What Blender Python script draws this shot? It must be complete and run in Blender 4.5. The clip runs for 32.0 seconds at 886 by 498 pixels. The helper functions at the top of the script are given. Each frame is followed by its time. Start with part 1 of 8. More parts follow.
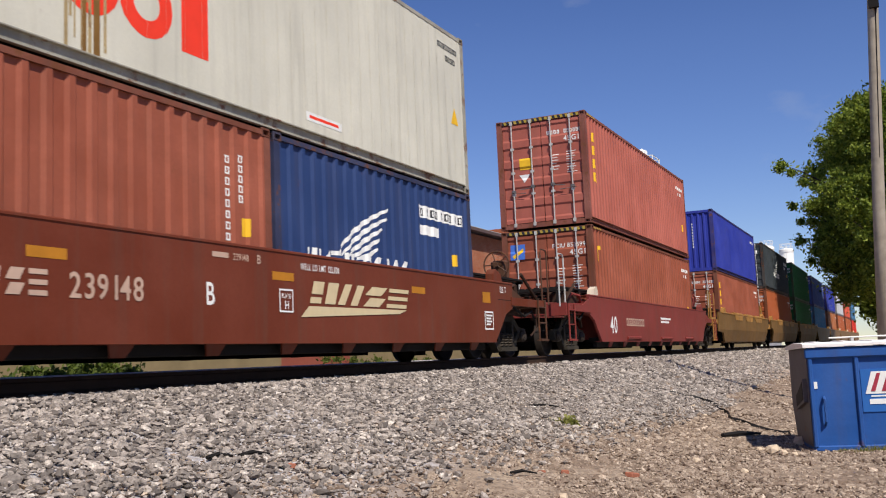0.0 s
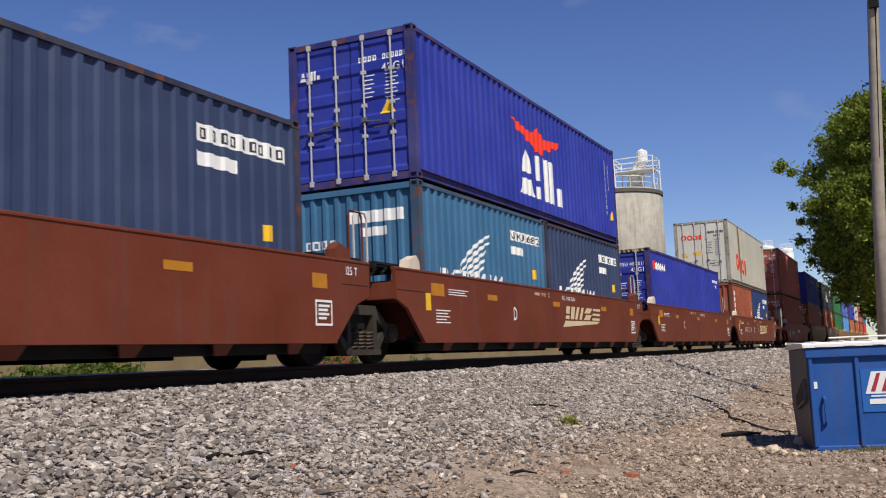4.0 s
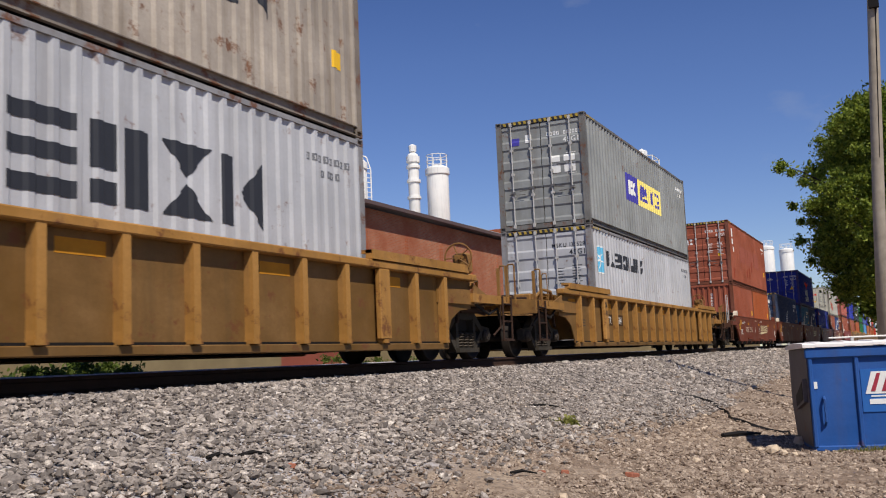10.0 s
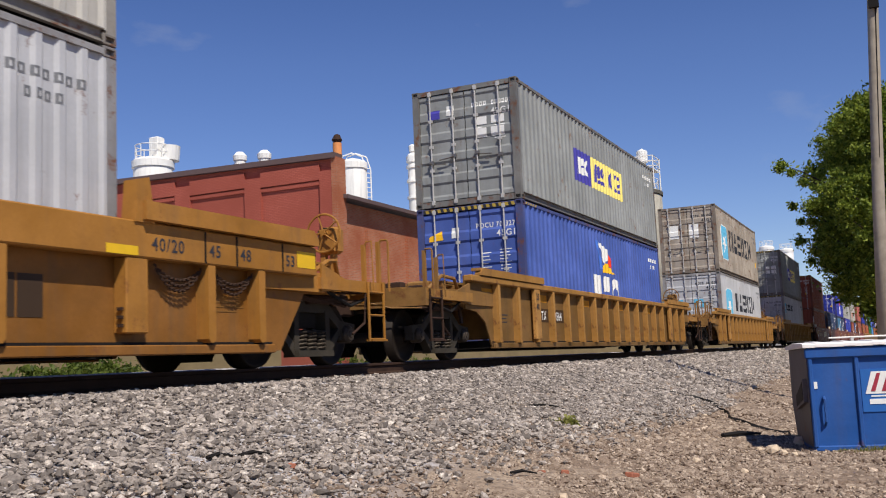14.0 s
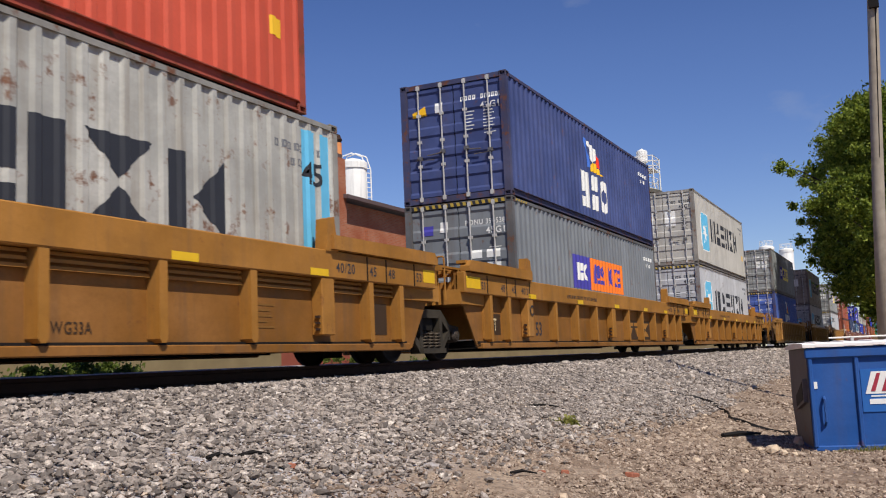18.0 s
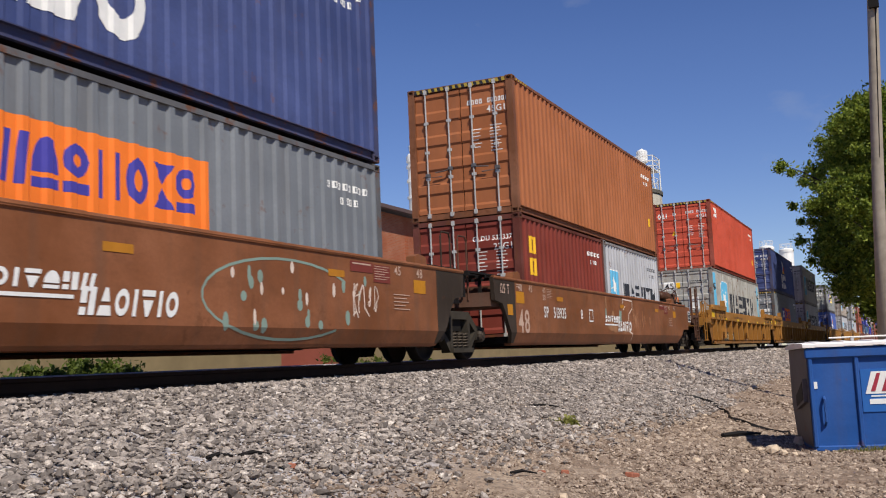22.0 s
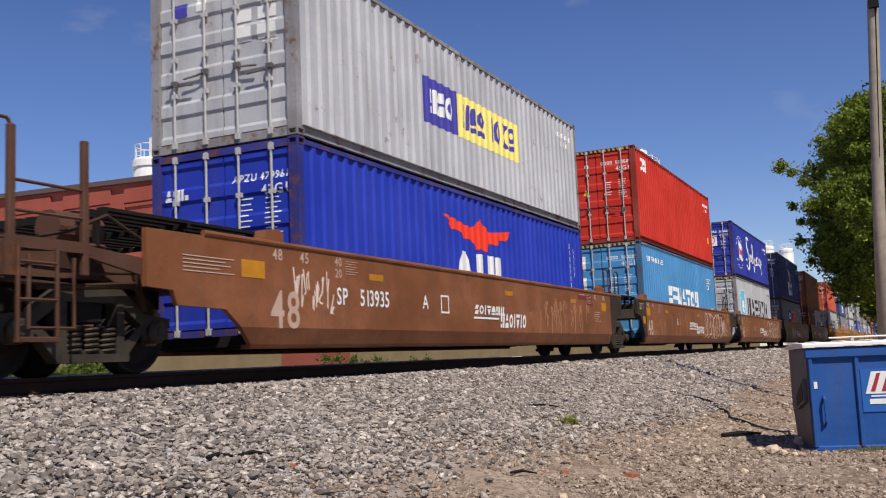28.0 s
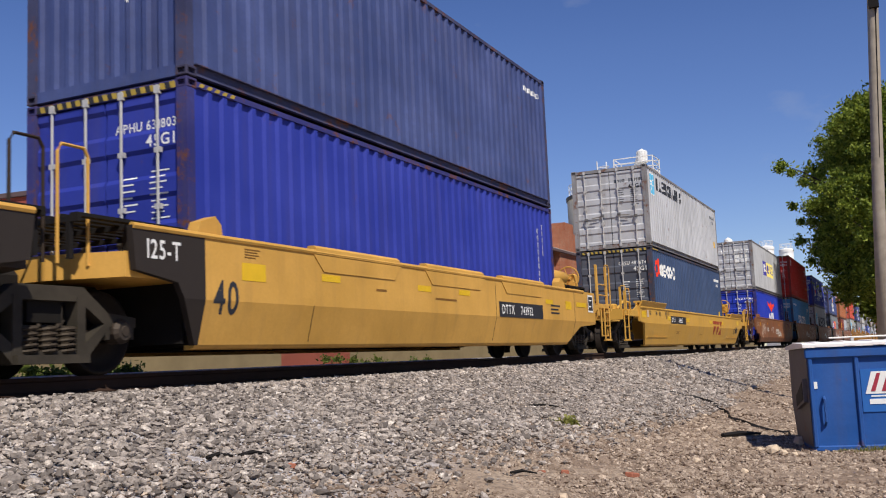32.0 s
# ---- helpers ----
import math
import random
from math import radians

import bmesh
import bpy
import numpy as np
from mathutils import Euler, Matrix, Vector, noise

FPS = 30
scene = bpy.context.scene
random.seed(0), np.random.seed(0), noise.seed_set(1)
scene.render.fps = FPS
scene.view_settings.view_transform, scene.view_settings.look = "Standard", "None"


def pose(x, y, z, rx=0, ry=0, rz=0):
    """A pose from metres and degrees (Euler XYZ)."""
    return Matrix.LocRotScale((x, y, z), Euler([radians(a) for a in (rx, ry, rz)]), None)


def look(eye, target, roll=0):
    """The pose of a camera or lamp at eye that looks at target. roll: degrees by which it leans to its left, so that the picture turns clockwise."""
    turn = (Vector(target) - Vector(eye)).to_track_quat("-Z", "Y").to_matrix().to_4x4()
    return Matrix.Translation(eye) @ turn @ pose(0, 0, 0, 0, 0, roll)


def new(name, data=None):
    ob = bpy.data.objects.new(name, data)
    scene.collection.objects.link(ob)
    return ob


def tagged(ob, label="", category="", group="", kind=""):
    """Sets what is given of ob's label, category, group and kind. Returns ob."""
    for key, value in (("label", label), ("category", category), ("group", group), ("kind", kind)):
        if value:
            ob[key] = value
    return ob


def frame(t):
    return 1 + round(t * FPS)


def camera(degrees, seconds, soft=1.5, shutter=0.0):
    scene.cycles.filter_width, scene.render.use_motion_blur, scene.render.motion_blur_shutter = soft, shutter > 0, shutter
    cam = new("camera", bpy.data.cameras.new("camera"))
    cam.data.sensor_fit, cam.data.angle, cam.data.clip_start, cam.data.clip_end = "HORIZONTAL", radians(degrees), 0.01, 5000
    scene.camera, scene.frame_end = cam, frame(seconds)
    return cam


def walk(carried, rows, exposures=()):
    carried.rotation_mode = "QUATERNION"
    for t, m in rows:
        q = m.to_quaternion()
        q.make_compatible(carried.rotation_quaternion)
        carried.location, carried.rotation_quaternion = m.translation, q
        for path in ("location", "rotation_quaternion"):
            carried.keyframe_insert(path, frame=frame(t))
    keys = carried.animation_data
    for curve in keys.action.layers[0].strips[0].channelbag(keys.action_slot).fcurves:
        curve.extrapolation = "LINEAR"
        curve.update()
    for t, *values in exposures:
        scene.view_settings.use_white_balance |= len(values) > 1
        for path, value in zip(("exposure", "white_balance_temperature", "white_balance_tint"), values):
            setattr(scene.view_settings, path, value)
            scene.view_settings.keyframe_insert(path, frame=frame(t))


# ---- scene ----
# World: x runs along the track the way the train goes, y across it, z up; the rail's top is z = 0.
YT = 8.136            # middle of the track
CAR_MID = 6.096       # middle of a unit, from the rear of its 40-foot load
SPEEDS = ((0.0, 10.31), (8.0, 10.48), (16.0, 10.64), (24.0, 10.66), (32.0, 10.61))


def run(t):
    """How far the train has gone at t seconds."""
    d = 0.0
    for (a, va), (b, vb) in zip(SPEEDS, SPEEDS[1:]):
        u = min(max(t - a, 0.0), b - a)
        d += va * u + (vb - va) / (b - a) * u * u / 2
    return d


# ---- camera ----
cam = camera(48.9, 32.0, soft=1.1, shutter=0.08)
YAW, PITCH = radians(64.873), radians(6.501)
AIM = (math.sin(YAW) * math.cos(PITCH), math.cos(YAW) * math.cos(PITCH), math.sin(PITCH))
# the automatic exposure drifts a little with what passes
EXPOSED = [(0.0, 0.07), (1.5, -0.01), (3.0, -0.05), (5.5, 0.00), (7.0, 0.07), (8.2, 0.01), (10.0, -0.14), (12.0, -0.14), (14.0, -0.02), (17.0, -0.05), (21.0, -0.07), (25.0, -0.11), (28.0, -0.06), (31.0, 0.00), (32.0, -0.01)]
walk(cam, [(t, look((0, 0, 0), AIM, -2.477)) for t in (0.0, 32.0)], EXPOSED)

# ---- light ----
SUN_EL, SUN_AZ = radians(52), radians(230)      # azimuth counted from +x towards +y
world = bpy.data.worlds.new("sky")
scene.world = world
world.use_nodes = True
_n = world.node_tree.nodes
_sky = _n.new("ShaderNodeTexSky")
_sky.sky_type, _sky.sun_disc = "NISHITA", False
_sky.sun_elevation, _sky.sun_rotation = SUN_EL, radians(90) - SUN_AZ
_sky.air_density, _sky.dust_density, _sky.ozone_density = 1.0, 0.0, 4.0
_hue = _n.new("ShaderNodeHueSaturation")
_hue.inputs["Hue"].default_value, _hue.inputs["Saturation"].default_value = 0.518, 1.2
world.node_tree.links.new(_sky.outputs[0], _hue.inputs["Color"])
# clear dry air: deep blue overhead, blue down to the horizon
_zc, _zs, _zr, _tone = (_n.new("ShaderNode" + k) for k in ("TexCoord", "SeparateXYZ", "ValToRGB", "Mix"))
_zr.color_ramp.elements[0].color, _zr.color_ramp.elements[1].color = (0.70, 0.71, 0.86, 1), (0.62, 0.63, 0.64, 1)
_zr.color_ramp.elements[1].position = 0.62
for _p, _c in ((0.15, (0.84, 0.80, 0.84, 1)), (0.30, (0.90, 0.83, 0.81, 1))):
    _zr.color_ramp.elements.new(_p).color = _c
_tone.data_type, _tone.blend_type = "RGBA", "MULTIPLY"
_tone.inputs[0].default_value = 1.0
for _a, _b in ((_zc.outputs["Generated"], _zs.inputs[0]), (_zs.outputs["Z"], _zr.inputs[0]), (_hue.outputs[0], _tone.inputs[6]), (_zr.outputs[0], _tone.inputs[7])):
    world.node_tree.links.new(_a, _b)
# a few thin wisps of cloud
_co, _mp, _cl, _rg, _mx = (_n.new("ShaderNode" + k) for k in ("TexCoord", "Mapping", "TexNoise", "MapRange", "Mix"))
_mp.inputs["Scale"].default_value = (7.0, 7.0, 16.0)
_cl.inputs["Scale"].default_value, _cl.inputs["Detail"].default_value = 1.0, 6.0
_rg.inputs[1].default_value, _rg.inputs[2].default_value, _rg.inputs[4].default_value = 0.64, 0.80, 0.30
_mx.data_type = "RGBA"
_mx.inputs[7].default_value = (4.0, 4.1, 4.4, 1)
for _a, _b in ((_co.outputs["Generated"], _mp.inputs[0]), (_mp.outputs[0], _cl.inputs["Vector"]), (_cl.outputs["Fac"], _rg.inputs[0]), (_rg.outputs[0], _mx.inputs[0]), (_tone.outputs[2], _mx.inputs[6]), (_mx.outputs[2], _n["Background"].inputs[0])):
    world.node_tree.links.new(_a, _b)
_n["Background"].inputs[1].default_value = 0.124
sun = new("sun", bpy.data.lights.new("sun", "SUN"))
sun.data.energy, sun.data.angle, sun.data.color = 5.0, radians(0.55), (1.0, 0.94, 0.85)
_d = Vector((math.cos(SUN_AZ) * math.cos(SUN_EL), math.sin(SUN_AZ) * math.cos(SUN_EL), math.sin(SUN_EL)))
sun.matrix_world = look(_d * 60, (0, 0, 0))


# ---- materials ----
def mat(name, rough=0.6, metal=0.0):
    m = bpy.data.materials.new(name)
    m.use_nodes = True
    b = m.node_tree.nodes["Principled BSDF"]
    b.inputs["Roughness"].default_value, b.inputs["Metallic"].default_value = rough, metal
    b.inputs["Specular IOR Level"].default_value = 0.18
    return m, m.node_tree.nodes, m.node_tree.links, b


def noise_at(n, l, scale, detail=4.0, coord="Object", stretch=(1, 1, 1), rough=0.6):
    co, mp, tx = n.new("ShaderNodeTexCoord"), n.new("ShaderNodeMapping"), n.new("ShaderNodeTexNoise")
    mp.inputs["Scale"].default_value = stretch
    tx.inputs["Scale"].default_value, tx.inputs["Detail"].default_value, tx.inputs["Roughness"].default_value = scale, detail, rough
    l.new(co.outputs[coord], mp.inputs[0])
    l.new(mp.outputs[0], tx.inputs["Vector"])
    return tx.outputs["Fac"]


def ramp(n, l, src, a, b):
    r = n.new("ShaderNodeMapRange")
    r.inputs[1].default_value, r.inputs[2].default_value = a, b
    l.new(src, r.inputs[0])
    return r.outputs[0]


def mix(n, l, fac, a, b):
    m = n.new("ShaderNodeMix")
    m.data_type = "RGBA"
    for sock, v in ((m.inputs[0], fac), (m.inputs[6], a), (m.inputs[7], b)):
        if isinstance(v, (tuple, list)):
            sock.default_value = (*v, 1)
        elif isinstance(v, (int, float)):
            sock.default_value = v
        else:
            l.new(v, sock)
    return m.outputs[2]


def bump(n, l, b, src, strength=0.3, distance=0.01):
    k = n.new("ShaderNodeBump")
    k.inputs["Strength"].default_value, k.inputs["Distance"].default_value = strength, distance
    l.new(src, k.inputs["Height"])
    l.new(k.outputs[0], b.inputs["Normal"])


PAINTS = {}


def paint(name, rgb, wear=0.35, rust=0.25, rough=0.55, streak=0.35, dirt=(0.10, 0.075, 0.055), rusty=(0.16, 0.06, 0.025)):
    """Weathered paint on steel: fading in patches, streaks that run down, dirt and spots of rust."""
    if name in PAINTS:
        return PAINTS[name]
    m, n, l, b = mat(name, rough)
    fade = ramp(n, l, noise_at(n, l, 0.7, 6), 0.35, 0.7)
    c = mix(n, l, fade, tuple(v * (1 - 0.28 * wear) for v in rgb), tuple(min(1, v * (1 + 0.25 * wear) + 0.03 * wear) for v in rgb))
    if wear >= 0.6:
        blot = ramp(n, l, noise_at(n, l, 1.9, 9, stretch=(0.7, 1, 1.3), rough=0.7), 0.46, 0.66)
        kb = n.new("ShaderNodeMath")
        kb.operation, kb.inputs[1].default_value = "MULTIPLY", 0.5 * wear
        l.new(blot, kb.inputs[0])
        c = mix(n, l, kb.outputs[0], c, tuple(v * 0.5 + d * 0.2 for v, d in zip(rgb, dirt)))
    run_down = ramp(n, l, noise_at(n, l, 5.0, 5, stretch=(1, 1, 0.06)), 0.5, 0.85)
    k = n.new("ShaderNodeMath")
    k.operation, k.inputs[1].default_value = "MULTIPLY", streak
    l.new(run_down, k.inputs[0])
    c = mix(n, l, k.outputs[0], c, dirt)
    spots = ramp(n, l, noise_at(n, l, 3.1, 9, rough=0.72), 0.66 - 0.13 * rust, 0.72 - 0.11 * rust)
    k2 = n.new("ShaderNodeMath")
    k2.operation, k2.inputs[1].default_value = "MULTIPLY", min(1.0, rust * 1.6)
    l.new(spots, k2.inputs[0])
    c = mix(n, l, k2.outputs[0], c, rusty)
    grain = ramp(n, l, noise_at(n, l, 24.0, 6, rough=0.75), 0.3, 0.75)
    k3 = n.new("ShaderNodeMath")
    k3.operation, k3.inputs[1].default_value = "MULTIPLY", 0.16 + 0.25 * wear
    l.new(grain, k3.inputs[0])
    c = mix(n, l, k3.outputs[0], c, tuple(v * 0.62 for v in rgb))
    l.new(c, b.inputs["Base Color"])
    l.new(ramp_to(n, l, fade, rough - 0.08, rough + 0.14), b.inputs["Roughness"])
    bump(n, l, b, noise_at(n, l, 2.2, 5), 0.25, 0.03)
    PAINTS[name] = m
    return m


def ramp_to(n, l, src, lo, hi):
    r = n.new("ShaderNodeMapRange")
    r.inputs[3].default_value, r.inputs[4].default_value = lo, hi
    l.new(src, r.inputs[0])
    return r.outputs[0]


def plain(name, rgb, rough=0.6, metal=0.0, vary=0.12, scale=6.0):
    if name in PAINTS:
        return PAINTS[name]
    m, n, l, b = mat(name, rough, metal)
    f = noise_at(n, l, scale, 5)
    l.new(mix(n, l, f, tuple(v * (1 - vary) for v in rgb), tuple(min(1, v * (1 + vary)) for v in rgb)), b.inputs["Base Color"])
    bump(n, l, b, f, 0.15, 0.008)
    PAINTS[name] = m
    return m


STEEL = plain("bare_steel", (0.22, 0.20, 0.18), 0.45, 0.7, 0.3)
GALV = plain("galvanised_steel", (0.52, 0.50, 0.47), 0.5, 0.2, 0.25)
TRUCK = plain("truck_grime", (0.012, 0.010, 0.008), 0.8, 0.0, 0.45, 9.0)
BLACK = plain("black_rubber", (0.02, 0.02, 0.02), 0.7)
# near black: grime, with undercar shade put into the colour
DARK = plain("dark_grime", (0.013, 0.011, 0.010), 0.8, 0.0, 0.4)
RUSTY = plain("rusted_steel", (0.045, 0.024, 0.016), 0.85, 0.0, 0.45, 5.0)
TIRE = plain("wheel_tread", (0.020, 0.014, 0.010), 0.65, 0.0, 0.4)
WHITE = plain("white_marking", (0.78, 0.77, 0.73), 0.6, 0.0, 0.14)
CREAM = plain("cream_marking", (0.62, 0.50, 0.30), 0.6, 0.0, 0.14)
YELLOW = plain("yellow_reflector", (0.74, 0.45, 0.02), 0.4, 0.0, 0.15)
INK = plain("black_marking", (0.03, 0.03, 0.035), 0.6)


# ---- mesh helpers ----
def M():
    return [], []


def box(m, x0, y0, z0, x1, y1, z1):
    v, f = m
    k = len(v)
    v += [(x, y, z) for z in (z0, z1) for x, y in ((x0, y0), (x1, y0), (x1, y1), (x0, y1))]
    f += [(k + 3, k + 2, k + 1, k), (k + 4, k + 5, k + 6, k + 7)]
    f += [(k + i, k + (i + 1) % 4, k + 4 + (i + 1) % 4, k + 4 + i) for i in range(4)]
    return m


def cbox(m, x0, y0, z0, x1, y1, z1, c=0.02):
    """A box whose upright edges and rims are chamfered."""
    v, f = m
    k = len(v)
    rings = ((z0, c), (z0 + c, 0), (z1 - c, 0), (z1, c))
    for z, i in rings:
        xa, xb, ya, yb = x0 + i, x1 - i, y0 + i, y1 - i
        v += [(xa + c, ya, z), (xb - c, ya, z), (xb, ya + c, z), (xb, yb - c, z), (xb - c, yb, z), (xa + c, yb, z), (xa, yb - c, z), (xa, ya + c, z)]
    f.append(tuple(k + i for i in reversed(range(8))))
    for r in range(3):
        f += [(k + r * 8 + i, k + r * 8 + (i + 1) % 8, k + r * 8 + 8 + (i + 1) % 8, k + r * 8 + 8 + i) for i in range(8)]
    f.append(tuple(k + 24 + i for i in range(8)))
    return m


def ext(m, pts, a, b, axis="y"):
    """A prism: a polygon drawn out from a to b along an axis."""
    v, f = m
    k, n = len(v), len(pts)
    put = {"y": lambda p, d: (p[0], d, p[1]), "x": lambda p, d: (d, p[0], p[1]), "z": lambda p, d: (p[0], p[1], d)}[axis]
    v += [put(p, d) for d in (a, b) for p in pts]
    f += [tuple(range(k, k + n)), tuple(reversed(range(k + n, k + 2 * n)))]
    f += [(k + i, k + n + i, k + n + (i + 1) % n, k + (i + 1) % n) for i in range(n)]
    return m


def tube(m, path, r, n=8):
    """A round bar along a path."""
    v, f = m
    path = [Vector(p) for p in path]
    k, cnt = len(v), len(path)
    for i, p in enumerate(path):
        d = ((path[min(i + 1, cnt - 1)] - p).normalized() + (p - path[max(i - 1, 0)]).normalized()).normalized()
        a = d.cross(Vector((0, 0, 1)) if abs(d.z) < 0.9 else Vector((1, 0, 0))).normalized()
        b = d.cross(a)
        rr = r[i] if isinstance(r, (list, tuple)) else r
        v += [tuple(p + (a * math.cos(2 * math.pi * j / n) + b * math.sin(2 * math.pi * j / n)) * rr) for j in range(n)]
    for i in range(cnt - 1):
        f += [(k + i * n + j, k + i * n + (j + 1) % n, k + (i + 1) * n + (j + 1) % n, k + (i + 1) * n + j) for j in range(n)]
    f += [tuple(k + j for j in range(n)), tuple(k + (cnt - 1) * n + j for j in reversed(range(n)))]
    return m


def rev(m, prof, n=24, axis="y", at=(0, 0, 0)):
    """A closed outline of (radius, height) turned about an axis."""
    v, f = m
    k, c = len(v), len(prof)
    for j in range(n):
        a = 2 * math.pi * j / n
        for r, h in prof:
            p = {"y": (r * math.sin(a), h, r * math.cos(a)), "z": (r * math.cos(a), r * math.sin(a), h), "x": (h, r * math.cos(a), r * math.sin(a))}[axis]
            v.append((p[0] + at[0], p[1] + at[1], p[2] + at[2]))
    for j in range(n):
        for i in range(c):
            f.append((k + j * c + i, k + j * c + (i + 1) % c, k + (j + 1) % n * c + (i + 1) % c, k + (j + 1) % n * c + i))
    return m


def ring(m, centre, R, r, axis="x", n=20):
    """A hoop of round bar."""
    return rev(m, [(R + r * math.cos(a), r * math.sin(a)) for a in [i * math.pi / 3 for i in range(6)]], n, axis, centre)


def mesh_of(name, m, material=None, smooth=False):
    me = bpy.data.meshes.new(name)
    me.from_pydata(m[0], [], m[1])
    if len(m[1]) < 4000:
        bm = bmesh.new()
        bm.from_mesh(me)
        bmesh.ops.recalc_face_normals(bm, faces=bm.faces)
        bm.to_mesh(me)
        bm.free()
    if smooth:
        me.polygons.foreach_set("use_smooth", [True] * len(me.polygons))
    if material:
        me.materials.append(material)
    return me


FINE = {"serial_number", "weight_table", "small_print", "hazard_band", "serial_digit", "faded_smear", "sprayed_scrawl", "sprayed_outline"}


def part(name, m, material, parent, label="", smooth=False, at=None):
    """Links one mesh as a part under a thing or a part. m: a mesh list, or mesh data to share."""
    ob = new(name, m if isinstance(m, bpy.types.Mesh) else mesh_of(name, m, material, smooth))
    ob.parent = parent
    if at is not None:
        ob.matrix_basis = at if isinstance(at, Matrix) else Matrix.Translation(at)
    return tagged(ob, label, kind="stuff") if name in FINE else tagged(ob, label)


def thing(name, at, label, category, group="", kind="", turn=0.0):
    ob = new(name)
    ob.empty_display_size = 0.3
    ob.matrix_basis = pose(*at, 0, 0, turn)
    return tagged(ob, label, category, group, kind)


def solid(name, m, material, label, category, group="", kind="", at=(0, 0, 0), smooth=False):
    ob = new(name, mesh_of(name, m, material, smooth))
    ob.location = at
    return tagged(ob, label, category, group, kind)


# ---- signs and letters ----
GLYPH = {}


def learn(chars):
    for ch in chars:
        cu = bpy.data.curves.new("glyph", "FONT")
        cu.body, cu.resolution_u, cu.offset = ch, 3, 0.014
        ob = new("glyph", cu)
        me = ob.evaluated_get(bpy.context.evaluated_depsgraph_get()).to_mesh()
        pts = [v.co for v in me.vertices]
        GLYPH[ch] = ([[(pts[i].x, pts[i].y) for i in p.vertices] for p in me.polygons], max((p.x for p in pts), default=0.3))
        bpy.data.objects.remove(ob)
        bpy.data.curves.remove(cu)


learn("0123456789ABCDEFGHIJKLMNOPQRSTUVWXYZ-/,.")


def words(body, x, z, h, wide=1.0, upright=False):
    """Polygons of a row of characters of height h from (x, z); upright: one below the other."""
    out, k = [], h / 0.7
    for ch in body:
        if ch == " ":
            x, z = (x, z - h * 0.7) if upright else (x + h * 0.45, z)
            continue
        polys, w = GLYPH[ch]
        out += [[(x + px * k * wide, z + pz * k) for px, pz in p] for p in polys]
        x, z = (x, z - h * 1.22) if upright else (x + (w + 0.09) * k * wide, z)
    return out


def fitted(body, x0, x1, z, h):
    """Characters of height h stretched from x0 to x1."""
    wide = (x1 - x0) / max(q[0] for p in words(body, 0.0, 0.0, h) for q in p)
    return words(body, x0, z, h, wide)


def rect(x0, z0, x1, z1):
    return [(x0, z0), (x1, z0), (x1, z1), (x0, z1)]


def bars(x0, z0, x1, z1, rows=3, fill=0.6):
    """Rows of plain bars for small print that cannot be read."""
    out, hh = [], (z1 - z0) / rows
    for i in range(rows):
        e = x1 - (x1 - x0) * (0.0, 0.18, 0.07, 0.3)[i % 4]
        out.append(rect(x0, z1 - (i + fill) * hh, e, z1 - i * hh))
    return out


def blocks(x0, z0, x1, z1, n, gap=0.22, stroke=0.3, lean=0.0):
    """A row of n plain open blocks that stands for a trade name."""
    out, w = [], (x1 - x0) / (n - gap)
    for i in range(n):
        a, b = x0 + i * w, x0 + i * w + w * (1 - gap)
        s, t = (b - a) * stroke, (z1 - z0) * stroke * 0.62
        four = [rect(a, z0, a + s, z1), rect(b - s, z0, b, z1), rect(a + s, z1 - t, b - s, z1), rect(a + s, z0, b - s, z0 + t)]
        out += [[(x + lean * (z - z0), z) for x, z in q] for q in four]
    return out


# plain strokes in a unit square, out of which the blocks of a trade name are made
STROKES = {
    "w": [[(0, 0), (0.22, 0), (0.22, 1), (0, 1)], [(0.39, 0), (0.61, 0), (0.61, 1), (0.39, 1)], [(0.78, 0), (1, 0), (1, 1), (0.78, 1)]],
    "t": [[(0, 0), (1, 0), (0.86, 0.36), (0.14, 0.36)], [(0.2, 0.5), (0.8, 0.5), (0.62, 1), (0.38, 1)]],
    "b": [[(0, 0), (1, 0), (1, 0.2), (0, 0.2)], [(0, 0.4), (1, 0.4), (1, 0.6), (0, 0.6)], [(0, 0.8), (1, 0.8), (1, 1), (0, 1)]],
    "f": [[(0, 0.42), (0.42, 0.42), (0.42, 1), (0, 1)], [(0.58, 0), (1, 0), (1, 1), (0.58, 1)], [(0, 0), (0.42, 0), (0.42, 0.28), (0, 0.28)]],
    "z": [[(0, 0.56), (0.74, 0.56), (1, 1), (0.26, 1)], [(0, 0), (0.74, 0), (1, 0.44), (0.26, 0.44)]],
    "k": [[(0, 0), (0.28, 0), (0.28, 1), (0, 1)], [(0.42, 0.5), (1, 0), (1, 1)]],
    "l": [[(0, 0), (0.34, 0), (0.34, 1), (0, 1)], [(0.52, 0), (1, 0), (1, 0.44), (0.52, 0.44)]],
    "h": [[(0, 0.76), (1, 0.76), (1, 1), (0, 1)], [(0.1, 0.62), (0.9, 0.62), (0.6, 0), (0.4, 0)]],
    "x": [[(0, 0), (1, 0), (0.5, 0.46)], [(0, 1), (1, 1), (0.5, 0.54)]],
    "n": [[(0, 0), (0.3, 0), (0.46, 1), (0.16, 1)], [(0.54, 0), (0.84, 0), (1, 1), (0.7, 1)]],
    "i": [[(0.25, 0), (0.75, 0), (0.75, 1), (0.25, 1)]],
}


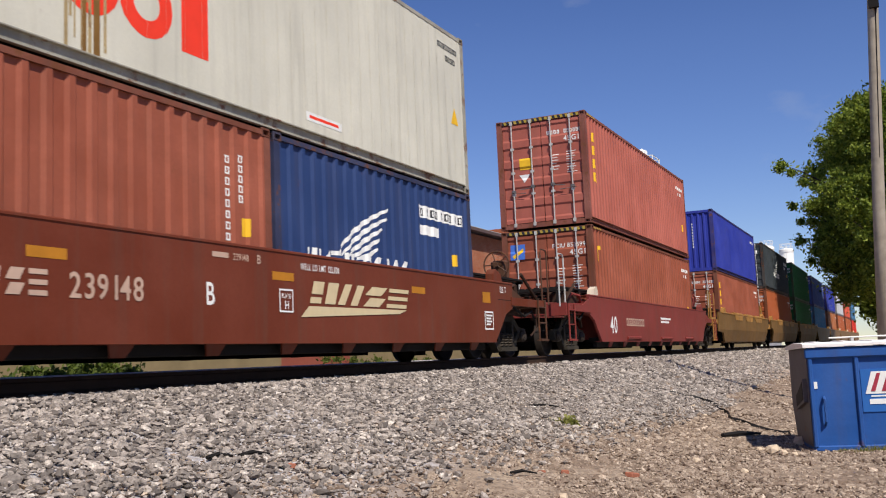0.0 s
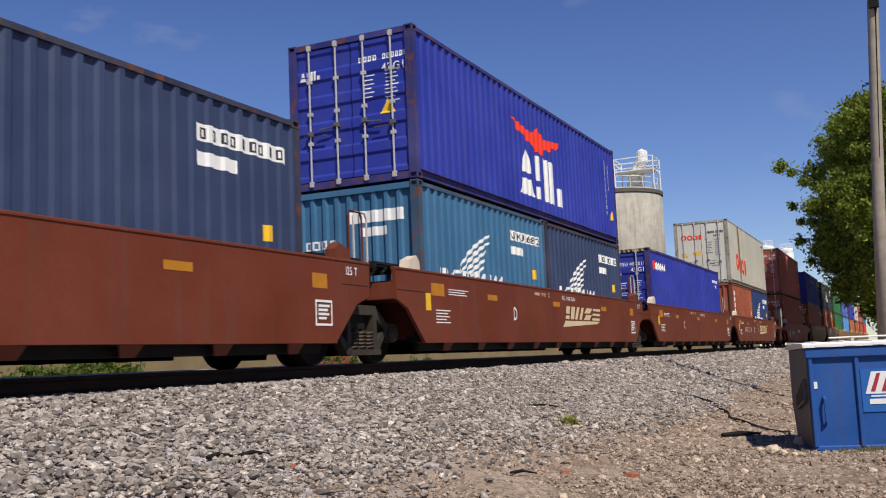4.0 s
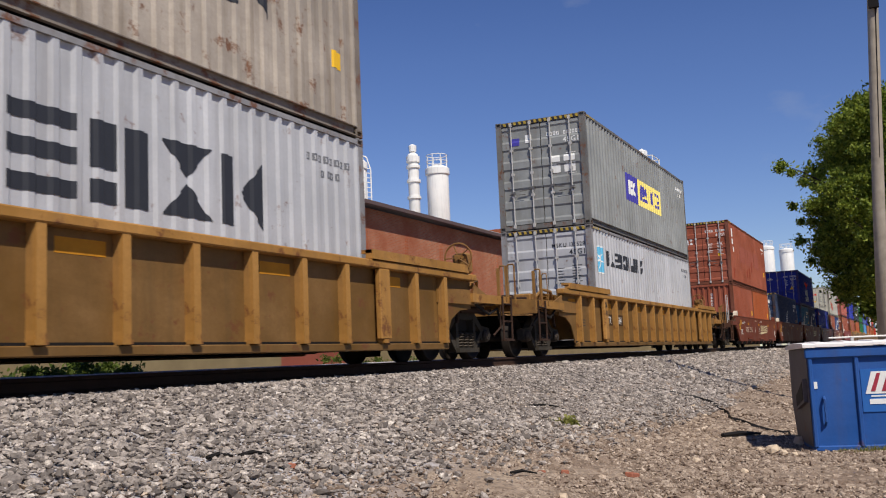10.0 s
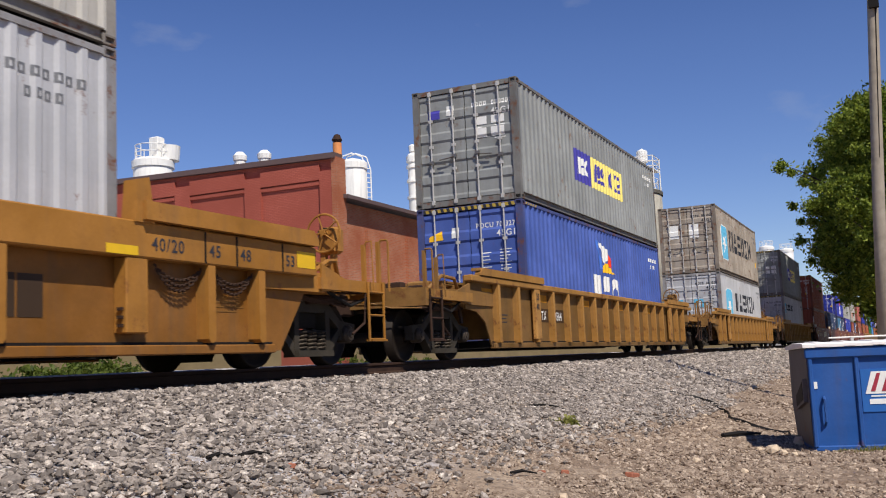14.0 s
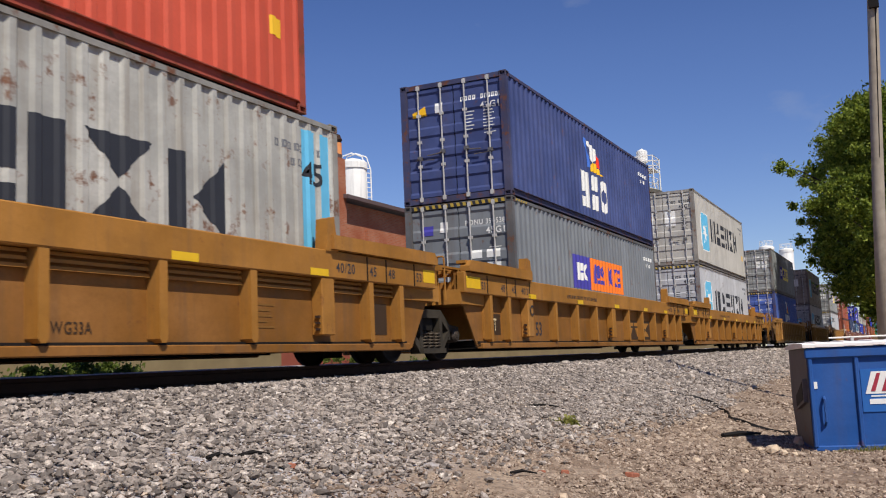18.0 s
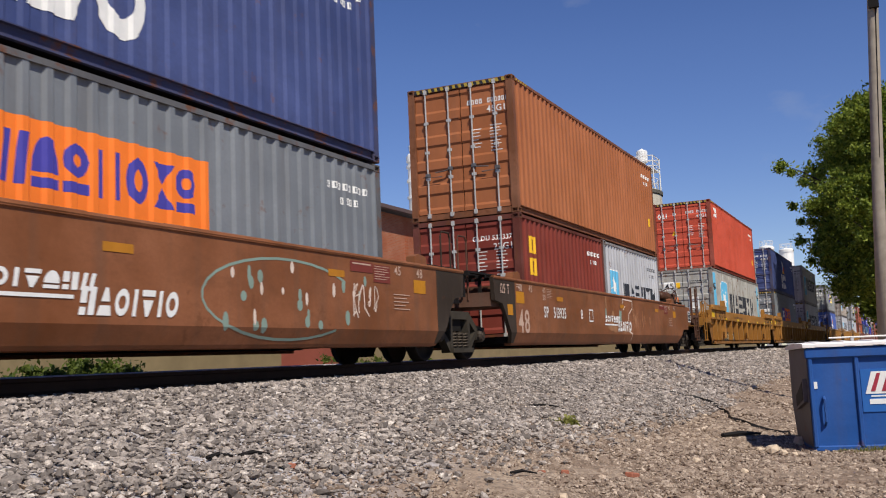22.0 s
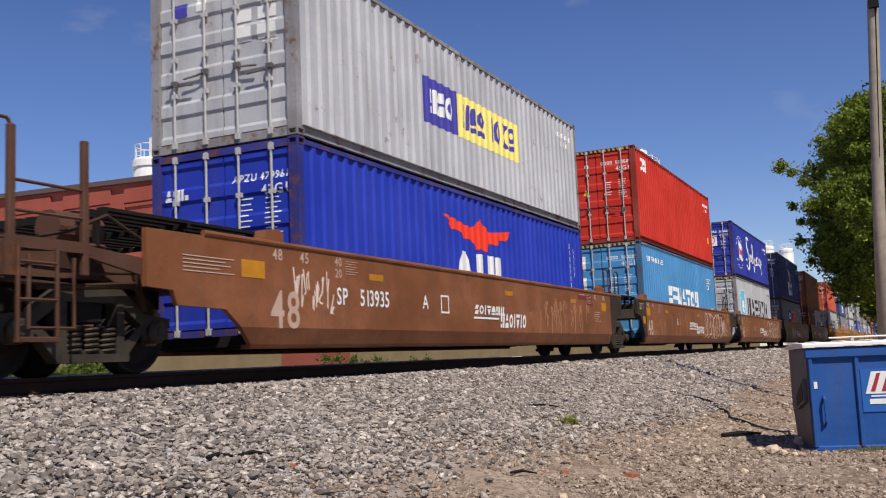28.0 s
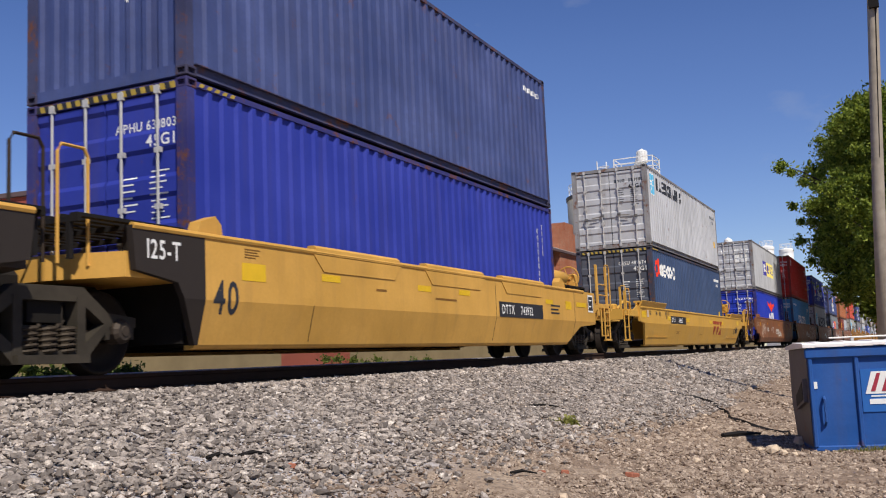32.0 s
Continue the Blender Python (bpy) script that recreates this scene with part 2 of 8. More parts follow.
def emblem(kinds, x0, z0, x1, z1, gap=0.2, lean=0.0):
    """A trade name as a row of plain shapes; o: an open ring, q: a ring on a slab, e: a half disc on a slab."""
    out, n = [], len(kinds)
    widths = [0.55 if k == "i" else 1.2 if k == "w" else 1.0 for k in kinds]
    unit = (x1 - x0) / (sum(widths) + gap * (n - 1))
    x = x0
    for k, w in zip(kinds, widths):
        b, hh = x + w * unit, z1 - z0
        if k == "o":
            four = disc((x + b) / 2, (z0 + z1) / 2, (b - x) / 2, hh / 2, 0.5, 18)
        elif k == "q":
            four = disc((x + b) / 2, z0 + hh * 0.66, (b - x) / 2, hh * 0.34, 0.4, 14) + [rect(x, z0, b, z0 + hh * 0.22)]
        elif k == "e":
            four = [[((x + b) / 2 + (b - x) / 2 * math.cos(a * math.pi / 8), z0 + hh * (0.3 + 0.7 * math.sin(a * math.pi / 8))) for a in range(9)], rect(x, z0, b, z0 + hh * 0.2)]
        else:
            four = [[(x + u * (b - x), z0 + v * hh) for u, v in q] for q in STROKES[k]]
        out += [[(px + lean * (pz - z0), pz) for px, pz in q] for q in four]
        x = b + gap * unit
    return out


def rounded(x0, z0, x1, z1, r):
    """A panel with rounded corners."""
    pts = []
    for cx, cz, a0 in ((x1 - r, z0 + r, -90), (x1 - r, z1 - r, 0), (x0 + r, z1 - r, 90), (x0 + r, z0 + r, 180)):
        pts += [(cx + r * math.cos(radians(a0 + k * 22.5)), cz + r * math.sin(radians(a0 + k * 22.5))) for k in range(5)]
    return pts


def clusters(polys):
    """Polygons gathered by the corners that they share."""
    groups = []
    for p in polys:
        keys = {(round(x, 4), round(z, 4)) for x, z in p}
        hit = [g for g in groups if g[0] & keys]
        merged = (keys.union(*[g[0] for g in hit]), [q for g in hit for q in g[1]] + [p])
        groups = [g for g in groups if not any(g is k for k in hit)] + [merged]
    return [g[1] for g in groups]


def pieces(nm, polys):
    """How a mark splits into parts: single plates, or the blocks of a name."""
    if nm in APART:
        return [[q] for q in polys]
    if nm in ("trade_name", "upright_name", "upright_letters", "length_mark", "well_length", "car_number", "small_number", "test_mark"):
        g = clusters(polys)
        return g if len(g) <= 30 else [polys]
    return [polys]


def star(cx, cz, R, r, n=7):
    pts = []
    for i in range(2 * n):
        a, q = math.pi * i / n + math.pi / 2, (R, r)[i % 2]
        pts.append((cx + q * math.cos(a), cz + q * math.sin(a)))
    return [[(cx, cz), pts[i - 1], pts[i]] for i in range(2 * n)]


def disc(cx, cz, rx, rz, hole=0.0, n=20):
    out = []
    for i in range(n):
        a, b = 2 * math.pi * i / n, 2 * math.pi * (i + 1) / n
        p, q = (math.cos(a), math.sin(a)), (math.cos(b), math.sin(b))
        tri = [(cx + p[0] * rx, cz + p[1] * rz), (cx + q[0] * rx, cz + q[1] * rz)]
        out.append(tri + ([(cx + q[0] * rx * hole, cz + q[1] * rz * hole), (cx + p[0] * rx * hole, cz + p[1] * rz * hole)] if hole else [(cx, cz)]))
    return out


def cut(poly, lo, hi, k):
    """The piece of a polygon between lo and hi in coordinate k."""
    for keep, lim in ((1, lo), (-1, hi)):
        out = []
        for i, p in enumerate(poly):
            q = poly[i - 1]
            ip, iq = (p[k] - lim) * keep >= 0, (q[k] - lim) * keep >= 0
            if ip != iq:
                u = (lim - q[k]) / (p[k] - q[k])
                out.append(tuple(q[j] + u * (p[j] - q[j]) for j in (0, 1)))
            if ip:
                out.append(p)
        poly = out
        if len(poly) < 3:
            return []
    return poly


def decal(polys, breaks, depth, face, lift=0.006, k=0):
    """Lays flat polygons on a folded sheet. face turns (u, v, depth) into a place."""
    m, seen = M(), {}
    for p in polys:
        lo, hi = min(q[k] for q in p), max(q[k] for q in p)
        for a, b in zip(breaks, breaks[1:]):
            if b <= lo or a >= hi or b - a < 1e-6:
                continue
            c = cut(p, a, b, k)
            if len(c) < 3:
                continue
            da, db = depth(a, b)
            face_of = []
            for q in c:
                place = face(q[0], q[1], da + (db - da) * (q[k] - a) / (b - a) - lift)
                key = tuple(round(v, 4) for v in place)
                if key not in seen:
                    seen[key] = len(m[0])
                    m[0].append(place)
                if seen[key] not in face_of:
                    face_of.append(seen[key])
            if len(face_of) > 2:
                m[1].append(tuple(face_of))
    return m


def C(r, g, b, k=1.12):
    """A base colour from eight-bit values."""
    return tuple(min(0.95, k * ((v / 255) / 12.92 if v < 10.3 else ((v / 255 + 0.055) / 1.055) ** 2.4)) for v in (r, g, b))


# ---- containers ----
APART = {"reflector", "end_band", "placard", "star_panel", "name_panel", "warning_sticker", "painted_patch", "emblem_panel", "number_panel", "vent_grille", "faded_name", "end_plate"}
FOLD, DEEP = 0.278, 0.035
SHARED = {}


def shared(key, make, material, smooth=False):
    if key not in SHARED:
        SHARED[key] = mesh_of(key[0], make(), material, smooth)
    return SHARED[key]


def folds(x0, x1, pitch=FOLD, deep=DEEP, flat=0.26):
    """Where a folded sheet bends, and how deep it lies there."""
    n = max(1, round((x1 - x0) / pitch))
    p, out = (x1 - x0) / n, [(x0, 0.0)]
    for i in range(n):
        a = x0 + i * p
        out += [(a + p * flat / 2, 0.0), (a + p * 0.25 + p * 0.02, deep), (a + p * 0.73, deep), (a + p - p * flat / 2, 0.0)]
    return out + [(x1, 0.0)]


def sheet(bends, z0, z1, put):
    m = M()
    for x, d in bends:
        m[0].extend([put(x, z0, d), put(x, z1, d)])
    m[1].extend((2 * i, 2 * i + 2, 2 * i + 3, 2 * i + 1) for i in range(len(bends) - 1))
    return m


def depths(bends):
    at = {}
    for (a, da), (b, db) in zip(bends, bends[1:]):
        at[(a, b)] = (da, db)
    return lambda a, b: at[(a, b)]


GASKET = plain("door_gasket", (0.03, 0.03, 0.03), 0.8)
HAZ_Y = plain("hazard_yellow", (0.40, 0.28, 0.05), 0.7, 0, 0.4, 9.0)


def casting():
    """A corner casting with its oval lifting holes sunk into the upright faces."""
    v, f = cbox(M(), -0.089, -0.081, 0, 0.089, 0.081, 0.118, 0.008)
    bm = bmesh.new()
    vs = [bm.verts.new(q) for q in v]
    for q in f:
        bm.faces.new([vs[i] for i in q])
    bm.normal_update()
    sides = [q for q in bm.faces if abs(q.normal.z) < 0.1 and q.calc_area() > 0.01]
    bmesh.ops.inset_individual(bm, faces=sides, thickness=0.030, depth=0.0)
    bmesh.ops.inset_individual(bm, faces=sides, thickness=0.002, depth=-0.05)
    bm.verts.index_update()
    out = [tuple(q.co) for q in bm.verts], [tuple(w.index for w in q.verts) for q in bm.faces]
    bm.free()
    return out


def container(x0, z0, colour, design, label, L=12.192, h=2.591, turned=False, reefer=False, hazard=False, serial="", side_serial="", door_paint=""):
    """A steel freight container: folded sides and front, rails, posts, castings, two doors with locking bars."""
    box_thing = thing("shipping_container", (x0 + L / 2, YT, z0), label, "container", "containers on the train", turn=180 if turned else 0)
    a, b, w = -L / 2, L / 2, 1.219
    edge = PAINTS[colour]
    rail = paint(colour + "_post", tuple(v * 0.56 + k for v, k in zip(COLOURS[colour], (0.022, 0.014, 0.009))), 0.9, 0.95, streak=0.7)
    bends = folds(a + 0.13, b - 0.13, 0.30, 0.004, 0.7) if reefer else folds(a + 0.13, b - 0.13)
    zlo, zhi = 0.15, h - 0.09
    for sgn in (-1, 1):
        part("side_panel", sheet(bends, zlo, zhi, lambda x, z, d: (x, sgn * (w - 0.008 - d), z)), edge, box_thing)
        part("bottom_rail", ext(M(), [(sgn * w, 0.018), (sgn * w, 0.034), (sgn * (w - 0.05), 0.036), (sgn * (w - 0.05), 0.15), (sgn * w, 0.152), (sgn * w, 0.165), (sgn * (w - 0.06), 0.165), (sgn * (w - 0.06), 0.018)], a + 0.16, b - 0.16, "x"), rail, box_thing)
        part("top_rail", box(M(), a + 0.16, -w if sgn < 0 else w - 0.06, h - 0.095, b - 0.16, -w + 0.06 if sgn < 0 else w, h - 0.03), rail, box_thing)
        for x in (a, b):
            part("corner_post", box(M(), x if x < 0 else x - 0.13, -w + 0.003 if sgn < 0 else w - 0.15, 0.11, x + 0.13 if x < 0 else x, -w + 0.15 if sgn < 0 else w - 0.003, h - 0.11), rail, box_thing)
            for z in (0.0, h - 0.118):
                me = shared(("corner_casting", colour), casting, paint(colour + "_casting", tuple(v * 0.34 + k for v, k in zip(COLOURS[colour], (0.034, 0.021, 0.013))), 0.6, 0.9))
                part("corner_casting", me, None, box_thing, at=(x - math.copysign(0.086, x), sgn * (w - 0.078), z))
    part("roof", box(M(), a + 0.1, -w + 0.06, h - 0.06, b - 0.1, w - 0.06, h - 0.035), edge, box_thing)
    part("underframe", box(M(), a + 0.18, -w + 0.06, 0.03, b - 0.18, w - 0.06, 0.14), DARK, box_thing)
    fb = folds(-w + 0.15, w - 0.15, 0.25, 0.045)
    part("front_wall", sheet(fb, 0.14, h - 0.1, lambda y, z, d: (b - 0.03 - d, y, z)), edge, box_thing)
    part("front_header", box(M(), b - 0.10, -w + 0.15, h - 0.12, b - 0.015, w - 0.15, h - 0.02), edge, box_thing)
    part("front_sill", box(M(), b - 0.10, -w + 0.15, 0.01, b - 0.015, w - 0.15, 0.14), edge, box_thing)
    # door end
    part("door_header", box(M(), a + 0.012, -w + 0.15, h - 0.115, a + 0.13, w - 0.15, h - 0.015), rail, box_thing)
    part("door_sill", box(M(), a + 0.012, -w + 0.15, 0.01, a + 0.13, w - 0.15, 0.13), rail, box_thing)
    part("door_gasket", box(M(), a + 0.085, -w + 0.14, 0.12, a + 0.11, w - 0.14, h - 0.11), GASKET, box_thing)
    d0, d1, n = 0.15, h - 0.135, 5
    zb = [(d0, 0.0)]
    step = (d1 - d0) / n
    for i in range(n):
        q = d0 + i * step
        zb += [(q + step * 0.16, 0.0), (q + step * 0.26, 0.026), (q + step * 0.74, 0.026), (q + step * 0.84, 0.0)]
    zb.append((d1, 0.0))
    if reefer:
        zb = [(d0, 0.0), (d1, 0.0)]
    for sgn in (-1, 1):
        y0, y1 = (-w + 0.155, -0.012) if sgn < 0 else (0.012, w - 0.155)
        m = ext(M(), [(a + 0.03 + d, z) for z, d in zb] + [(a + 0.08, d1), (a + 0.08, d0)], y0, y1)
        door = part("door", m, PAINTS[door_paint] if door_paint else edge, box_thing)
        for yy in (0.27, 0.80):
            y = sgn * yy
            bar = M()
            tube(bar, [(a + 0.0, y, 0.05), (a + 0.0, y, h - 0.04)], 0.017, 6)
            for z in (0.06, h - 0.14):
                box(bar, a - 0.02, y - 0.035, z, a + 0.03, y + 0.035, z + 0.09)
            for z in (h * 0.3, h * 0.5, h * 0.72):
                box(bar, a - 0.012, y - 0.045, z, a + 0.03, y + 0.045, z + 0.06)
            part("locking_bar", bar, GALV, door)
            hd = M()
            z = 1.02 if yy < 0.5 else 0.92
            tube(hd, [(a - 0.02, y, z + 0.05), (a - 0.03, y + sgn * 0.1, z + 0.02), (a - 0.03, y + sgn * 0.34 * (1 if yy < 0.5 else -1), z)], 0.014, 6)
            box(hd, a - 0.02, y - 0.05, z + 0.02, a + 0.03, y + 0.05, z + 0.10)
            part("door_handle", hd, STEEL, door)
    if hazard:
        m, mk = M(), M()
        n = 30
        for i in range(n):
            y = -w + 0.16 + i * (2 * w - 0.32) / n
            e = (2 * w - 0.32) / n
            ext((m, mk)[i % 2], [(y, h - 0.105), (y + e, h - 0.105), (y + e * 1.3 if i < n - 1 else y + e, h - 0.03), (y + e * 0.3, h - 0.03)], a + 0.006, a + 0.013, "x")
        part("hazard_band", m, HAZ_Y, box_thing)
        part("hazard_band", mk, INK, box_thing)
        m = M()
        for i in range(5):
            x = a + 0.2 + i * 0.14
            ext(m, [(x, h - 0.085), (x + 0.07, h - 0.085), (x + 0.11, h - 0.04), (x + 0.04, h - 0.04)], -w - 0.004, -w + 0.002)
        part("hazard_band", m, HAZ_Y, box_thing)
    # markings on the side
    br, dp = [q[0] for q in bends], depths(bends)
    zbr, zdp = [q[0] for q in zb], depths(zb)
    todo = []
    for i, (nm, polys, material, where) in enumerate(design(L, h)):
        if serial and nm == "serial_number" and where == "end":
            polys = fitted(serial, 0.14, 1.02, h - 0.52, 0.105)
        if side_serial and nm == "serial_digit":
            polys = fitted(side_serial, L - 1.98, L - 0.37, h - 0.595, 0.145)
        todo += [(i, nm, q, material, where) for q in pieces(nm, polys)]
    for i, nm, polys, material, where in todo:
        up = 0.002 + 0.0005 * i
        if where == "side":
            moved = [[(u + a, v) for u, v in p] for p in polys]
            if turned:
                part(nm, decal(moved, br, dp, lambda u, v, d: (-u, w - 0.008 - d, v), up), material, box_thing)
            else:
                part(nm, decal(moved, br, dp, lambda u, v, d: (u, -w + 0.008 + d, v), up), material, box_thing)
        elif turned:
            part(nm, decal(polys, [q[0] for q in fb], depths(fb), lambda u, v, d: (b - 0.03 - d, u, v), up), material, box_thing)
        else:
            part(nm, decal(polys, zbr, zdp, lambda u, v, d: (a + 0.028 + d, -u, v), up, 1), material, box_thing)
    return box_thing


COLOURS = {
    "maroon_paint": C(166, 92, 78), "brown_red_paint": C(149, 80, 58), "rust_orange_paint": C(158, 82, 46), "dark_maroon_paint": C(122, 52, 40),
    "tan_brown_paint": C(160, 97, 60), "orange_red_paint": C(190, 80, 58), "signal_red_paint": C(188, 48, 34), "reefer_white_paint": C(200, 196, 180),
    "royal_blue_paint": C(44, 56, 146), "bright_blue_paint": C(36, 56, 165), "deep_blue_paint": C(64, 76, 122), "faded_blue_paint": C(74, 96, 166),
    "navy_paint": C(40, 60, 104), "slate_navy_paint": C(52, 64, 92), "teal_blue_paint": C(60, 104, 136), "light_blue_paint": C(76, 136, 184),
    "light_grey_paint": C(178, 178, 180), "warm_grey_paint": C(162, 151, 138), "mid_grey_paint": C(140, 142, 140), "blue_grey_paint": C(118, 122, 126),
    "steel_blue_paint": C(60, 76, 106), "pale_warm_grey_paint": C(176, 172, 164), "stained_grey_paint": C(172, 170, 162), "green_paint": C(38, 100, 52), "charcoal_paint": C(52, 58, 62), "slate_grey_paint": C(80, 83, 92), "grey_green_paint": C(110, 122, 116),
}
WEAR = {"warm_grey_paint": (0.9, 0.45), "brown_red_paint": (0.7, 0.25), "maroon_paint": (0.5, 0.2), "faded_blue_paint": (0.7, 0.15), "mid_grey_paint": (0.6, 0.45), "light_grey_paint": (0.5, 0.42), "deep_blue_paint": (0.7, 0.35), "blue_grey_paint": (0.5, 0.4), "reefer_white_paint": (0.3, 0.12)}
for _k, _v in COLOURS.items():
    if _k in ("warm_grey_paint", "stained_grey_paint"):
        paint(_k, _v, 0.9, 0.7, streak=0.95, dirt=(0.17, 0.115, 0.06))
    else:
        paint(_k, _v, *WEAR.get(_k, (0.4, 0.15)), streak=0.5 if "grey" in _k else 0.3)

SKY_PANEL = plain("sky_blue_panel", C(96, 170, 202), 0.5)
GREY_BLACK = plain("charcoal_lettering", C(48, 50, 56), 0.6)
SOFT_GREY = plain("faded_grey_print", C(104, 105, 108), 0.6)
ORANGE = plain("orange_panel", C(235, 120, 45), 0.55)
PALE_YELLOW = plain("pale_yellow_panel", C(245, 215, 120), 0.55)
PURPLE = plain("purple_panel", C(70, 66, 150), 0.55)
RED = plain("red_marking", C(225, 60, 40), 0.55)
FLAG_Y = plain("flag_yellow", C(240, 180, 40), 0.55)
FLAG_B = plain("flag_blue", C(70, 110, 190), 0.55)
TAG_Y = plain("yellow_sticker", C(222, 174, 44), 0.55)
PATCH = plain("painted_patch", C(134, 60, 42), 0.6)
GHOST = plain("faded_name", C(142, 80, 66), 0.7, 0, 0.2, 3.0)
STAIN = paint("rust_stain", C(165, 142, 98), 0.9, 0.6)


def door_marks(L, h, colour=WHITE, n=7):
    """Number, code and weight table on the right-hand door."""
    x = 0.16
    out = [("serial_number", blocks(x, h - 0.51, x + 0.34, h - 0.41, 4, 0.3, 0.34) + blocks(x + 0.46, h - 0.51, x + 0.92, h - 0.41, 6, 0.3, 0.34), colour, "end"),
           ("weight_table", bars(x + 0.10, 1.4, x + 0.30, 1.85, 6, 0.24) + bars(x + 0.5, 1.3, x + 0.76, 1.9, 9, 0.25), colour, "end")]
    code = {2.591: "42", 2.896: "45"}.get(round(h, 3), "42")
    out.append(("size_code", words(("22" if L < 7 else code) + "G1", x + 0.45, h - 0.72, 0.13), colour, "end"))
    return out


def tail_marks(L, h, colour=WHITE, sticker=True):
    """Small upright number bars at the front of the side."""
    out = [("serial_number", blocks(L - 1.45, h - 0.52, L - 0.4, h - 0.42, 8, 0.4, 0.34) + blocks(L - 1.1, h - 0.72, L - 0.68, h - 0.62, 4, 0.4, 0.34), colour, "side")]
    if sticker:
        out.append(("warning_sticker", [rect(L - 0.75, 0.9, L - 0.5, 1.15)], TAG_Y, "side"))
    return out


def wing(x, z, s=1.0):
    """Five bent feathers that sweep up from one root."""
    out = []
    for i in range(5):
        a, b, c = (0.05 + 0.16 * i, 0.06 - 0.01 * i), (0.55 + 0.17 * i, 0.62 - 0.13 * i), (1.95 - 0.13 * i, 1.05 - 0.2 * i)
        q = [((1 - t) ** 2 * a[0] + 2 * t * (1 - t) * b[0] + t * t * c[0], (1 - t) ** 2 * a[1] + 2 * t * (1 - t) * b[1] + t * t * c[1], 0.010 + 0.040 * math.sin(math.pi * min(1, t * 0.75 + 0.12))) for t in [k / 7 for k in range(8)]]
        for (x0, z0, w0), (x1, z1, w1) in zip(q, q[1:]):
            out.append([(x + s * x0, z + s * (z0 - w0)), (x + s * x1, z + s * (z1 - w1)), (x + s * x1, z + s * (z1 + w1)), (x + s * x0, z + s * (z0 + w0))])
    return out


def d_wing(L, h):
    o = 0.7 if L < 7 else 4.3
    return [("wing_emblem", wing(o + 0.75, 1.12, 0.80), WHITE, "side"), ("trade_name", emblem("nkbilozitz", o, 0.90, o + 2.9, 1.2, 0.3), WHITE, "side"),
            ("serial_number", [rect(L - 2.05, h - 0.62, L - 0.3, h - 0.42)] + [rect(L - 2.05, h - 0.9, L - 1.3, h - 0.74)], WHITE, "side"),
            ("serial_digit", blocks(L - 1.95, h - 0.59, L - 0.4, h - 0.46, 9, 0.5), INK, "side"),
            ("warning_sticker", [rect(L - 0.8, 1.25, L - 0.62, 1.45)], TAG_Y, "side"),
            ("serial_number", [rect(-0.1, h - 0.62, 0.9, h - 0.42), rect(0.1, h - 0.85, 0.6, h - 0.7)] + blocks(-1.0, h - 1.0, -0.4, h - 0.85, 4), WHITE, "end")]


def d_upright_serial(L, h):
    return [("serial_number", [p for i in range(9) for p in blocks(L - 0.85, 1.0 + i * 0.13, L - 0.77, 1.09 + i * 0.13, 1)] + [p for i in range(5) for p in blocks(L - 0.6, 1.6 + i * 0.12, L - 0.52, 1.69 + i * 0.12, 1)], WHITE, "side"),
            ("warning_sticker", [rect(L - 0.55, 1.2, L - 0.42, 1.42)], TAG_Y, "side"),
            ("serial_number", [p for i in range(8) for p in blocks(0.2, 1.0 + i * 0.15, 0.3, 1.1 + i * 0.15, 1)], WHITE, "end")]


def d_upright_named(L, h):
    return d_upright_serial(L, h) + [("upright_name", [p for i in range(6) for p in blocks(0.6, 2.02 - 0.27 * i, 0.85, 2.22 - 0.27 * i, 1)], WHITE, "side")]


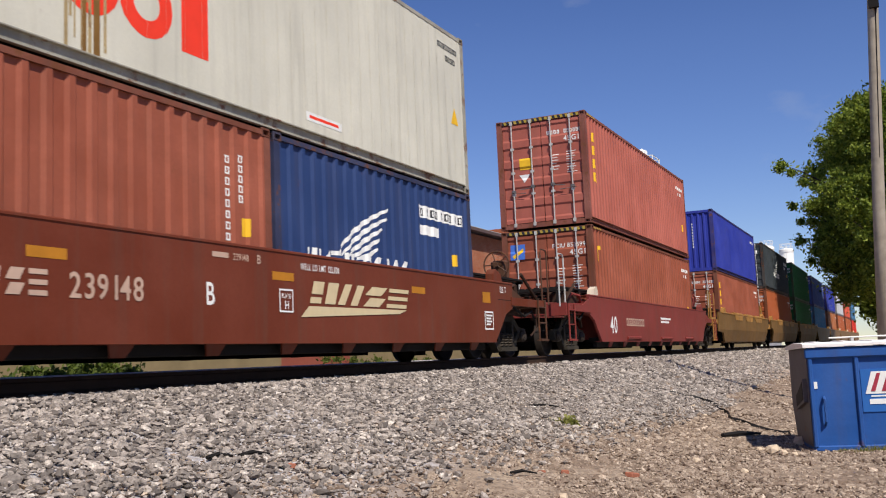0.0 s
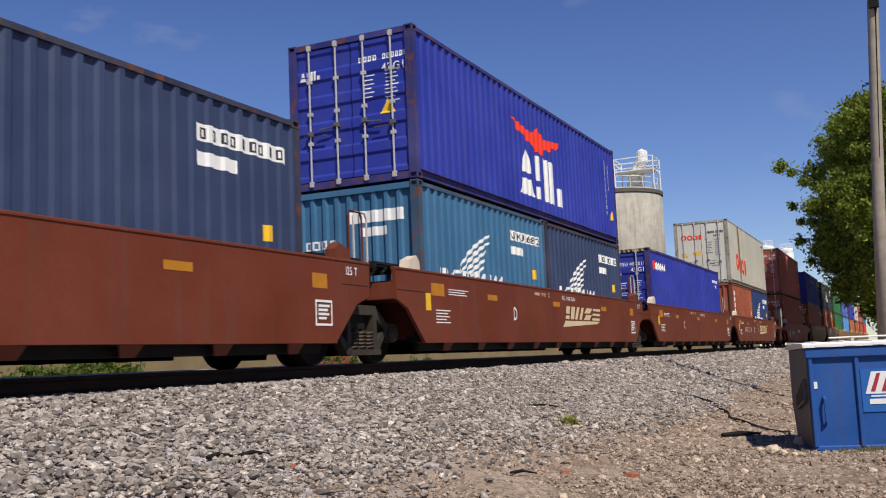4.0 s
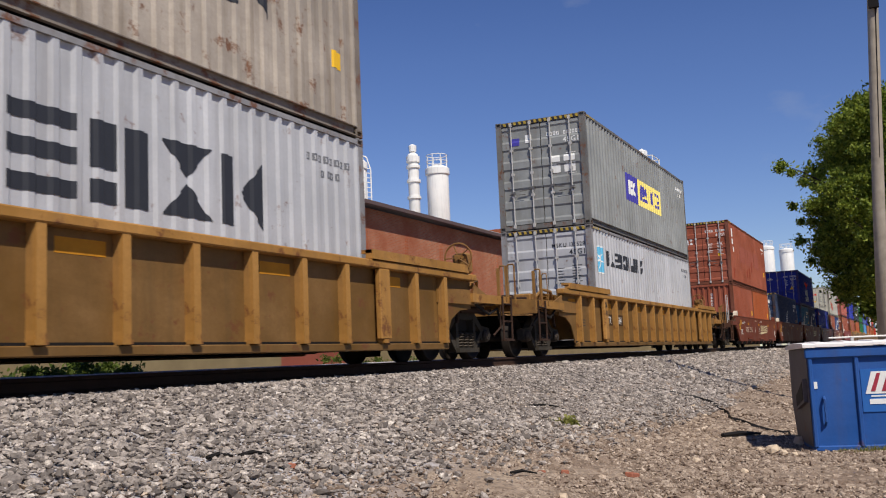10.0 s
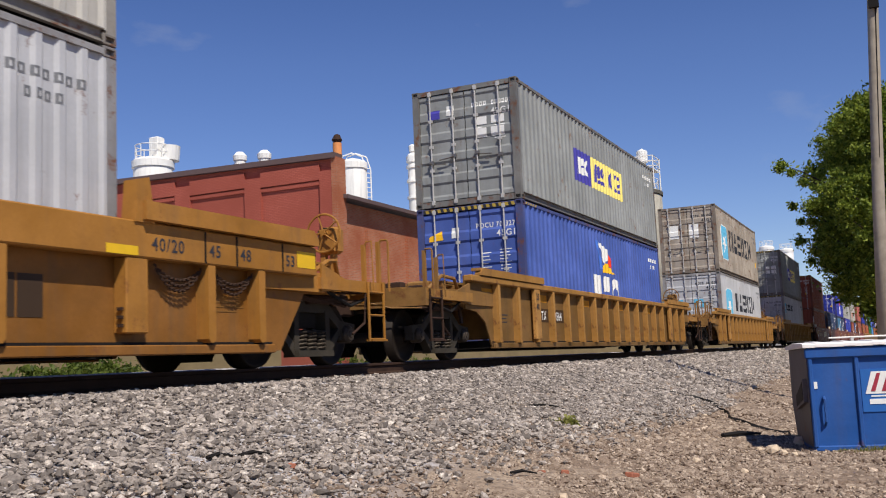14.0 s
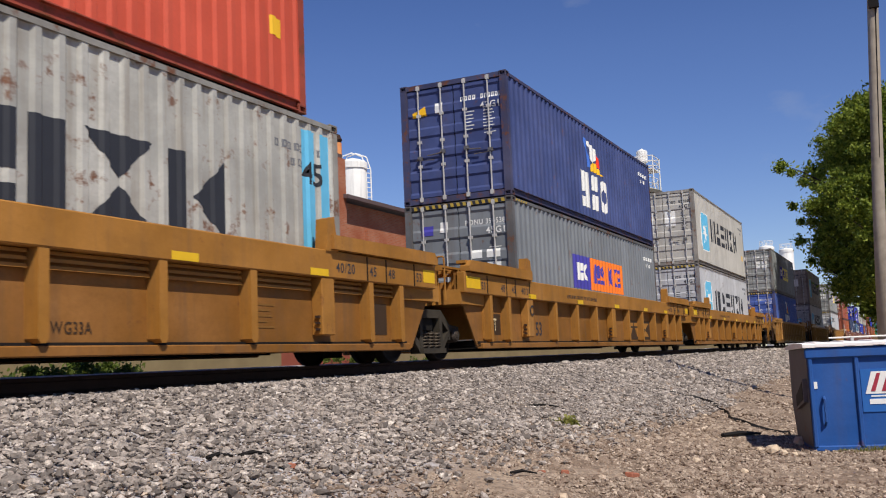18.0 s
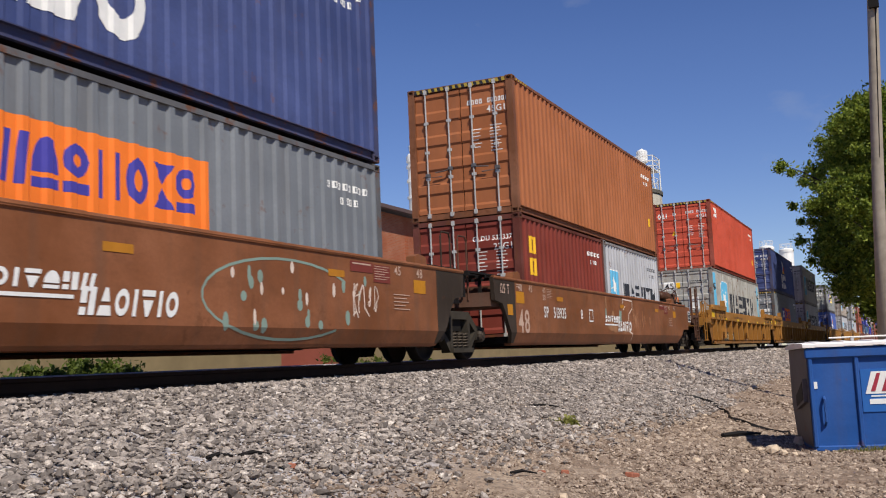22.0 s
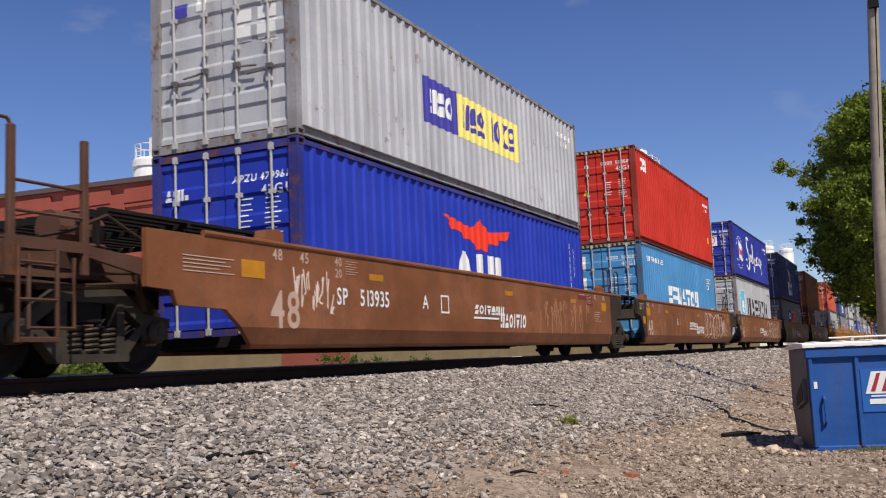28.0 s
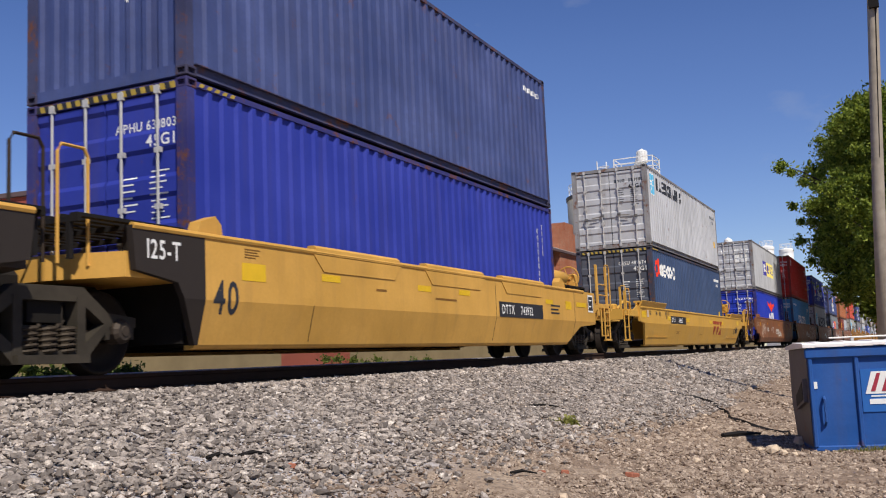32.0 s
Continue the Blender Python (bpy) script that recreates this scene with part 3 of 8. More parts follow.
def d_rings(L, h):
    x, z = 1.85, 0.98
    return [("trade_name", disc(x + 0.42, z + 0.1, 0.42, 0.40, 0.45) + disc(x + 1.25, z + 0.0, 0.42, 0.42, 0.5) + disc(x + 2.05, z - 0.05, 0.4, 0.38, 0.5) + [rect(x + 2.6, z - 0.42, x + 3.05, z + 0.32)], RED, "side"),
            ("rust_stain", [rect(2.78 + 0.05 * i + 0.01 * (i * 7 % 3), 0.17 + (0, 0.3, 0.1, 0.9, 0.02, 0.5, 0.0, 0.6, 0.2, 1.1, 0.05)[i], 2.78 + 0.05 * i + 0.045, h - 0.1) for i in range(11)], STAIN, "side"), ("rust_core", [rect(3.0, 0.17, 3.06, h - 0.1), rect(3.15, 0.17, 3.24, h - 0.6)], plain("dark_rust", C(120, 88, 46), 0.8, 0, 0.3), "side"),
            ("warning_strip", [rect(6.9, 0.3, 7.8, 0.42)], WHITE, "side"), ("strip_print", [rect(6.98, 0.34, 7.72, 0.38)], RED, "side"), ("serial_number", blocks(11.1, h - 0.4, 11.9, h - 0.3, 8) + blocks(11.4, h - 0.6, 11.8, h - 0.5, 4), GREY_BLACK, "side"),
            ("warning_sticker", [[(11.55, 1.2), (11.85, 1.2), (11.7, 1.5)]], TAG_Y, "side"),
            ("trade_name", disc(-0.78, h - 0.72, 0.13, 0.12, 0.45, 12) + disc(-0.5, h - 0.74, 0.13, 0.12, 0.5, 12) + disc(-0.25, h - 0.76, 0.12, 0.11, 0.5, 12) + [rect(-0.1, h - 0.86, 0.03, h - 0.64)], RED, "end"),
            ("warning_sticker", [rect(-0.4, 1.35, -0.05, 1.5), [(-0.85, 1.28), (-0.62, 1.28), (-0.735, 1.5)]], TAG_Y, "end"), ("vent_grille", [rect(-0.75, 0.6, -0.5, 0.85)], INK, "end"), ("vent_grille", [rect(-0.3, 0.6, -0.08, 0.82)], GREY_BLACK, "end"),
            ("weight_table", bars(0.2, 1.3, 0.5, 1.9, 5, 0.2) + bars(0.6, 1.2, 0.85, 2.0, 9, 0.22), SOFT_GREY, "end"), ("serial_number", blocks(0.25, h - 0.6, 0.6, h - 0.5, 4) + blocks(0.66, h - 0.6, 1.0, h - 0.5, 6), GREY_BLACK, "end"), ("size_code", words("45R1", 0.55, h - 0.76, 0.1), GREY_BLACK, "end")]


def d_plain(L, h):
    return door_marks(L, h) + tail_marks(L, h)


def d_none(L, h):
    return [("serial_number", blocks(L - 1.3, h - 0.5, L - 0.4, h - 0.4, 7), WHITE, "side"), ("serial_number", [rect(0.3, 1.0 + 0.12 * i, 0.36, 1.08 + 0.12 * i) for i in range(9)], WHITE, "end")]


def d_blue(L, h):
    """Closed blue box with a plain mark on the door and an upright number at the front."""
    return door_marks(L, h) + [("door_mark", disc(-0.62, 1.35, 0.1, 0.1, 0.7), WHITE, "end"), ("serial_number", [p for i in range(10) for p in blocks(11.2, 0.9 + i * 0.15, 11.28, 1.0 + i * 0.15, 1)] + [p for i in range(5) for p in blocks(11.5, 1.8 + i * 0.14, 11.58, 1.9 + i * 0.14, 1)], WHITE, "side")]


def d_upright(L, h):
    """Yellow upright characters near the door end."""
    return door_marks(L, h) + tail_marks(L, h) + [("upright_name", [p for z in (2.3, 1.95, 1.6, 1.25) for p in blocks(0.6, z - 0.12, 0.85, z + 0.12, 1)], TAG_Y, "side"),
            ("placard", [rect(-0.62, 1.55, -0.3, 1.85)], TAG_Y, "end"), ("placard", [[(-0.5, 1.2), (-0.35, 1.42), (-0.65, 1.42)]], WHITE, "end")]


def d_corner_yellow(L, h):
    return door_marks(L, h) + tail_marks(L, h) + [("emblem", [rect(0.5, h - 0.6, 0.8, h - 0.5), rect(0.5, h - 0.9, 0.6, h - 0.6)], TAG_Y, "side"), ("emblem_panel", [rect(-1.0, h - 0.75, -0.6, h - 0.35)], FLAG_B, "end"), ("emblem", [[(-0.95, h - 0.65), (-0.65, h - 0.45), (-0.65, h - 0.55), (-0.9, h - 0.72)]], TAG_Y, "end")]


def d_round_blocks(L, h, big=1.0):
    k = 1.0 if big == 1.0 else 1.55
    x, z = 0.4, h - 0.62 if big == 1.0 else h - 0.78
    return door_marks(L, h) + tail_marks(L, h) + [("emblem", disc(x + 0.13 * k, z + 0.12, 0.16 * k, 0.17 * k, 0.5) + [rect(x + 0.3 * k, z - 0.05, x + 0.36 * k, z + 0.29 * k)], RED, "side"),
            ("trade_name", [q for i in range(5) for q in disc(x + k * (0.6 + 0.285 * i), z + 0.1, 0.14 * k, (0.15, 0.135, 0.14, 0.13, 0.14)[i] * k, 0.45, 16)] + [rect(x + k * (0.5 + 0.285 * i), z + 0.1 - 0.02 * k, x + k * (0.7 + 0.285 * i), z + 0.1 + 0.02 * k) for i in (0, 1)], WHITE, "side")]


def d_round_blocks_big(L, h):
    return d_round_blocks(L, h, 2.0)


def d_bird(L, h, z=0.42):
    e = [[(x, z + v) for x, v in ((4.45, 1.54), (5.55, 1.40), (5.84, 1.50), (6.0, 1.62), (6.16, 1.50), (6.45, 1.40), (7.55, 1.52), (7.25, 1.30), (6.95, 1.30), (6.8, 1.18), (6.42, 1.18), (6.25, 1.0), (6.0, 1.06), (5.75, 1.0), (5.58, 1.18), (5.2, 1.18), (5.05, 1.30), (4.75, 1.30))]]
    return door_marks(L, h) + [("bird_emblem", e, RED, "side"),
            ("trade_name", emblem("tfl", 4.78, z, 7.55, z + 0.95, 0.1), WHITE, "side"),
            ("serial_number", [p for i in range(10) for p in blocks(11.2, 0.7 + i * 0.15, 11.28, 0.8 + i * 0.15, 1)] + [p for i in range(5) for p in blocks(11.5, 1.4 + i * 0.14, 11.58, 1.5 + i * 0.14, 1)], WHITE, "side"),
            ("warning_sticker", [[(11.6, 0.6), (11.9, 0.6), (11.75, 0.85)]], TAG_Y, "side"), ("warning_sticker", [[(0.55, 1.15), (0.85, 1.15), (0.7, 1.4)]], TAG_Y, "end"), ("trade_name", emblem("tfl", -1.0, h - 0.66, -0.6, h - 0.5, 0.15), WHITE, "end")]


def d_bird_low(L, h):
    return d_bird(L, h, 0.55)


def d_patched(L, h):
    return door_marks(L, h) + tail_marks(L, h) + [("upright_name", blocks(0.9, 2.2, 1.18, 2.58, 1, 0.1) + blocks(0.9, 1.85, 1.18, 2.1, 1, 0.1) + blocks(0.95, 1.5, 1.2, 1.75, 1, 0.1), WHITE, "side"),
            ("faded_name", [rect(2.9 + 0.95 * i, 1.15 + 0.03 * (i % 2), 3.72 + 0.95 * i, 1.95) for i in range(7)], GHOST, "side"), ("painted_patch", [rect(4.85, 0.5, 5.3, 0.9), rect(5.7, 0.5, 6.15, 1.04), rect(6.5, 0.86, 7.0, 1.42), rect(0.75, 0.25, 1.1, 0.75)], PATCH, "side"), ("trade_name", emblem("hex", -0.98, h - 1.02, -0.42, h - 0.76, 0.2), WHITE, "end"), ("warning_sticker", [rect(-1.0, 1.35, -0.68, 1.5), rect(0.68, 1.28, 0.82, 1.4)], TAG_Y, "end")]


def d_two_panel(L, h, z0=None, right=PALE_YELLOW):
    z0 = h * 0.5 - 0.32 if z0 is None else z0
    z1 = z0 + 0.8
    return door_marks(L, h) + tail_marks(L, h, sticker=False) + [("name_panel", [rect(3.85, z0, 5.2, z1)], PURPLE, "side"), ("name_panel", [rect(5.2, z0, 8.2, z1)], right, "side"),
            ("trade_name", emblem("fzo", 4.05, z0 + 0.2, 5.0, z0 + 0.62, 0.16), WHITE, "side"), ("trade_name", emblem("neqiioxq", 5.4, z0 + 0.18, 8.0, z0 + 0.66, 0.16), PURPLE, "side"),
            ("small_flag", [rect(-0.85, h - 0.66, -0.58, h - 0.46)], PURPLE, "end"), ("placard", [rect(-0.42, h - 0.62, -0.25, h - 0.4)], WHITE, "end"), ("placard", [rect(0.25, 1.4, 0.5, 1.6), rect(0.25, 1.68, 0.5, 1.85), rect(0.6, 1.4, 0.9, 1.6), rect(0.6, 1.68, 0.9, 1.85)], WHITE, "end")]


def d_orange_panel(L, h):
    return d_two_panel(L, h, 1.22, ORANGE)


def d_orange_low(L, h):
    return d_two_panel(L, h, 1.18, ORANGE)


def d_flag(L, h, z=1.35, name=True):
    f = [("flag_emblem", [[(5.3, z + 0.75), (5.5, z + 0.7), (5.75, z), (5.45, z + 0.05)]], FLAG_B, "side"), ("flag_emblem", [[(5.5, z + 0.72), (6.4, z + 0.55), (6.25, z + 0.3), (5.95, z + 0.15)]], WHITE, "side"), ("flag_emblem", [[(6.4, z + 0.5), (6.7, z + 0.05), (6.2, z + 0.2)]], RED, "side"), ("flag_emblem", [[(5.95, z + 0.2), (6.2, z + 0.2), (6.85, z - 0.05), (5.7, z - 0.05)]], FLAG_Y, "side")]
    n = [("trade_name", emblem("fzo", 4.85, z - 1.05, 7.25, z - 0.15, 0.1), WHITE, "side")]
    return door_marks(L, h) + tail_marks(L, h, sticker=False) + f + n + [("small_flag", [[(-0.95, h - 0.62), (-0.65, h - 0.5), (-0.62, h - 0.7), (-0.95, h - 0.72)]], FLAG_Y, "end"), ("placard", [rect(-0.42, h - 0.68, -0.25, h - 0.46)], WHITE, "end")]


def d_flag_mid(L, h):
    return d_flag(L, h, 1.45)


def d_flag_low(L, h):
    return d_flag(L, h, 1.78)


def d_star(L, h, x=1.42, z=0.78, s=1.48, kinds="wtbfxk", x1=3.8, x2=9.75, lz=1.31, lh=0.82, ez=0.0, k=0.98, R=0.36, panel=0.36):
    """A light blue panel with a seven-pointed star, and a dark trade name."""
    return door_marks(L, h, GREY_BLACK) + tail_marks(L, h, SOFT_GREY) + [("panel_edge", [rounded(x - 0.03, z - 0.03, x + s + 0.03, z + s * k + 0.03, s * 0.14)], WHITE, "side"), ("star_panel", [rounded(x, z, x + s, z + s * k, s * 0.13)], SKY_PANEL, "side"), ("star_emblem", star(x + s / 2, z + s * k * 0.5, s * R, s * 0.12), WHITE, "side"),
            ("trade_name", emblem(kinds, x1, lz, x2, lz + lh, 0.24), GREY_BLACK, "side"),
            ] + ([("star_panel", [rect(-0.78, h - ez - panel, -0.40, h - ez), rect(0.06, h - ez - panel, 0.46, h - ez)], SKY_PANEL if ez > 1 else WHITE, "end"), ("star_emblem", star(-0.59, h - ez - 0.18, 0.15, 0.06) + star(0.26, h - ez - 0.18, 0.15, 0.06), WHITE, "end")] if ez else [])


def d_star_tall(L, h):
    return d_star(L, h, 1.2, 0.65, 1.5, "wtbfxk", 3.29, 9.94, 1.12, 0.95, 0.80, panel=0.58)


def d_star_doors(L, h):
    return d_star(L, h, ez=1.12)


def d_star_low(L, h):
    return d_star(L, h, 1.18, 0.95, 1.37, "wtbfxk", 3.32, 10.45, 1.05, 0.95, R=0.42)


def d_star_line(L, h):
    return d_star(L, h, 0.42, 1.72, 0.62, "wtbfxklinz", 1.25, 5.15, 1.93, 0.40, k=1.05, R=0.44)


def d_star_20(L, h):
    return d_star(L, h, 0.45, 1.0, 0.85, "wtbfxk", 1.75, 5.5, 1.05, 0.5)


def d_star_45(L, h):
    m = [q for q in d_star(L, h, 2.03, 0.95, 1.5, "wtbfxk", 4.1, 11.25, 1.03, 0.95, R=0.42) if q[3] == "side"]
    return m + [("end_band", [rect(0.2, 0.2, 0.45, 2.7), rect(0.55, 0.2, 0.85, 2.7), rect(L - 0.85, 0.2, L - 0.55, 2.7), rect(L - 0.45, 0.2, L - 0.2, 2.7)], SKY_PANEL, "side"), ("length_mark", words("45", 0.22, 1.98, 0.3) + words("45", L - 0.85, 1.98, 0.3), INK, "side"),
                ("length_panel", [rect(-0.76, 2.05, -0.31, 2.4)], WHITE, "end"), ("length_mark", words("45", -0.72, 2.1, 0.24), INK, "end"), ("placard", [rect(-0.3, 2.1, -0.1, 2.35)], FLAG_Y, "end"), ("serial_number", blocks(0.25, 2.28, 1.0, 2.4, 9), GREY_BLACK, "end"), ("placard", [rect(0.2, 1.2, 0.62, 1.75)], WHITE, "end"), ("placard", [rect(-0.62, 1.3, -0.2, 1.75)], ORANGE, "end")]


def brushed(p, w, thin=0.35):
    """A brush stroke through points, thin where it rises and broad where it falls."""
    pts, out = [], []
    p = [p[0]] + p + [p[-1]]
    for i in range(1, len(p) - 2):
        for q in range(6):
            t = q / 6
            c = ((-t + 2 * t * t - t ** 3) / 2, (2 - 5 * t * t + 3 * t ** 3) / 2, (t + 4 * t * t - 3 * t ** 3) / 2, (t ** 3 - t * t) / 2)
            pts.append(tuple(sum(c[m] * p[i - 1 + m][a] for m in range(4)) for a in (0, 1)))
    pts.append(p[-1])
    last = None
    for (x0, z0), (x1, z1) in zip(pts, pts[1:]):
        d = math.hypot(x1 - x0, z1 - z0) or 1.0
        ww = w * (thin + (1 - thin) * max(0.0, (z0 - z1) / d) ** 0.7)
        nx, nz = -(z1 - z0) / d * ww, (x1 - x0) / d * ww
        a = last or ((x0 + nx, z0 + nz), (x0 - nx, z0 - nz))
        b = ((x1 + nx, z1 + nz), (x1 - nx, z1 - nz))
        out.append([a[0], b[0], b[1], a[1]])
        last = b
    return out


def d_script(L, h):
    out = disc(2.0, 1.25, 0.95, 0.78, 0.96, 40)
    fl = [("flag_emblem", [[(1.75, 0.85), (1.85, 0.85), (1.85, 1.85), (1.75, 1.85)], [(1.85, 1.5), (2.6, 1.35), (2.6, 1.7), (1.85, 1.8)], [(1.85, 1.0), (2.6, 0.85), (2.6, 1.1), (1.85, 1.2)]], WHITE, "side"), ("flag_emblem", [[(1.85, 1.25), (2.6, 1.1), (2.6, 1.32), (1.85, 1.48)]], RED, "side")]
    big = brushed([(5.3, 2.05), (4.9, 2.22), (4.45, 2.1), (4.5, 1.75), (4.95, 1.42), (5.2, 1.05), (5.0, 0.72), (4.5, 0.62), (4.15, 0.85), (4.25, 1.12)], 0.13, 0.4)
    low = brushed([(5.45 + 0.078 * i + 0.17 * math.cos(i * 1.05), 1.22 + (0.2 + 0.07 * math.sin(i * 0.9)) * math.sin(i * 1.05) + (0.55 if i in (13, 14) else -0.45 if i in (17, 52) else 0.0)) for i in range(57)], 0.075, 0.3)
    return door_marks(L, h) + tail_marks(L, h, sticker=False) + [("emblem_ring", out, WHITE, "side"), ("trade_name", big, WHITE, "side"), ("brush_line", low, WHITE, "side"), ("brush_dot", disc(8.62, 1.7, 0.06, 0.07, 0, 9), WHITE, "side"), ("emblem_panel", [rect(-0.7, 1.45, -0.3, 1.95), rect(0.06, 1.45, 0.5, 1.95)], WHITE, "end"), ("emblem", disc(-0.5, 1.72, 0.14, 0.16, 0.7) + disc(0.28, 1.72, 0.14, 0.16, 0.7), RED, "end")] + fl


def d_corner_white(L, h):
    return door_marks(L, h) + tail_marks(L, h) + [("trade_name", emblem("oti", 0.75, h - 0.65, 1.5, h - 0.25, 0.2), WHITE, "side"), ("trade_name", emblem("oti", -1.0, h - 0.66, -0.6, h - 0.44, 0.2), WHITE, "end"), ("warning_sticker", [[(-0.45, 1.5), (-0.25, 1.5), (-0.35, 1.68)]], TAG_Y, "end"), ("placard", disc(-0.3, h - 0.5, 0.07, 0.07), WHITE, "end")]


def d_tall_blocks(L, h):
    return door_marks(L, h) + [("trade_name", emblem("zbnthof", 3.5, 1.0, 8.5, 1.72, 0.16), WHITE, "side"), ("small_name", emblem("zbnthofiliznb", 0.7, 2.35, 2.9, 2.5, 0.3), WHITE, "side"), ("serial_number", [rect(10.4, h - 0.75, 11.3, h - 0.57), rect(10.4, h - 0.98, 10.9, h - 0.82)], WHITE, "side"), ("serial_digit", blocks(10.46, h - 0.72, 11.24, h - 0.6, 6, 0.4) + blocks(10.46, h - 0.95, 10.84, h - 0.85, 3, 0.4), INK, "side"), ("warning_sticker", [rect(11.0, 0.86, 11.55, 1.2)], TAG_Y, "side"), ("sticker_print", words("2", 11.05, 1.05, 0.1, 0.9) + words("9", 11.05, 0.9, 0.1, 0.9) + words("HIGH", 11.18, 0.95, 0.13, 0.72), INK, "side"), ("emblem_panel", [rect(-1.0, h - 0.8, -0.5, h - 0.35), rect(-1.0, h - 1.5, -0.5, h - 1.0)], WHITE, "end"), ("emblem", disc(-0.75, h - 0.57, 0.14, 0.16, 0.6), RED, "end")]


def d_big_letters(L, h):
    return door_marks(L, h) + tail_marks(L, h) + [("upright_letters", blocks(0.6, 1.80, 0.92, 2.16, 1, 0.05, 0.26) + blocks(0.6, 1.34, 0.92, 1.70, 1, 0.05, 0.26), TAG_Y, "side")]


# ---- well cars ----
def truck_meshes():
    fr = M()
    # cast side frame: upper and lower members, two columns, pedestals over the bearings
    ext(fr, [(-1.10, 0.56), (-0.72, 0.60), (-0.40, 0.84), (0.40, 0.84), (0.72, 0.60), (1.10, 0.56), (1.10, 0.46), (0.70, 0.47), (0.36, 0.70), (-0.36, 0.70), (-0.70, 0.47), (-1.10, 0.46)], -0.07, 0.07)
    ext(fr, [(-0.80, 0.52), (-0.68, 0.50), (-0.34, 0.24), (0.34, 0.24), (0.68, 0.50), (0.80, 0.52), (0.42, 0.13), (-0.42, 0.13)], -0.07, 0.07)
    for x in (-0.37, 0.37):
        ext(fr, [(x - 0.05, 0.20), (x + 0.05, 0.20), (x + 0.05, 0.74), (x - 0.05, 0.74)], -0.08, 0.08)
    for x in (-0.88, 0.88):
        for dx in (-0.19, 0.14):
            ext(fr, [(x + dx, 0.34), (x + dx + 0.05, 0.34), (x + dx + 0.05, 0.52), (x + dx, 0.52)], -0.07, 0.07)
    ext(fr, [(-0.42, 0.12), (0.42, 0.12), (0.42, 0.20), (-0.42, 0.20)], -0.14, 0.10)
    caps = rev(M(), [(0.001, -0.15), (0.05, -0.15), (0.055, -0.14), (0.09, -0.14), (0.125, -0.10), (0.125, 0.05), (0.001, 0.05)], 14, "y")
    sp = tube(M(), [(0.08 * math.cos(i * 0.7), -0.03 + 0.08 * math.sin(i * 0.7), 0.20 + i * 0.0056) for i in range(50)], 0.019, 5)
    bo = M()
    ext(bo, [(-1.0, 0.5), (1.0, 0.5), (1.0, 0.72), (0.4, 0.86), (-0.4, 0.86), (-1.0, 0.72)], -0.2, 0.2, "x")
    wh = M()
    for s in (-1, 1):
        prof = [(0.10, 0.68), (0.14, 0.66), (0.30, 0.70), (0.37, 0.665), (0.455, 0.665), (0.455, 0.695), (0.425, 0.705), (0.420, 0.80), (0.385, 0.81), (0.36, 0.765), (0.16, 0.745), (0.13, 0.83), (0.10, 0.83)]
        rev(wh, [(r, s * y) for r, y in prof], 32, "y")
    rev(wh, [(0.001, -1.05), (0.075, -1.05), (0.085, 0), (0.075, 1.05), (0.001, 1.05)], 12, "y")
    br = M()
    for x in (-0.42, 0.42):
        ext(br, [(x - 0.05, 0.30), (x + 0.05, 0.30), (x + 0.05, 0.48), (x - 0.05, 0.48)], -0.9, 0.9)
    return {"side_frame": mesh_of("side_frame", fr, plain("side_frame_grime", (0.046, 0.038, 0.028), 0.85, 0.0, 0.75, 3.5)), "bearing_cap": mesh_of("bearing_cap", caps, plain("bearing_cap_paint", (0.055, 0.042, 0.032), 0.6, 0.2, 0.5)), "spring": mesh_of("spring", sp, plain("spring_steel", (0.055, 0.042, 0.03), 0.6, 0.3, 0.3)),
            "bolster": mesh_of("bolster", bo, TRUCK), "wheelset": mesh_of("wheelset", wh, TIRE, True), "brake_beam": mesh_of("brake_beam", br, DARK)}


TRUCK_PARTS = truck_meshes()
FIRST_WHEELS, ALL_WHEELS = {}, []


def truck(parent, x):
    t = part("truck", TRUCK_PARTS["bolster"], None, parent, at=(x, 0, 0))
    for s in (-1, 1):
        at = pose(0, s * 1.0, 0, 0, 0, 0 if s < 0 else 180)
        part("side_frame", TRUCK_PARTS["side_frame"], None, t, at=at)
        for dx in (-0.88, 0.88):
            part("bearing_cap", TRUCK_PARTS["bearing_cap"], None, t, at=at @ Matrix.Translation((dx, 0, 0.42)))
        for dx in (-0.22, 0.0, 0.22):
            part("spring", TRUCK_PARTS["spring"], None, t, at=at @ Matrix.Translation((dx, 0, 0)))
    part("brake_beam", TRUCK_PARTS["brake_beam"], None, t)
    for dx in (-0.88, 0.88):
        ALL_WHEELS.append((part("wheelset", TRUCK_PARTS["wheelset"], None, t, at=(dx, 0, 0.42)), dx))
    return t


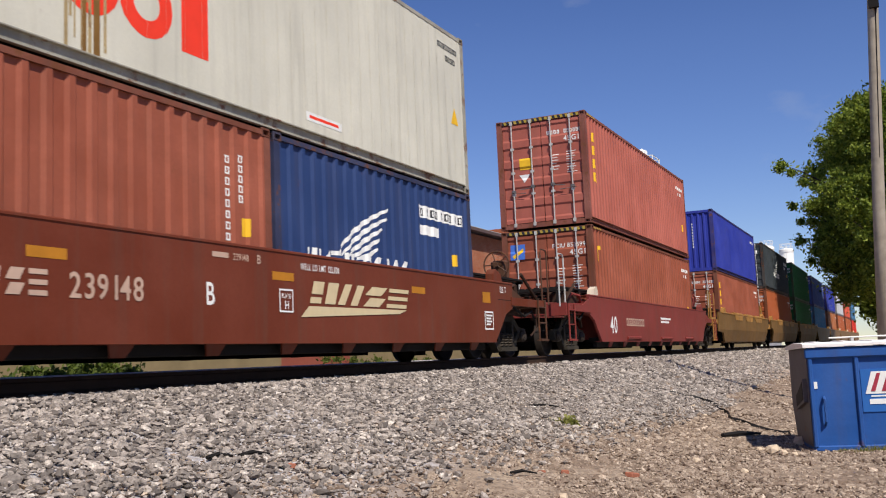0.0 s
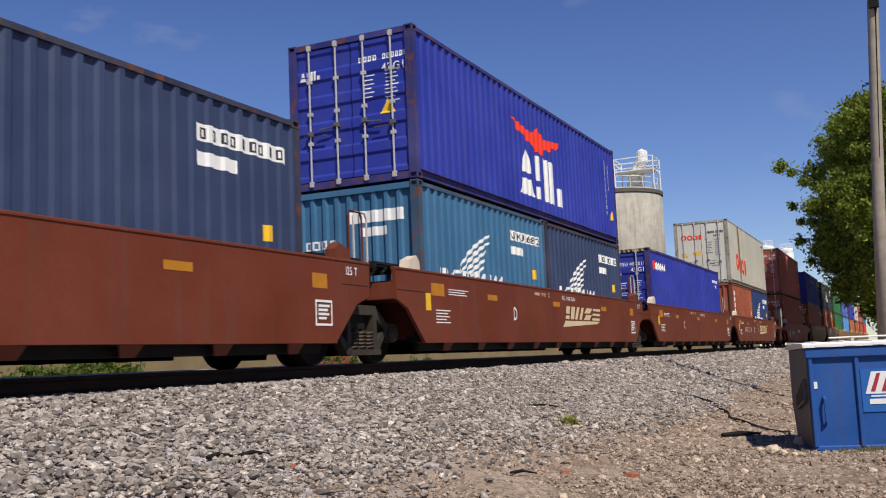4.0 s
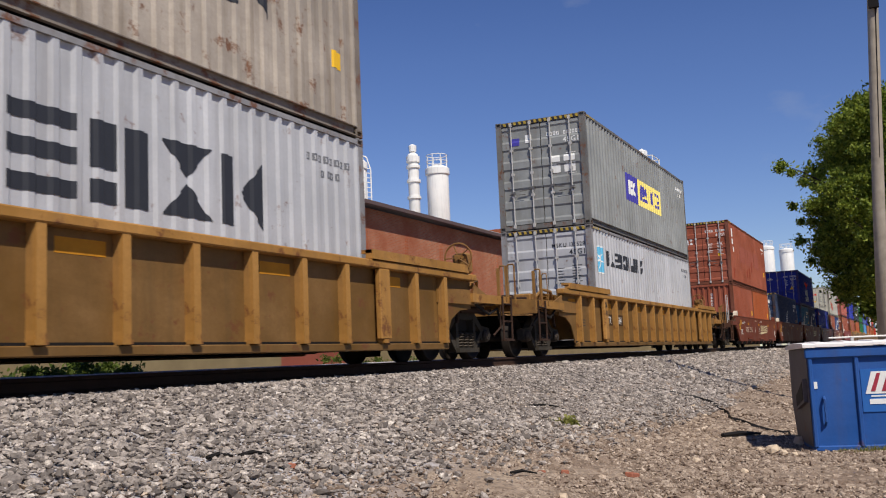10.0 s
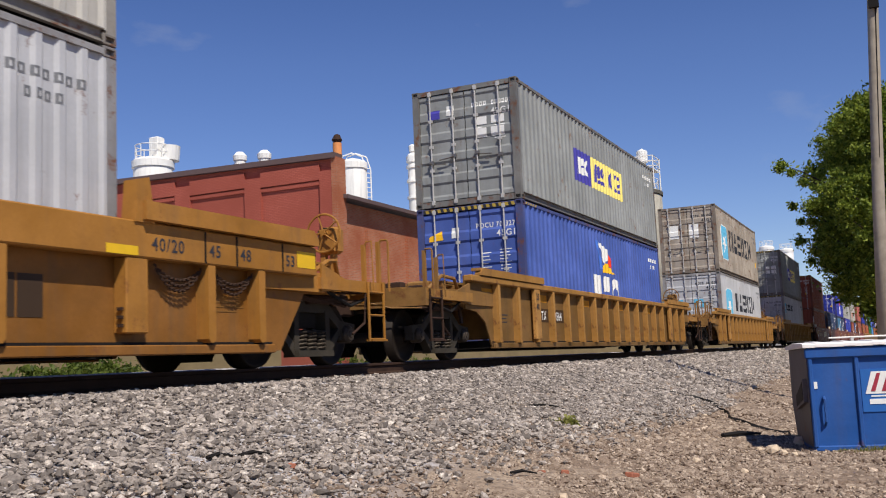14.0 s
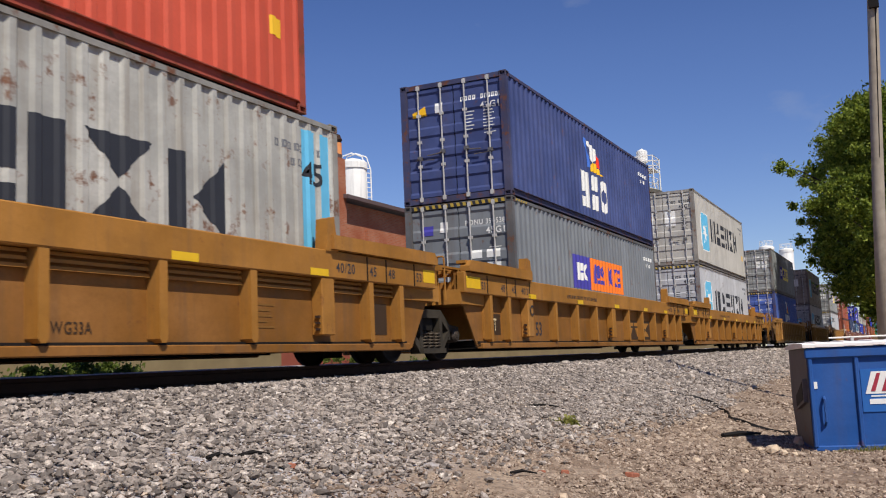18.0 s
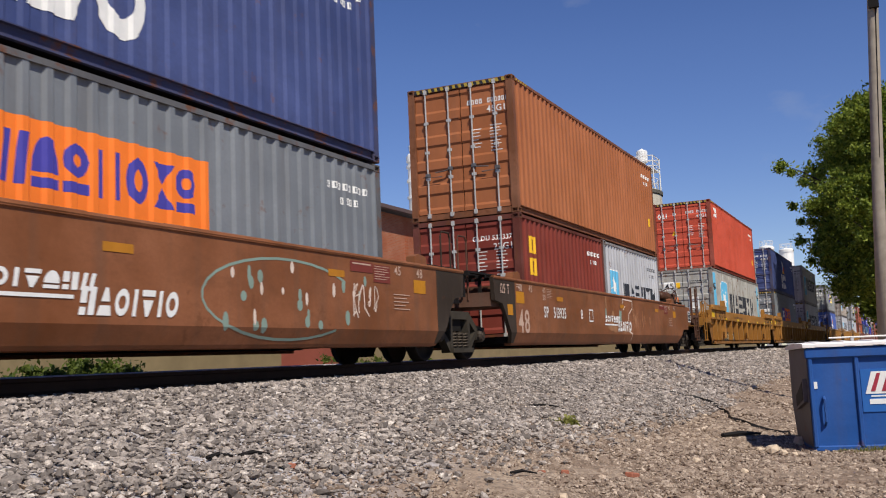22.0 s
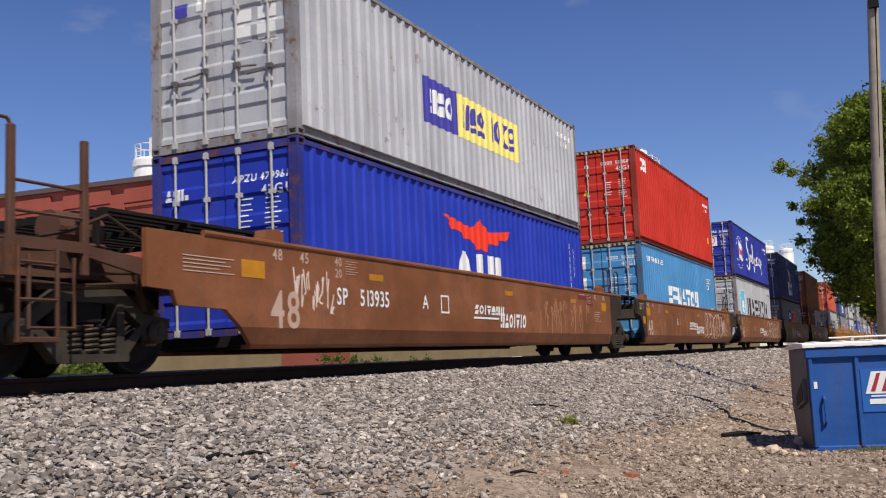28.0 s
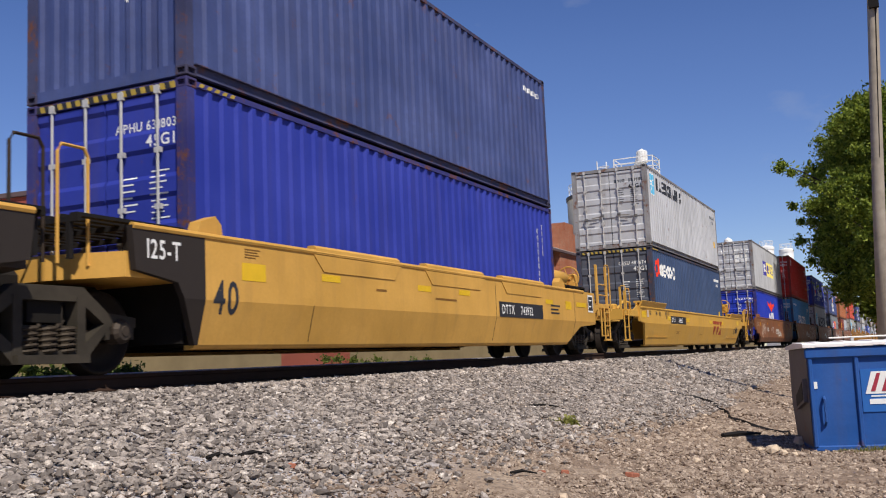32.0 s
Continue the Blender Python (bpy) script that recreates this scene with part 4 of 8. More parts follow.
SPECS = {
    # side outline: (distance from the middle, height), top end to bottom end
    "brown": dict(end=[(7.42, 1.37), (7.40, 0.92), (7.05, 0.80), (6.50, 0.29)], reach=7.8, free=9.85, top=1.37, style="plate", wide=1.44),
    "ribbed": dict(end=[(9.42, 1.43), (9.42, 0.86), (8.95, 0.82), (8.60, 0.66), (8.30, 0.20)], reach=11.8, free=11.75, top=1.43, style="ribs", pitch=1.02, recess=0.14, guide=(5.75, 9.05, 1.43, 1.58)),
    "gold": dict(end=[(9.25, 1.465), (9.25, 0.95), (8.95, 0.90), (8.42, 0.20)], reach=9.75, free=11.45, top=1.465, style="ribs", pitch=1.48, chord=0.35, recess=0.18, guide=(6.12, 9.2, 1.465, 1.67)),
    "smooth": dict(end=[(8.35, 1.45), (8.30, 1.05), (7.95, 1.00), (7.40, 0.27)], reach=8.95, free=11.45, top=1.45, style="smooth", crease=(0.46, 0.08), end_free=[(9.22, 1.42), (9.22, 0.84), (8.84, 0.82), (8.78, 0.67), (8.0, 0.65), (7.46, 0.27)]),
    "wedge": dict(end=[(9.20, 1.24), (9.20, 0.84), (8.70, 0.80), (8.15, 0.20)], reach=11.6, free=11.55, top=1.24, style="smooth", crease=(0.80, 0.17), guide=(6.15, 9.2, 1.24, 1.41)),
    "forty": dict(end=[(7.25, 1.42), (7.2, 1.0), (6.6, 0.9), (6.22, 0.27)], reach=7.85, free=10.1, top=1.42, style="smooth", crease=(0.74, 0.12), end_free=[(8.12, 1.42), (8.12, 0.68), (7.0, 0.62), (6.3, 0.27)]),
}


def skin(m, poly, out, thick, sg):
    """A bent plate: an outline in the (x, z) plane that stands out as far as out(z) says."""
    v, f = m
    k, n = len(v), len(poly)
    v += [(x, sg * out(z), z) for x, z in poly] + [(x, sg * (out(z) - thick), z) for x, z in poly]
    f += [tuple(range(k, k + n)), tuple(reversed(range(k + n, k + 2 * n)))]
    f += [(k + i, k + n + i, k + n + (i + 1) % n, k + (i + 1) % n) for i in range(n)]
    return m


def end_gear(car, d, reach, hi, deck, open_end):
    """Pipes, levers, posts and brake gear about the truck at a unit's free end."""
    x0, x1 = d * (hi - 0.3), d * (reach - 0.65)
    for y, z, r in ((-1.15, 0.88, 0.028), (-1.28, 1.0, 0.018), (-0.75, 0.80, 0.035)):
        part("brake_pipe", tube(M(), [(x0, y, z), (x0 * 0.6 + x1 * 0.4, y, z - 0.05), (x0 * 0.2 + x1 * 0.8, y + 0.06, z - 0.02), (x1, y + 0.12, z + 0.02)], r, 6), RUSTY, car)
    xm = d * (reach - 1.95)
    part("brake_lever", ext(M(), [(xm - d * 0.62, 0.62), (xm - d * 0.55, 0.62), (xm - d * 0.42, 1.02), (xm - d * 0.50, 1.02)], -1.2, -1.16), RUSTY, car)
    part("brake_rod", tube(M(), [(xm - d * 0.5, -1.18, 0.9), (xm + d * 0.75, -1.14, 0.8)], 0.022, 6), RUSTY, car)
    if open_end:
        part("stirrup", tube(M(), [(d * (reach - 1.35), -1.46, 1.05), (d * (reach - 1.35), -1.46, 0.42), (d * (reach - 0.85), -1.46, 0.42), (d * (reach - 0.85), -1.46, 1.05)], 0.022, 6), deck, car)
    part("valve_box", cbox(M(), min(d * (hi + 0.25), d * (hi + 0.62)), -0.95, 0.98, max(d * (hi + 0.25), d * (hi + 0.62)), -0.55, 1.34, 0.03), deck if not open_end else RUSTY, car)
    if not open_end:
        # hoses, levers and a slack adjuster that hang about the truck
        part("air_line", tube(M(), [(d * (hi - 0.1), -1.2, 1.12), (d * (hi + 0.3), -1.3, 1.36), (d * (hi + 0.62), -1.22, 1.40), (d * (hi + 0.9), -1.1, 1.18)], 0.032, 7), deck, car)
        part("air_line", tube(M(), [(d * (hi + 0.2), -1.34, 0.96), (d * (hi + 0.7), -1.4, 0.78), (d * (hi + 1.2), -1.36, 0.90), (d * (reach - 0.8), -1.3, 0.62)], 0.024, 6), DARK, car)
        part("slack_adjuster", tube(M(), [(d * (hi + 0.1), -1.1, 0.86), (d * (hi + 0.95), -1.16, 0.90)], 0.06, 9), RUSTY, car)
        part("gusset_plate", ext(M(), [(d * (hi - 0.05), 0.94), (d * (hi + 0.55), 0.97), (d * (hi + 0.55), 1.12), (d * (hi - 0.05), 1.30)], -1.44, -1.41), deck, car)
        part("stirrup_rod", tube(M(), [(d * (reach - 1.15), -1.44, 1.0), (d * (reach - 1.22), -1.45, 0.55), (d * (reach - 1.5), -1.42, 0.40)], 0.018, 6), RUSTY, car)
        for q in (0.25, 0.55, 0.95):
            part("deck_fitting", cbox(M(), d * (hi + q) - 0.09, -1.15 + q * 0.5, 1.10, d * (hi + q) + 0.09, -0.85 + q * 0.5, 1.22 + 0.1 * q, 0.02), RUSTY, car)
    part("angle_cock", tube(M(), [(d * (reach - 0.62), 0.3, 0.86), (d * (reach - 0.45), 0.32, 0.82)], 0.05, 8), RUSTY, car)
    if open_end:
        for x in (d * (reach - 1.5), d * (reach - 0.68)):
            part("end_post", cbox(M(), x - 0.035, -1.46, 0.9, x + 0.035, -1.40, 2.15, 0.008), deck, car)
            part("end_post", cbox(M(), x - 0.035, 1.40, 0.9, x + 0.035, 1.46, 2.15, 0.008), deck, car)
        for z in (1.42, 1.68):
            part("hand_bar", tube(M(), [(d * (reach - 1.5), -1.43, z), (d * (reach - 0.68), -1.43, z)], 0.016, 6), deck, car)
        part("side_bracket", ext(M(), [(d * hi, 0.95), (d * (reach - 1.5), 1.08), (d * (reach - 1.5), 1.18), (d * hi, 1.12)], -1.45, -1.40), deck, car)
        part("air_line", tube(M(), [(d * (hi - 0.2), -1.3, 1.3), (d * (hi + 0.3), -1.28, 1.52), (d * (hi + 0.7), -1.2, 1.34), (d * (hi + 1.1), -1.25, 1.25)], 0.022, 6), RUSTY, car)
        part("brake_cylinder", tube(M(), [(d * (hi + 0.05), -0.85, 1.42), (d * (hi + 0.62), -0.85, 1.42)], 0.17, 14), deck, car)
        part("cylinder_bracket", cbox(M(), min(d * (hi + 0.1), d * (hi + 0.5)), -1.1, 1.18, max(d * (hi + 0.1), d * (hi + 0.5)), -0.6, 1.27, 0.02), deck, car)
    if open_end and d > 0:
        part("air_reservoir", rev(M(), [(0.001, -0.62), (0.09, -0.6), (0.17, -0.5), (0.17, 0.5), (0.09, 0.6), (0.001, 0.62)], 16, "x", (d * (hi - 0.95), -0.85, 1.80)), deck, car, smooth=True)
        for x in (hi - 1.3, hi - 0.6):
            part("reservoir_bracket", ext(M(), [(-1.05, 1.2), (-0.65, 1.2), (-0.7, 1.68), (-1.0, 1.68)], d * x - 0.03, d * x + 0.03, "x"), deck, car)


CREAM_PAINT = paint("cream_guide_paint", C(205, 190, 168), 0.5, 0.2)
CARS = []


def well_car(x0, spec, colour, rear, front, label, marks=(), deck=None, nose=0.0):
    """One unit of a container well car. rear, front: 'joint' (shared truck) or 'free' (own truck, coupler, platform)."""
    s = SPECS[spec]
    car = thing("well_car", (x0 + CAR_MID, YT, 0), label, "freight car", "well cars of the train")
    CARS.append(car)
    p = PAINTS[colour]
    deck = PAINTS[deck] if deck else p
    top, zb, W2 = s["top"], s["end"][-1][1], s.get("wide", 1.5)
    ends = {d: s.get("end_free", s["end"]) if kind == "free" else s["end"] for d, kind in ((-1, rear), (1, front))}
    ends[1] = [(u + nose, z) for u, z in ends[1]]
    outline = ends[1] + [(-u, z) for u, z in reversed(ends[-1])]
    lo, hi = s["end"][-1][0], s["end"][0][0]
    crease, tuck = s.get("crease", (zb, 0.0))

    def out_at(z):
        """How far the skin stands out at a height: the belly leans in below the crease."""
        return W2 - tuck * max(0.0, crease - z) / max(0.01, crease - zb)
    for sg in (-1, 1):
        side = M()
        if s["style"] == "ribs":
            rc = s.get("recess", 0.09)
            ext(side, outline, sg * (W2 - rc - 0.03), sg * (W2 - rc))
        elif s["style"] == "plate":
            ext(side, outline, sg * (W2 - 0.06), sg * W2)
        else:
            # upright skin above the crease, leaning belly below it, rounded lower edge
            skin(side, cut(outline, crease, 9.0, 1), out_at, 0.06, sg)
            skin(side, cut(outline, zb, crease, 1), out_at, 0.06, sg)
            y0 = out_at(zb)
            ext(side, [(sg * y0, zb), (sg * (y0 - 0.025), zb - 0.04), (sg * (y0 - 0.14), zb - 0.05), (sg * (y0 - 0.14), zb)], -ends[-1][-1][0], ends[1][-1][0], "x")
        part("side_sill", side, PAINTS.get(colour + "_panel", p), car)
        if s["style"] == "ribs":
            ch = s.get("chord", 0.10)
            part("top_chord", cbox(M(), -hi, sg * W2 - (0.0 if sg < 0 else 0.16), top - ch, hi, sg * W2 + (0.16 if sg < 0 else 0.0), top + 0.01, 0.015), p, car)
            bo = 0.06
            # the bottom chord's shade comes from the darker panel paint
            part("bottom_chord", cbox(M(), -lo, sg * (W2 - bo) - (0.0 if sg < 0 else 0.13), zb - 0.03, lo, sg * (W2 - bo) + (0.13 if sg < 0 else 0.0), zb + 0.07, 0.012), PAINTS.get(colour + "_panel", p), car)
            n = int((lo - 0.1) / s["pitch"])
            xs = [i * s["pitch"] + s.get("shift", 0) for i in range(-n, n + 1)]
            if ch > 0.2:
                xs = [k * u for k in (-1, 1) for u in (1.5, 3.0, 4.5, 7.2, 8.1)]
            key = ("rib", spec, colour, sg)
            rib = shared(key, lambda: ext(ext(M(), [(-0.055, zb + 0.07), (0.055, zb + 0.07), (0.055, top - ch), (-0.055, top - ch)], sg * (W2 - rc - 0.01), sg * (W2 - 0.012)), [(-0.065, zb + 0.07), (0.065, zb + 0.07), (0.055, zb + 0.2), (-0.055, zb + 0.2)], sg * (W2 - rc - 0.01), sg * (W2 - 0.02)) if ch < 0.2 else ext(M(), [(-0.06, zb + 0.13), (-0.03, zb + 0.09), (0.03, zb + 0.09), (0.06, zb + 0.13), (0.06, top - ch), (-0.06, top - ch)], sg * (W2 - rc - 0.01), sg * (W2 - 0.012)), p)
            foot = shared(("rib_foot", spec, colour, sg), lambda: box(M(), -0.075, sg * (W2 - 0.1) if sg > 0 else -W2 + 0.008, zb + 0.075, 0.075, sg * (W2 - 0.008) if sg > 0 else -W2 + 0.1, zb + 0.12), p)
            for x in xs:
                part("rib", rib, None, car, at=(x, 0, 0))
                if ch < 0.2:
                    part("rib_foot", foot, None, car, at=(x, 0, 0))
            if ch < 0.2:
                for d in (-6.12, 6.12):
                    part("letter_plate", cbox(M(), d - 0.15, sg * W2 - (0.09 if sg > 0 else -0.004), zb + 0.13, d + 0.15, sg * W2 + (0.09 if sg < 0 else -0.004), top - ch, 0.012), p, car)
            if ch > 0.2:
                for d in (-1, 0, 1):
                    part("letter_plate", cbox(M(), d * 6.08 - 0.15, sg * W2 - (rc if sg > 0 else -0.012), 0.38, d * 6.08 + 0.15, sg * W2 + (rc if sg < 0 else -0.012), top - ch, 0.012), p, car)
                    for k in (-1, 1):
                        for z in (0.44, 0.52, 0.60):
                            part("plate_hook", box(M(), d * 6.08 + k * 0.165 - 0.015, sg * (W2 - 0.08) - 0.03, z, d * 6.08 + k * 0.165 + 0.015, sg * (W2 - 0.08) + 0.03, z + 0.03), RUSTY, car)
                for x in (-8.28, -7.36, -6.9, -6.14, 7.08, 7.62, 8.5):
                    part("guide_rib", box(M(), x - 0.012, sg * W2 - (0.0 if sg > 0 else 0.008), 1.125, x + 0.012, sg * W2 + (0.008 if sg > 0 else 0.0), 1.46), DARK, car)
            if ch > 0.2 and rear == "free":
                for x, e in ((-8.1, -7.2), (-7.2, -6.23), (-5.93, -4.5), (-4.5, -3.0), (-3.0, -1.5), (-1.5, -0.15), (0.15, 1.5), (1.5, 3.0), (3.0, 4.5), (4.5, 5.93), (6.23, 7.2), (7.2, 8.1)):
                    m = M()
                    for z in (0.95, 1.015, 1.08):
                        ext(m, [(sg * (W2 - rc), z), (sg * (W2 - rc + 0.07), z - 0.01), (sg * (W2 - rc + 0.06), z + 0.025), (sg * (W2 - rc), z + 0.02)], x + 0.09, e - 0.09, "x")
                    part("stiffener", m, p, car)
        elif s["style"] == "plate":
            part("top_chord", cbox(M(), -hi, sg * (W2 + 0.012) - (0.0 if sg < 0 else 0.10), top - 0.012, hi, sg * (W2 + 0.012) + (0.10 if sg < 0 else 0.0), top + 0.03, 0.01), p, car)
            # brown sill set back below the plate, blackened to paint its shade
            part("bottom_chord", cbox(M(), -lo + 0.1, sg * (W2 - 0.23) - 0.05, zb - 0.135, lo - 0.1, sg * (W2 - 0.23) + 0.05, zb + 0.02, 0.012), DARK, car)
            part("bottom_flange", box(M(), -lo, sg * (W2 - 0.08) - 0.09, zb - 0.012, lo, sg * (W2 - 0.08) + 0.09, zb + 0.006), p, car)
            for i in range(9):
                x = -5.6 + i * 1.4
                m = skin(M(), [(x - 0.17, zb - 0.012), (x + 0.17, zb - 0.012), (x + 0.10, zb - 0.14), (x - 0.10, zb - 0.14)], lambda z: W2 - 0.015 - (zb - z) * 0.42, 0.02, sg)
                part("bottom_gusset", m, p, car)
            if rear == "free":
                for x, w in ((-3.4, 1.5), (0.55, 1.5), (4.0, 1.3)):
                    part("side_ledge", ext(M(), [(sg * W2, zb + 0.05), (sg * (W2 + 0.045), zb + 0.06), (sg * (W2 + 0.05), zb + 0.10), (sg * W2, zb + 0.13)], x - w / 2, x + w / 2, "x"), p, car)
        else:
            lip = M()
            tube(lip, [(-hi, sg * (W2 - 0.01), top), (hi, sg * (W2 - 0.01), top)], 0.035, 8)
            part("top_lip", lip, p, car)
            if s.get("guide") is None:
                for x in (-2.9, 0.25, 3.4) if spec == "forty" else (-3.4, -0.9, 2.0):
                    t1 = 0.09 if spec == "forty" else 0.045
                    m = ext(M(), [(sg * (W2 + 0.02), top - 0.02), (sg * (W2 + 0.015), top + t1 * 0.6), (sg * (W2 - 0.03), top + t1), (sg * (W2 - 0.12), top + t1), (sg * (W2 - 0.12), top - 0.02)], x - (1.12 if spec == "forty" else 0.92), x + (1.12 if spec == "forty" else 0.92), "x")
                    if spec == "forty":
                        ext(m, [(x - 1.18, top - 0.03), (x + 1.18, top - 0.03), (x + 0.95, top - 0.24), (x - 0.95, top - 0.24)], sg * (W2 - 0.02), sg * (W2 + 0.012))
                    part("lashing_cover", m, p, car)
        if s.get("guide"):
            g0, g1, z0, z1 = s["guide"]
            for d in (-1, 1):
                a, b = sorted((d * g0, d * g1))
                m = ext(M(), [(a, z0 + 0.02), (b, z0 + 0.02), (b, z1 - (0.10 if d > 0 else 0)), (b - 0.1, z1), (a + 0.1, z1), (a, z1 - (0.10 if d < 0 else 0))], sg * (W2 - 0.10), sg * (W2 + (0.075 if spec == "gold" else 0.02)))
                if spec == "wedge":
                    # a flared guide plate that leans outward
                    m = ext(M(), [(sg * (W2 - 0.06), z0), (sg * (W2 + 0.005), z0), (sg * (W2 + 0.10), z1), (sg * (W2 + 0.07), z1 + 0.015)], a, b, "x")
                    x = -d * (8.1 + 5.55) / 2
                    part("belly_rib", skin(M(), [(x - 1.28, 0.40), (x + 1.28, 0.40), (x + 1.26, 0.425), (x - 1.26, 0.425)], lambda z: out_at(z) + 0.014, 0.03, sg), p, car)
                guide = part("container_guide", m, p, car)
                part("guide_cap", box(M(), a, sg * W2 - 0.17 if sg > 0 else -W2, z1 - 0.05, b, sg * W2 if sg > 0 else -W2 + 0.17, z1), p, guide)
                if spec == "wedge":
                    part("guide_backing", ext(M(), [(a, z0 + 0.02), (b, z0 + 0.02), (b, z1 - 0.06), (a, z1 - 0.06)], sg * (W2 - 0.12), sg * (W2 - 0.07)), p, guide)
    if spec == "forty":
        for x in (-6.30, 6.27):
            part("end_bulkhead", box(M(), x, -1.28, zb + 0.02, x + 0.03, 1.28, top - 0.12), DARK, car)
    # well floor
    fl = M()
    for i in range(int(lo * 2 / 1.5) + 1):
        x = -lo + 0.5 + i * 1.5
        if x < lo - 0.2:
            box(fl, x - 0.12, -1.24, zb, x + 0.12, 1.24, zb + 0.13)
    wf = min(1.38, out_at(zb) - 0.1)
    box(fl, -lo, -wf, zb, lo, -1.1, zb + 0.1)
    box(fl, -lo, 1.1, zb, lo, wf, zb + 0.1)
    part("well_floor", fl, DARK, car)
    # ends
    for d, kind in ((-1, rear), (1, front)):
        reach = (s["reach"] if kind == "joint" else s["free"]) + (nose if d > 0 else 0.0)
        e = M()
        open_end = kind == "free" and "end_free" in s
        hi = ends[d][0][0]
        w0, w1 = 0.98 if open_end else 1.44, 0.62 if kind == "joint" else (0.9 if open_end else 0.95)
        u0, u1 = lo - 0.25, reach - (0.35 if kind == "joint" else 0.75)
        plan = [(d * u0, -min(1.38, w0)), (d * hi, -w0 + 0.03), (d * u1, -w1), (d * u1, w1), (d * hi, w0 - 0.03), (d * u0, min(1.38, w0))]
        ext(e, plan, 0.93, min(1.18, top - 0.05), "z")
        box(e, *sorted((d * (lo - 0.35), d * (lo - 0.25)))[:1], -1.36, 1.0 if open_end or spec == "smooth" else 0.35, sorted((d * (lo - 0.35), d * (lo - 0.25)))[1], 1.36, top - 0.06)
        dim = deck
        part("end_frame", e, dim, car)
        g = M()
        gx0, gx1 = sorted((d * (hi - 1.1), d * (min(reach - 0.2, hi + 0.55)))) if not open_end else sorted((d * (hi - 2.2), d * (hi + 0.25)))
        if spec == "brown" and kind == "free":
            gx0, gx1 = sorted((d * (hi - 1.3), d * (hi + 1.25)))
            for y in (-1.34, 1.34):
                part("diagonal_brace", tube(M(), [(d * (reach - 0.75), y, 1.1), (d * (hi + 0.75), y, 1.62)], 0.035, 6), RUSTY, car)
            part("gear_box", cbox(M(), min(d * (hi + 0.15), d * (hi + 0.95)), -1.2, 1.12, max(d * (hi + 0.15), d * (hi + 0.95)), -0.7, 1.45, 0.04), RUSTY, car)
        gz = top + (0.10 if kind == "joint" else (0.16 if open_end or spec == "brown" else -0.12))
        for i in range(13):
            y = -1.15 + i * 0.1917
            box(g, gx0, y - 0.05, gz - 0.02, gx1, y + 0.05, gz + 0.015)
        for x in (gx0, (gx0 + gx1) / 2, gx1 - 0.05):
            box(g, x, -1.2, gz - 0.07, x + 0.05, 1.2, gz - 0.02)
            for y in (-1.1, 1.05):
                box(g, x, y, 1.1, x + 0.05, y + 0.05, gz - 0.04)
        part("walkway_grating", g, DARK if spec in ("brown", "smooth", "forty") else deck, car)
        for sg in (-1, 1):
            xh = d * (hi + 0.12) if kind == "joint" else d * (reach - 0.70)
            yh = sg * (1.42 if kind == "free" else 1.05)
            m = M()
            tube(m, [(xh, yh, 1.05), (xh, yh, 2.12), (xh + d * 0.05, yh, 2.2), (xh + d * 0.33, yh, 2.2), (xh + d * 0.38, yh, 2.12), (xh + d * 0.38, yh, 1.05)] if spec in ("brown", "forty", "smooth") else [(xh, yh, 1.0), (xh, yh, 1.70), (xh + d * 0.02, yh - 0.03, 1.74), (xh + d * 0.02, yh - 0.12, 1.74), (xh + d * 0.02, yh - 0.14, 1.70), (xh + d * 0.02, yh - 0.14, 1.0)], 0.018, 6)
            if spec not in ("brown", "forty", "smooth") and kind == "free":
                xq, yq = d * (reach - 1.12), sg * 1.42
                part("grab_post", box(tube(M(), [(xq, yq, 1.0), (xq, yq, 1.62), (xq, yq - 0.04, 1.68), (xq, yq - 0.12, 1.68), (xq, yq - 0.14, 1.0)], 0.015, 6), xq - 0.03, yq - 0.015, 0.95, xq + 0.03, yq + 0.035, 1.64), deck, car)
                box(m, xh - 0.03, yh - 0.015, 0.95, xh + 0.03, yh + 0.035, 1.72)
            part("handrail", m, GALV if spec == "brown" and sg < 0 and d < 0 else dim, car)
            if spec in ("brown", "smooth", "forty"):
                g = {"brown": lo + 0.05, "smooth": lo - 0.65, "forty": lo - 0.45}[spec]
                lug = [(g, top), (g + 0.42, top), (g + 0.36, top + 0.17), (g + 0.12, top + (0.25 if spec != "smooth" else 0.2)), (g + 0.02, top + 0.16)]
                part("stacking_guide", ext(M(), [(d * u, z) for u, z in lug], sg * 1.26, sg * 1.42), CREAM_PAINT if spec == "brown" and d < 0 else p, car)
            elif spec == "gold":
                part("stacking_guide", ext(M(), [(d * u, z) for u, z in ((6.02, 1.46), (6.3, 1.46), (6.22, 1.92), (6.06, 1.88))], sg * 1.34, sg * 1.52), p, car)
        br = M()
        box(br, *sorted((d * (lo + 0.35), d * (hi - 0.1)))[:1], -0.35, 0.72, sorted((d * (lo + 0.35), d * (hi - 0.1)))[1], 0.35, 0.93)
        part("centre_sill", br, DARK, car)
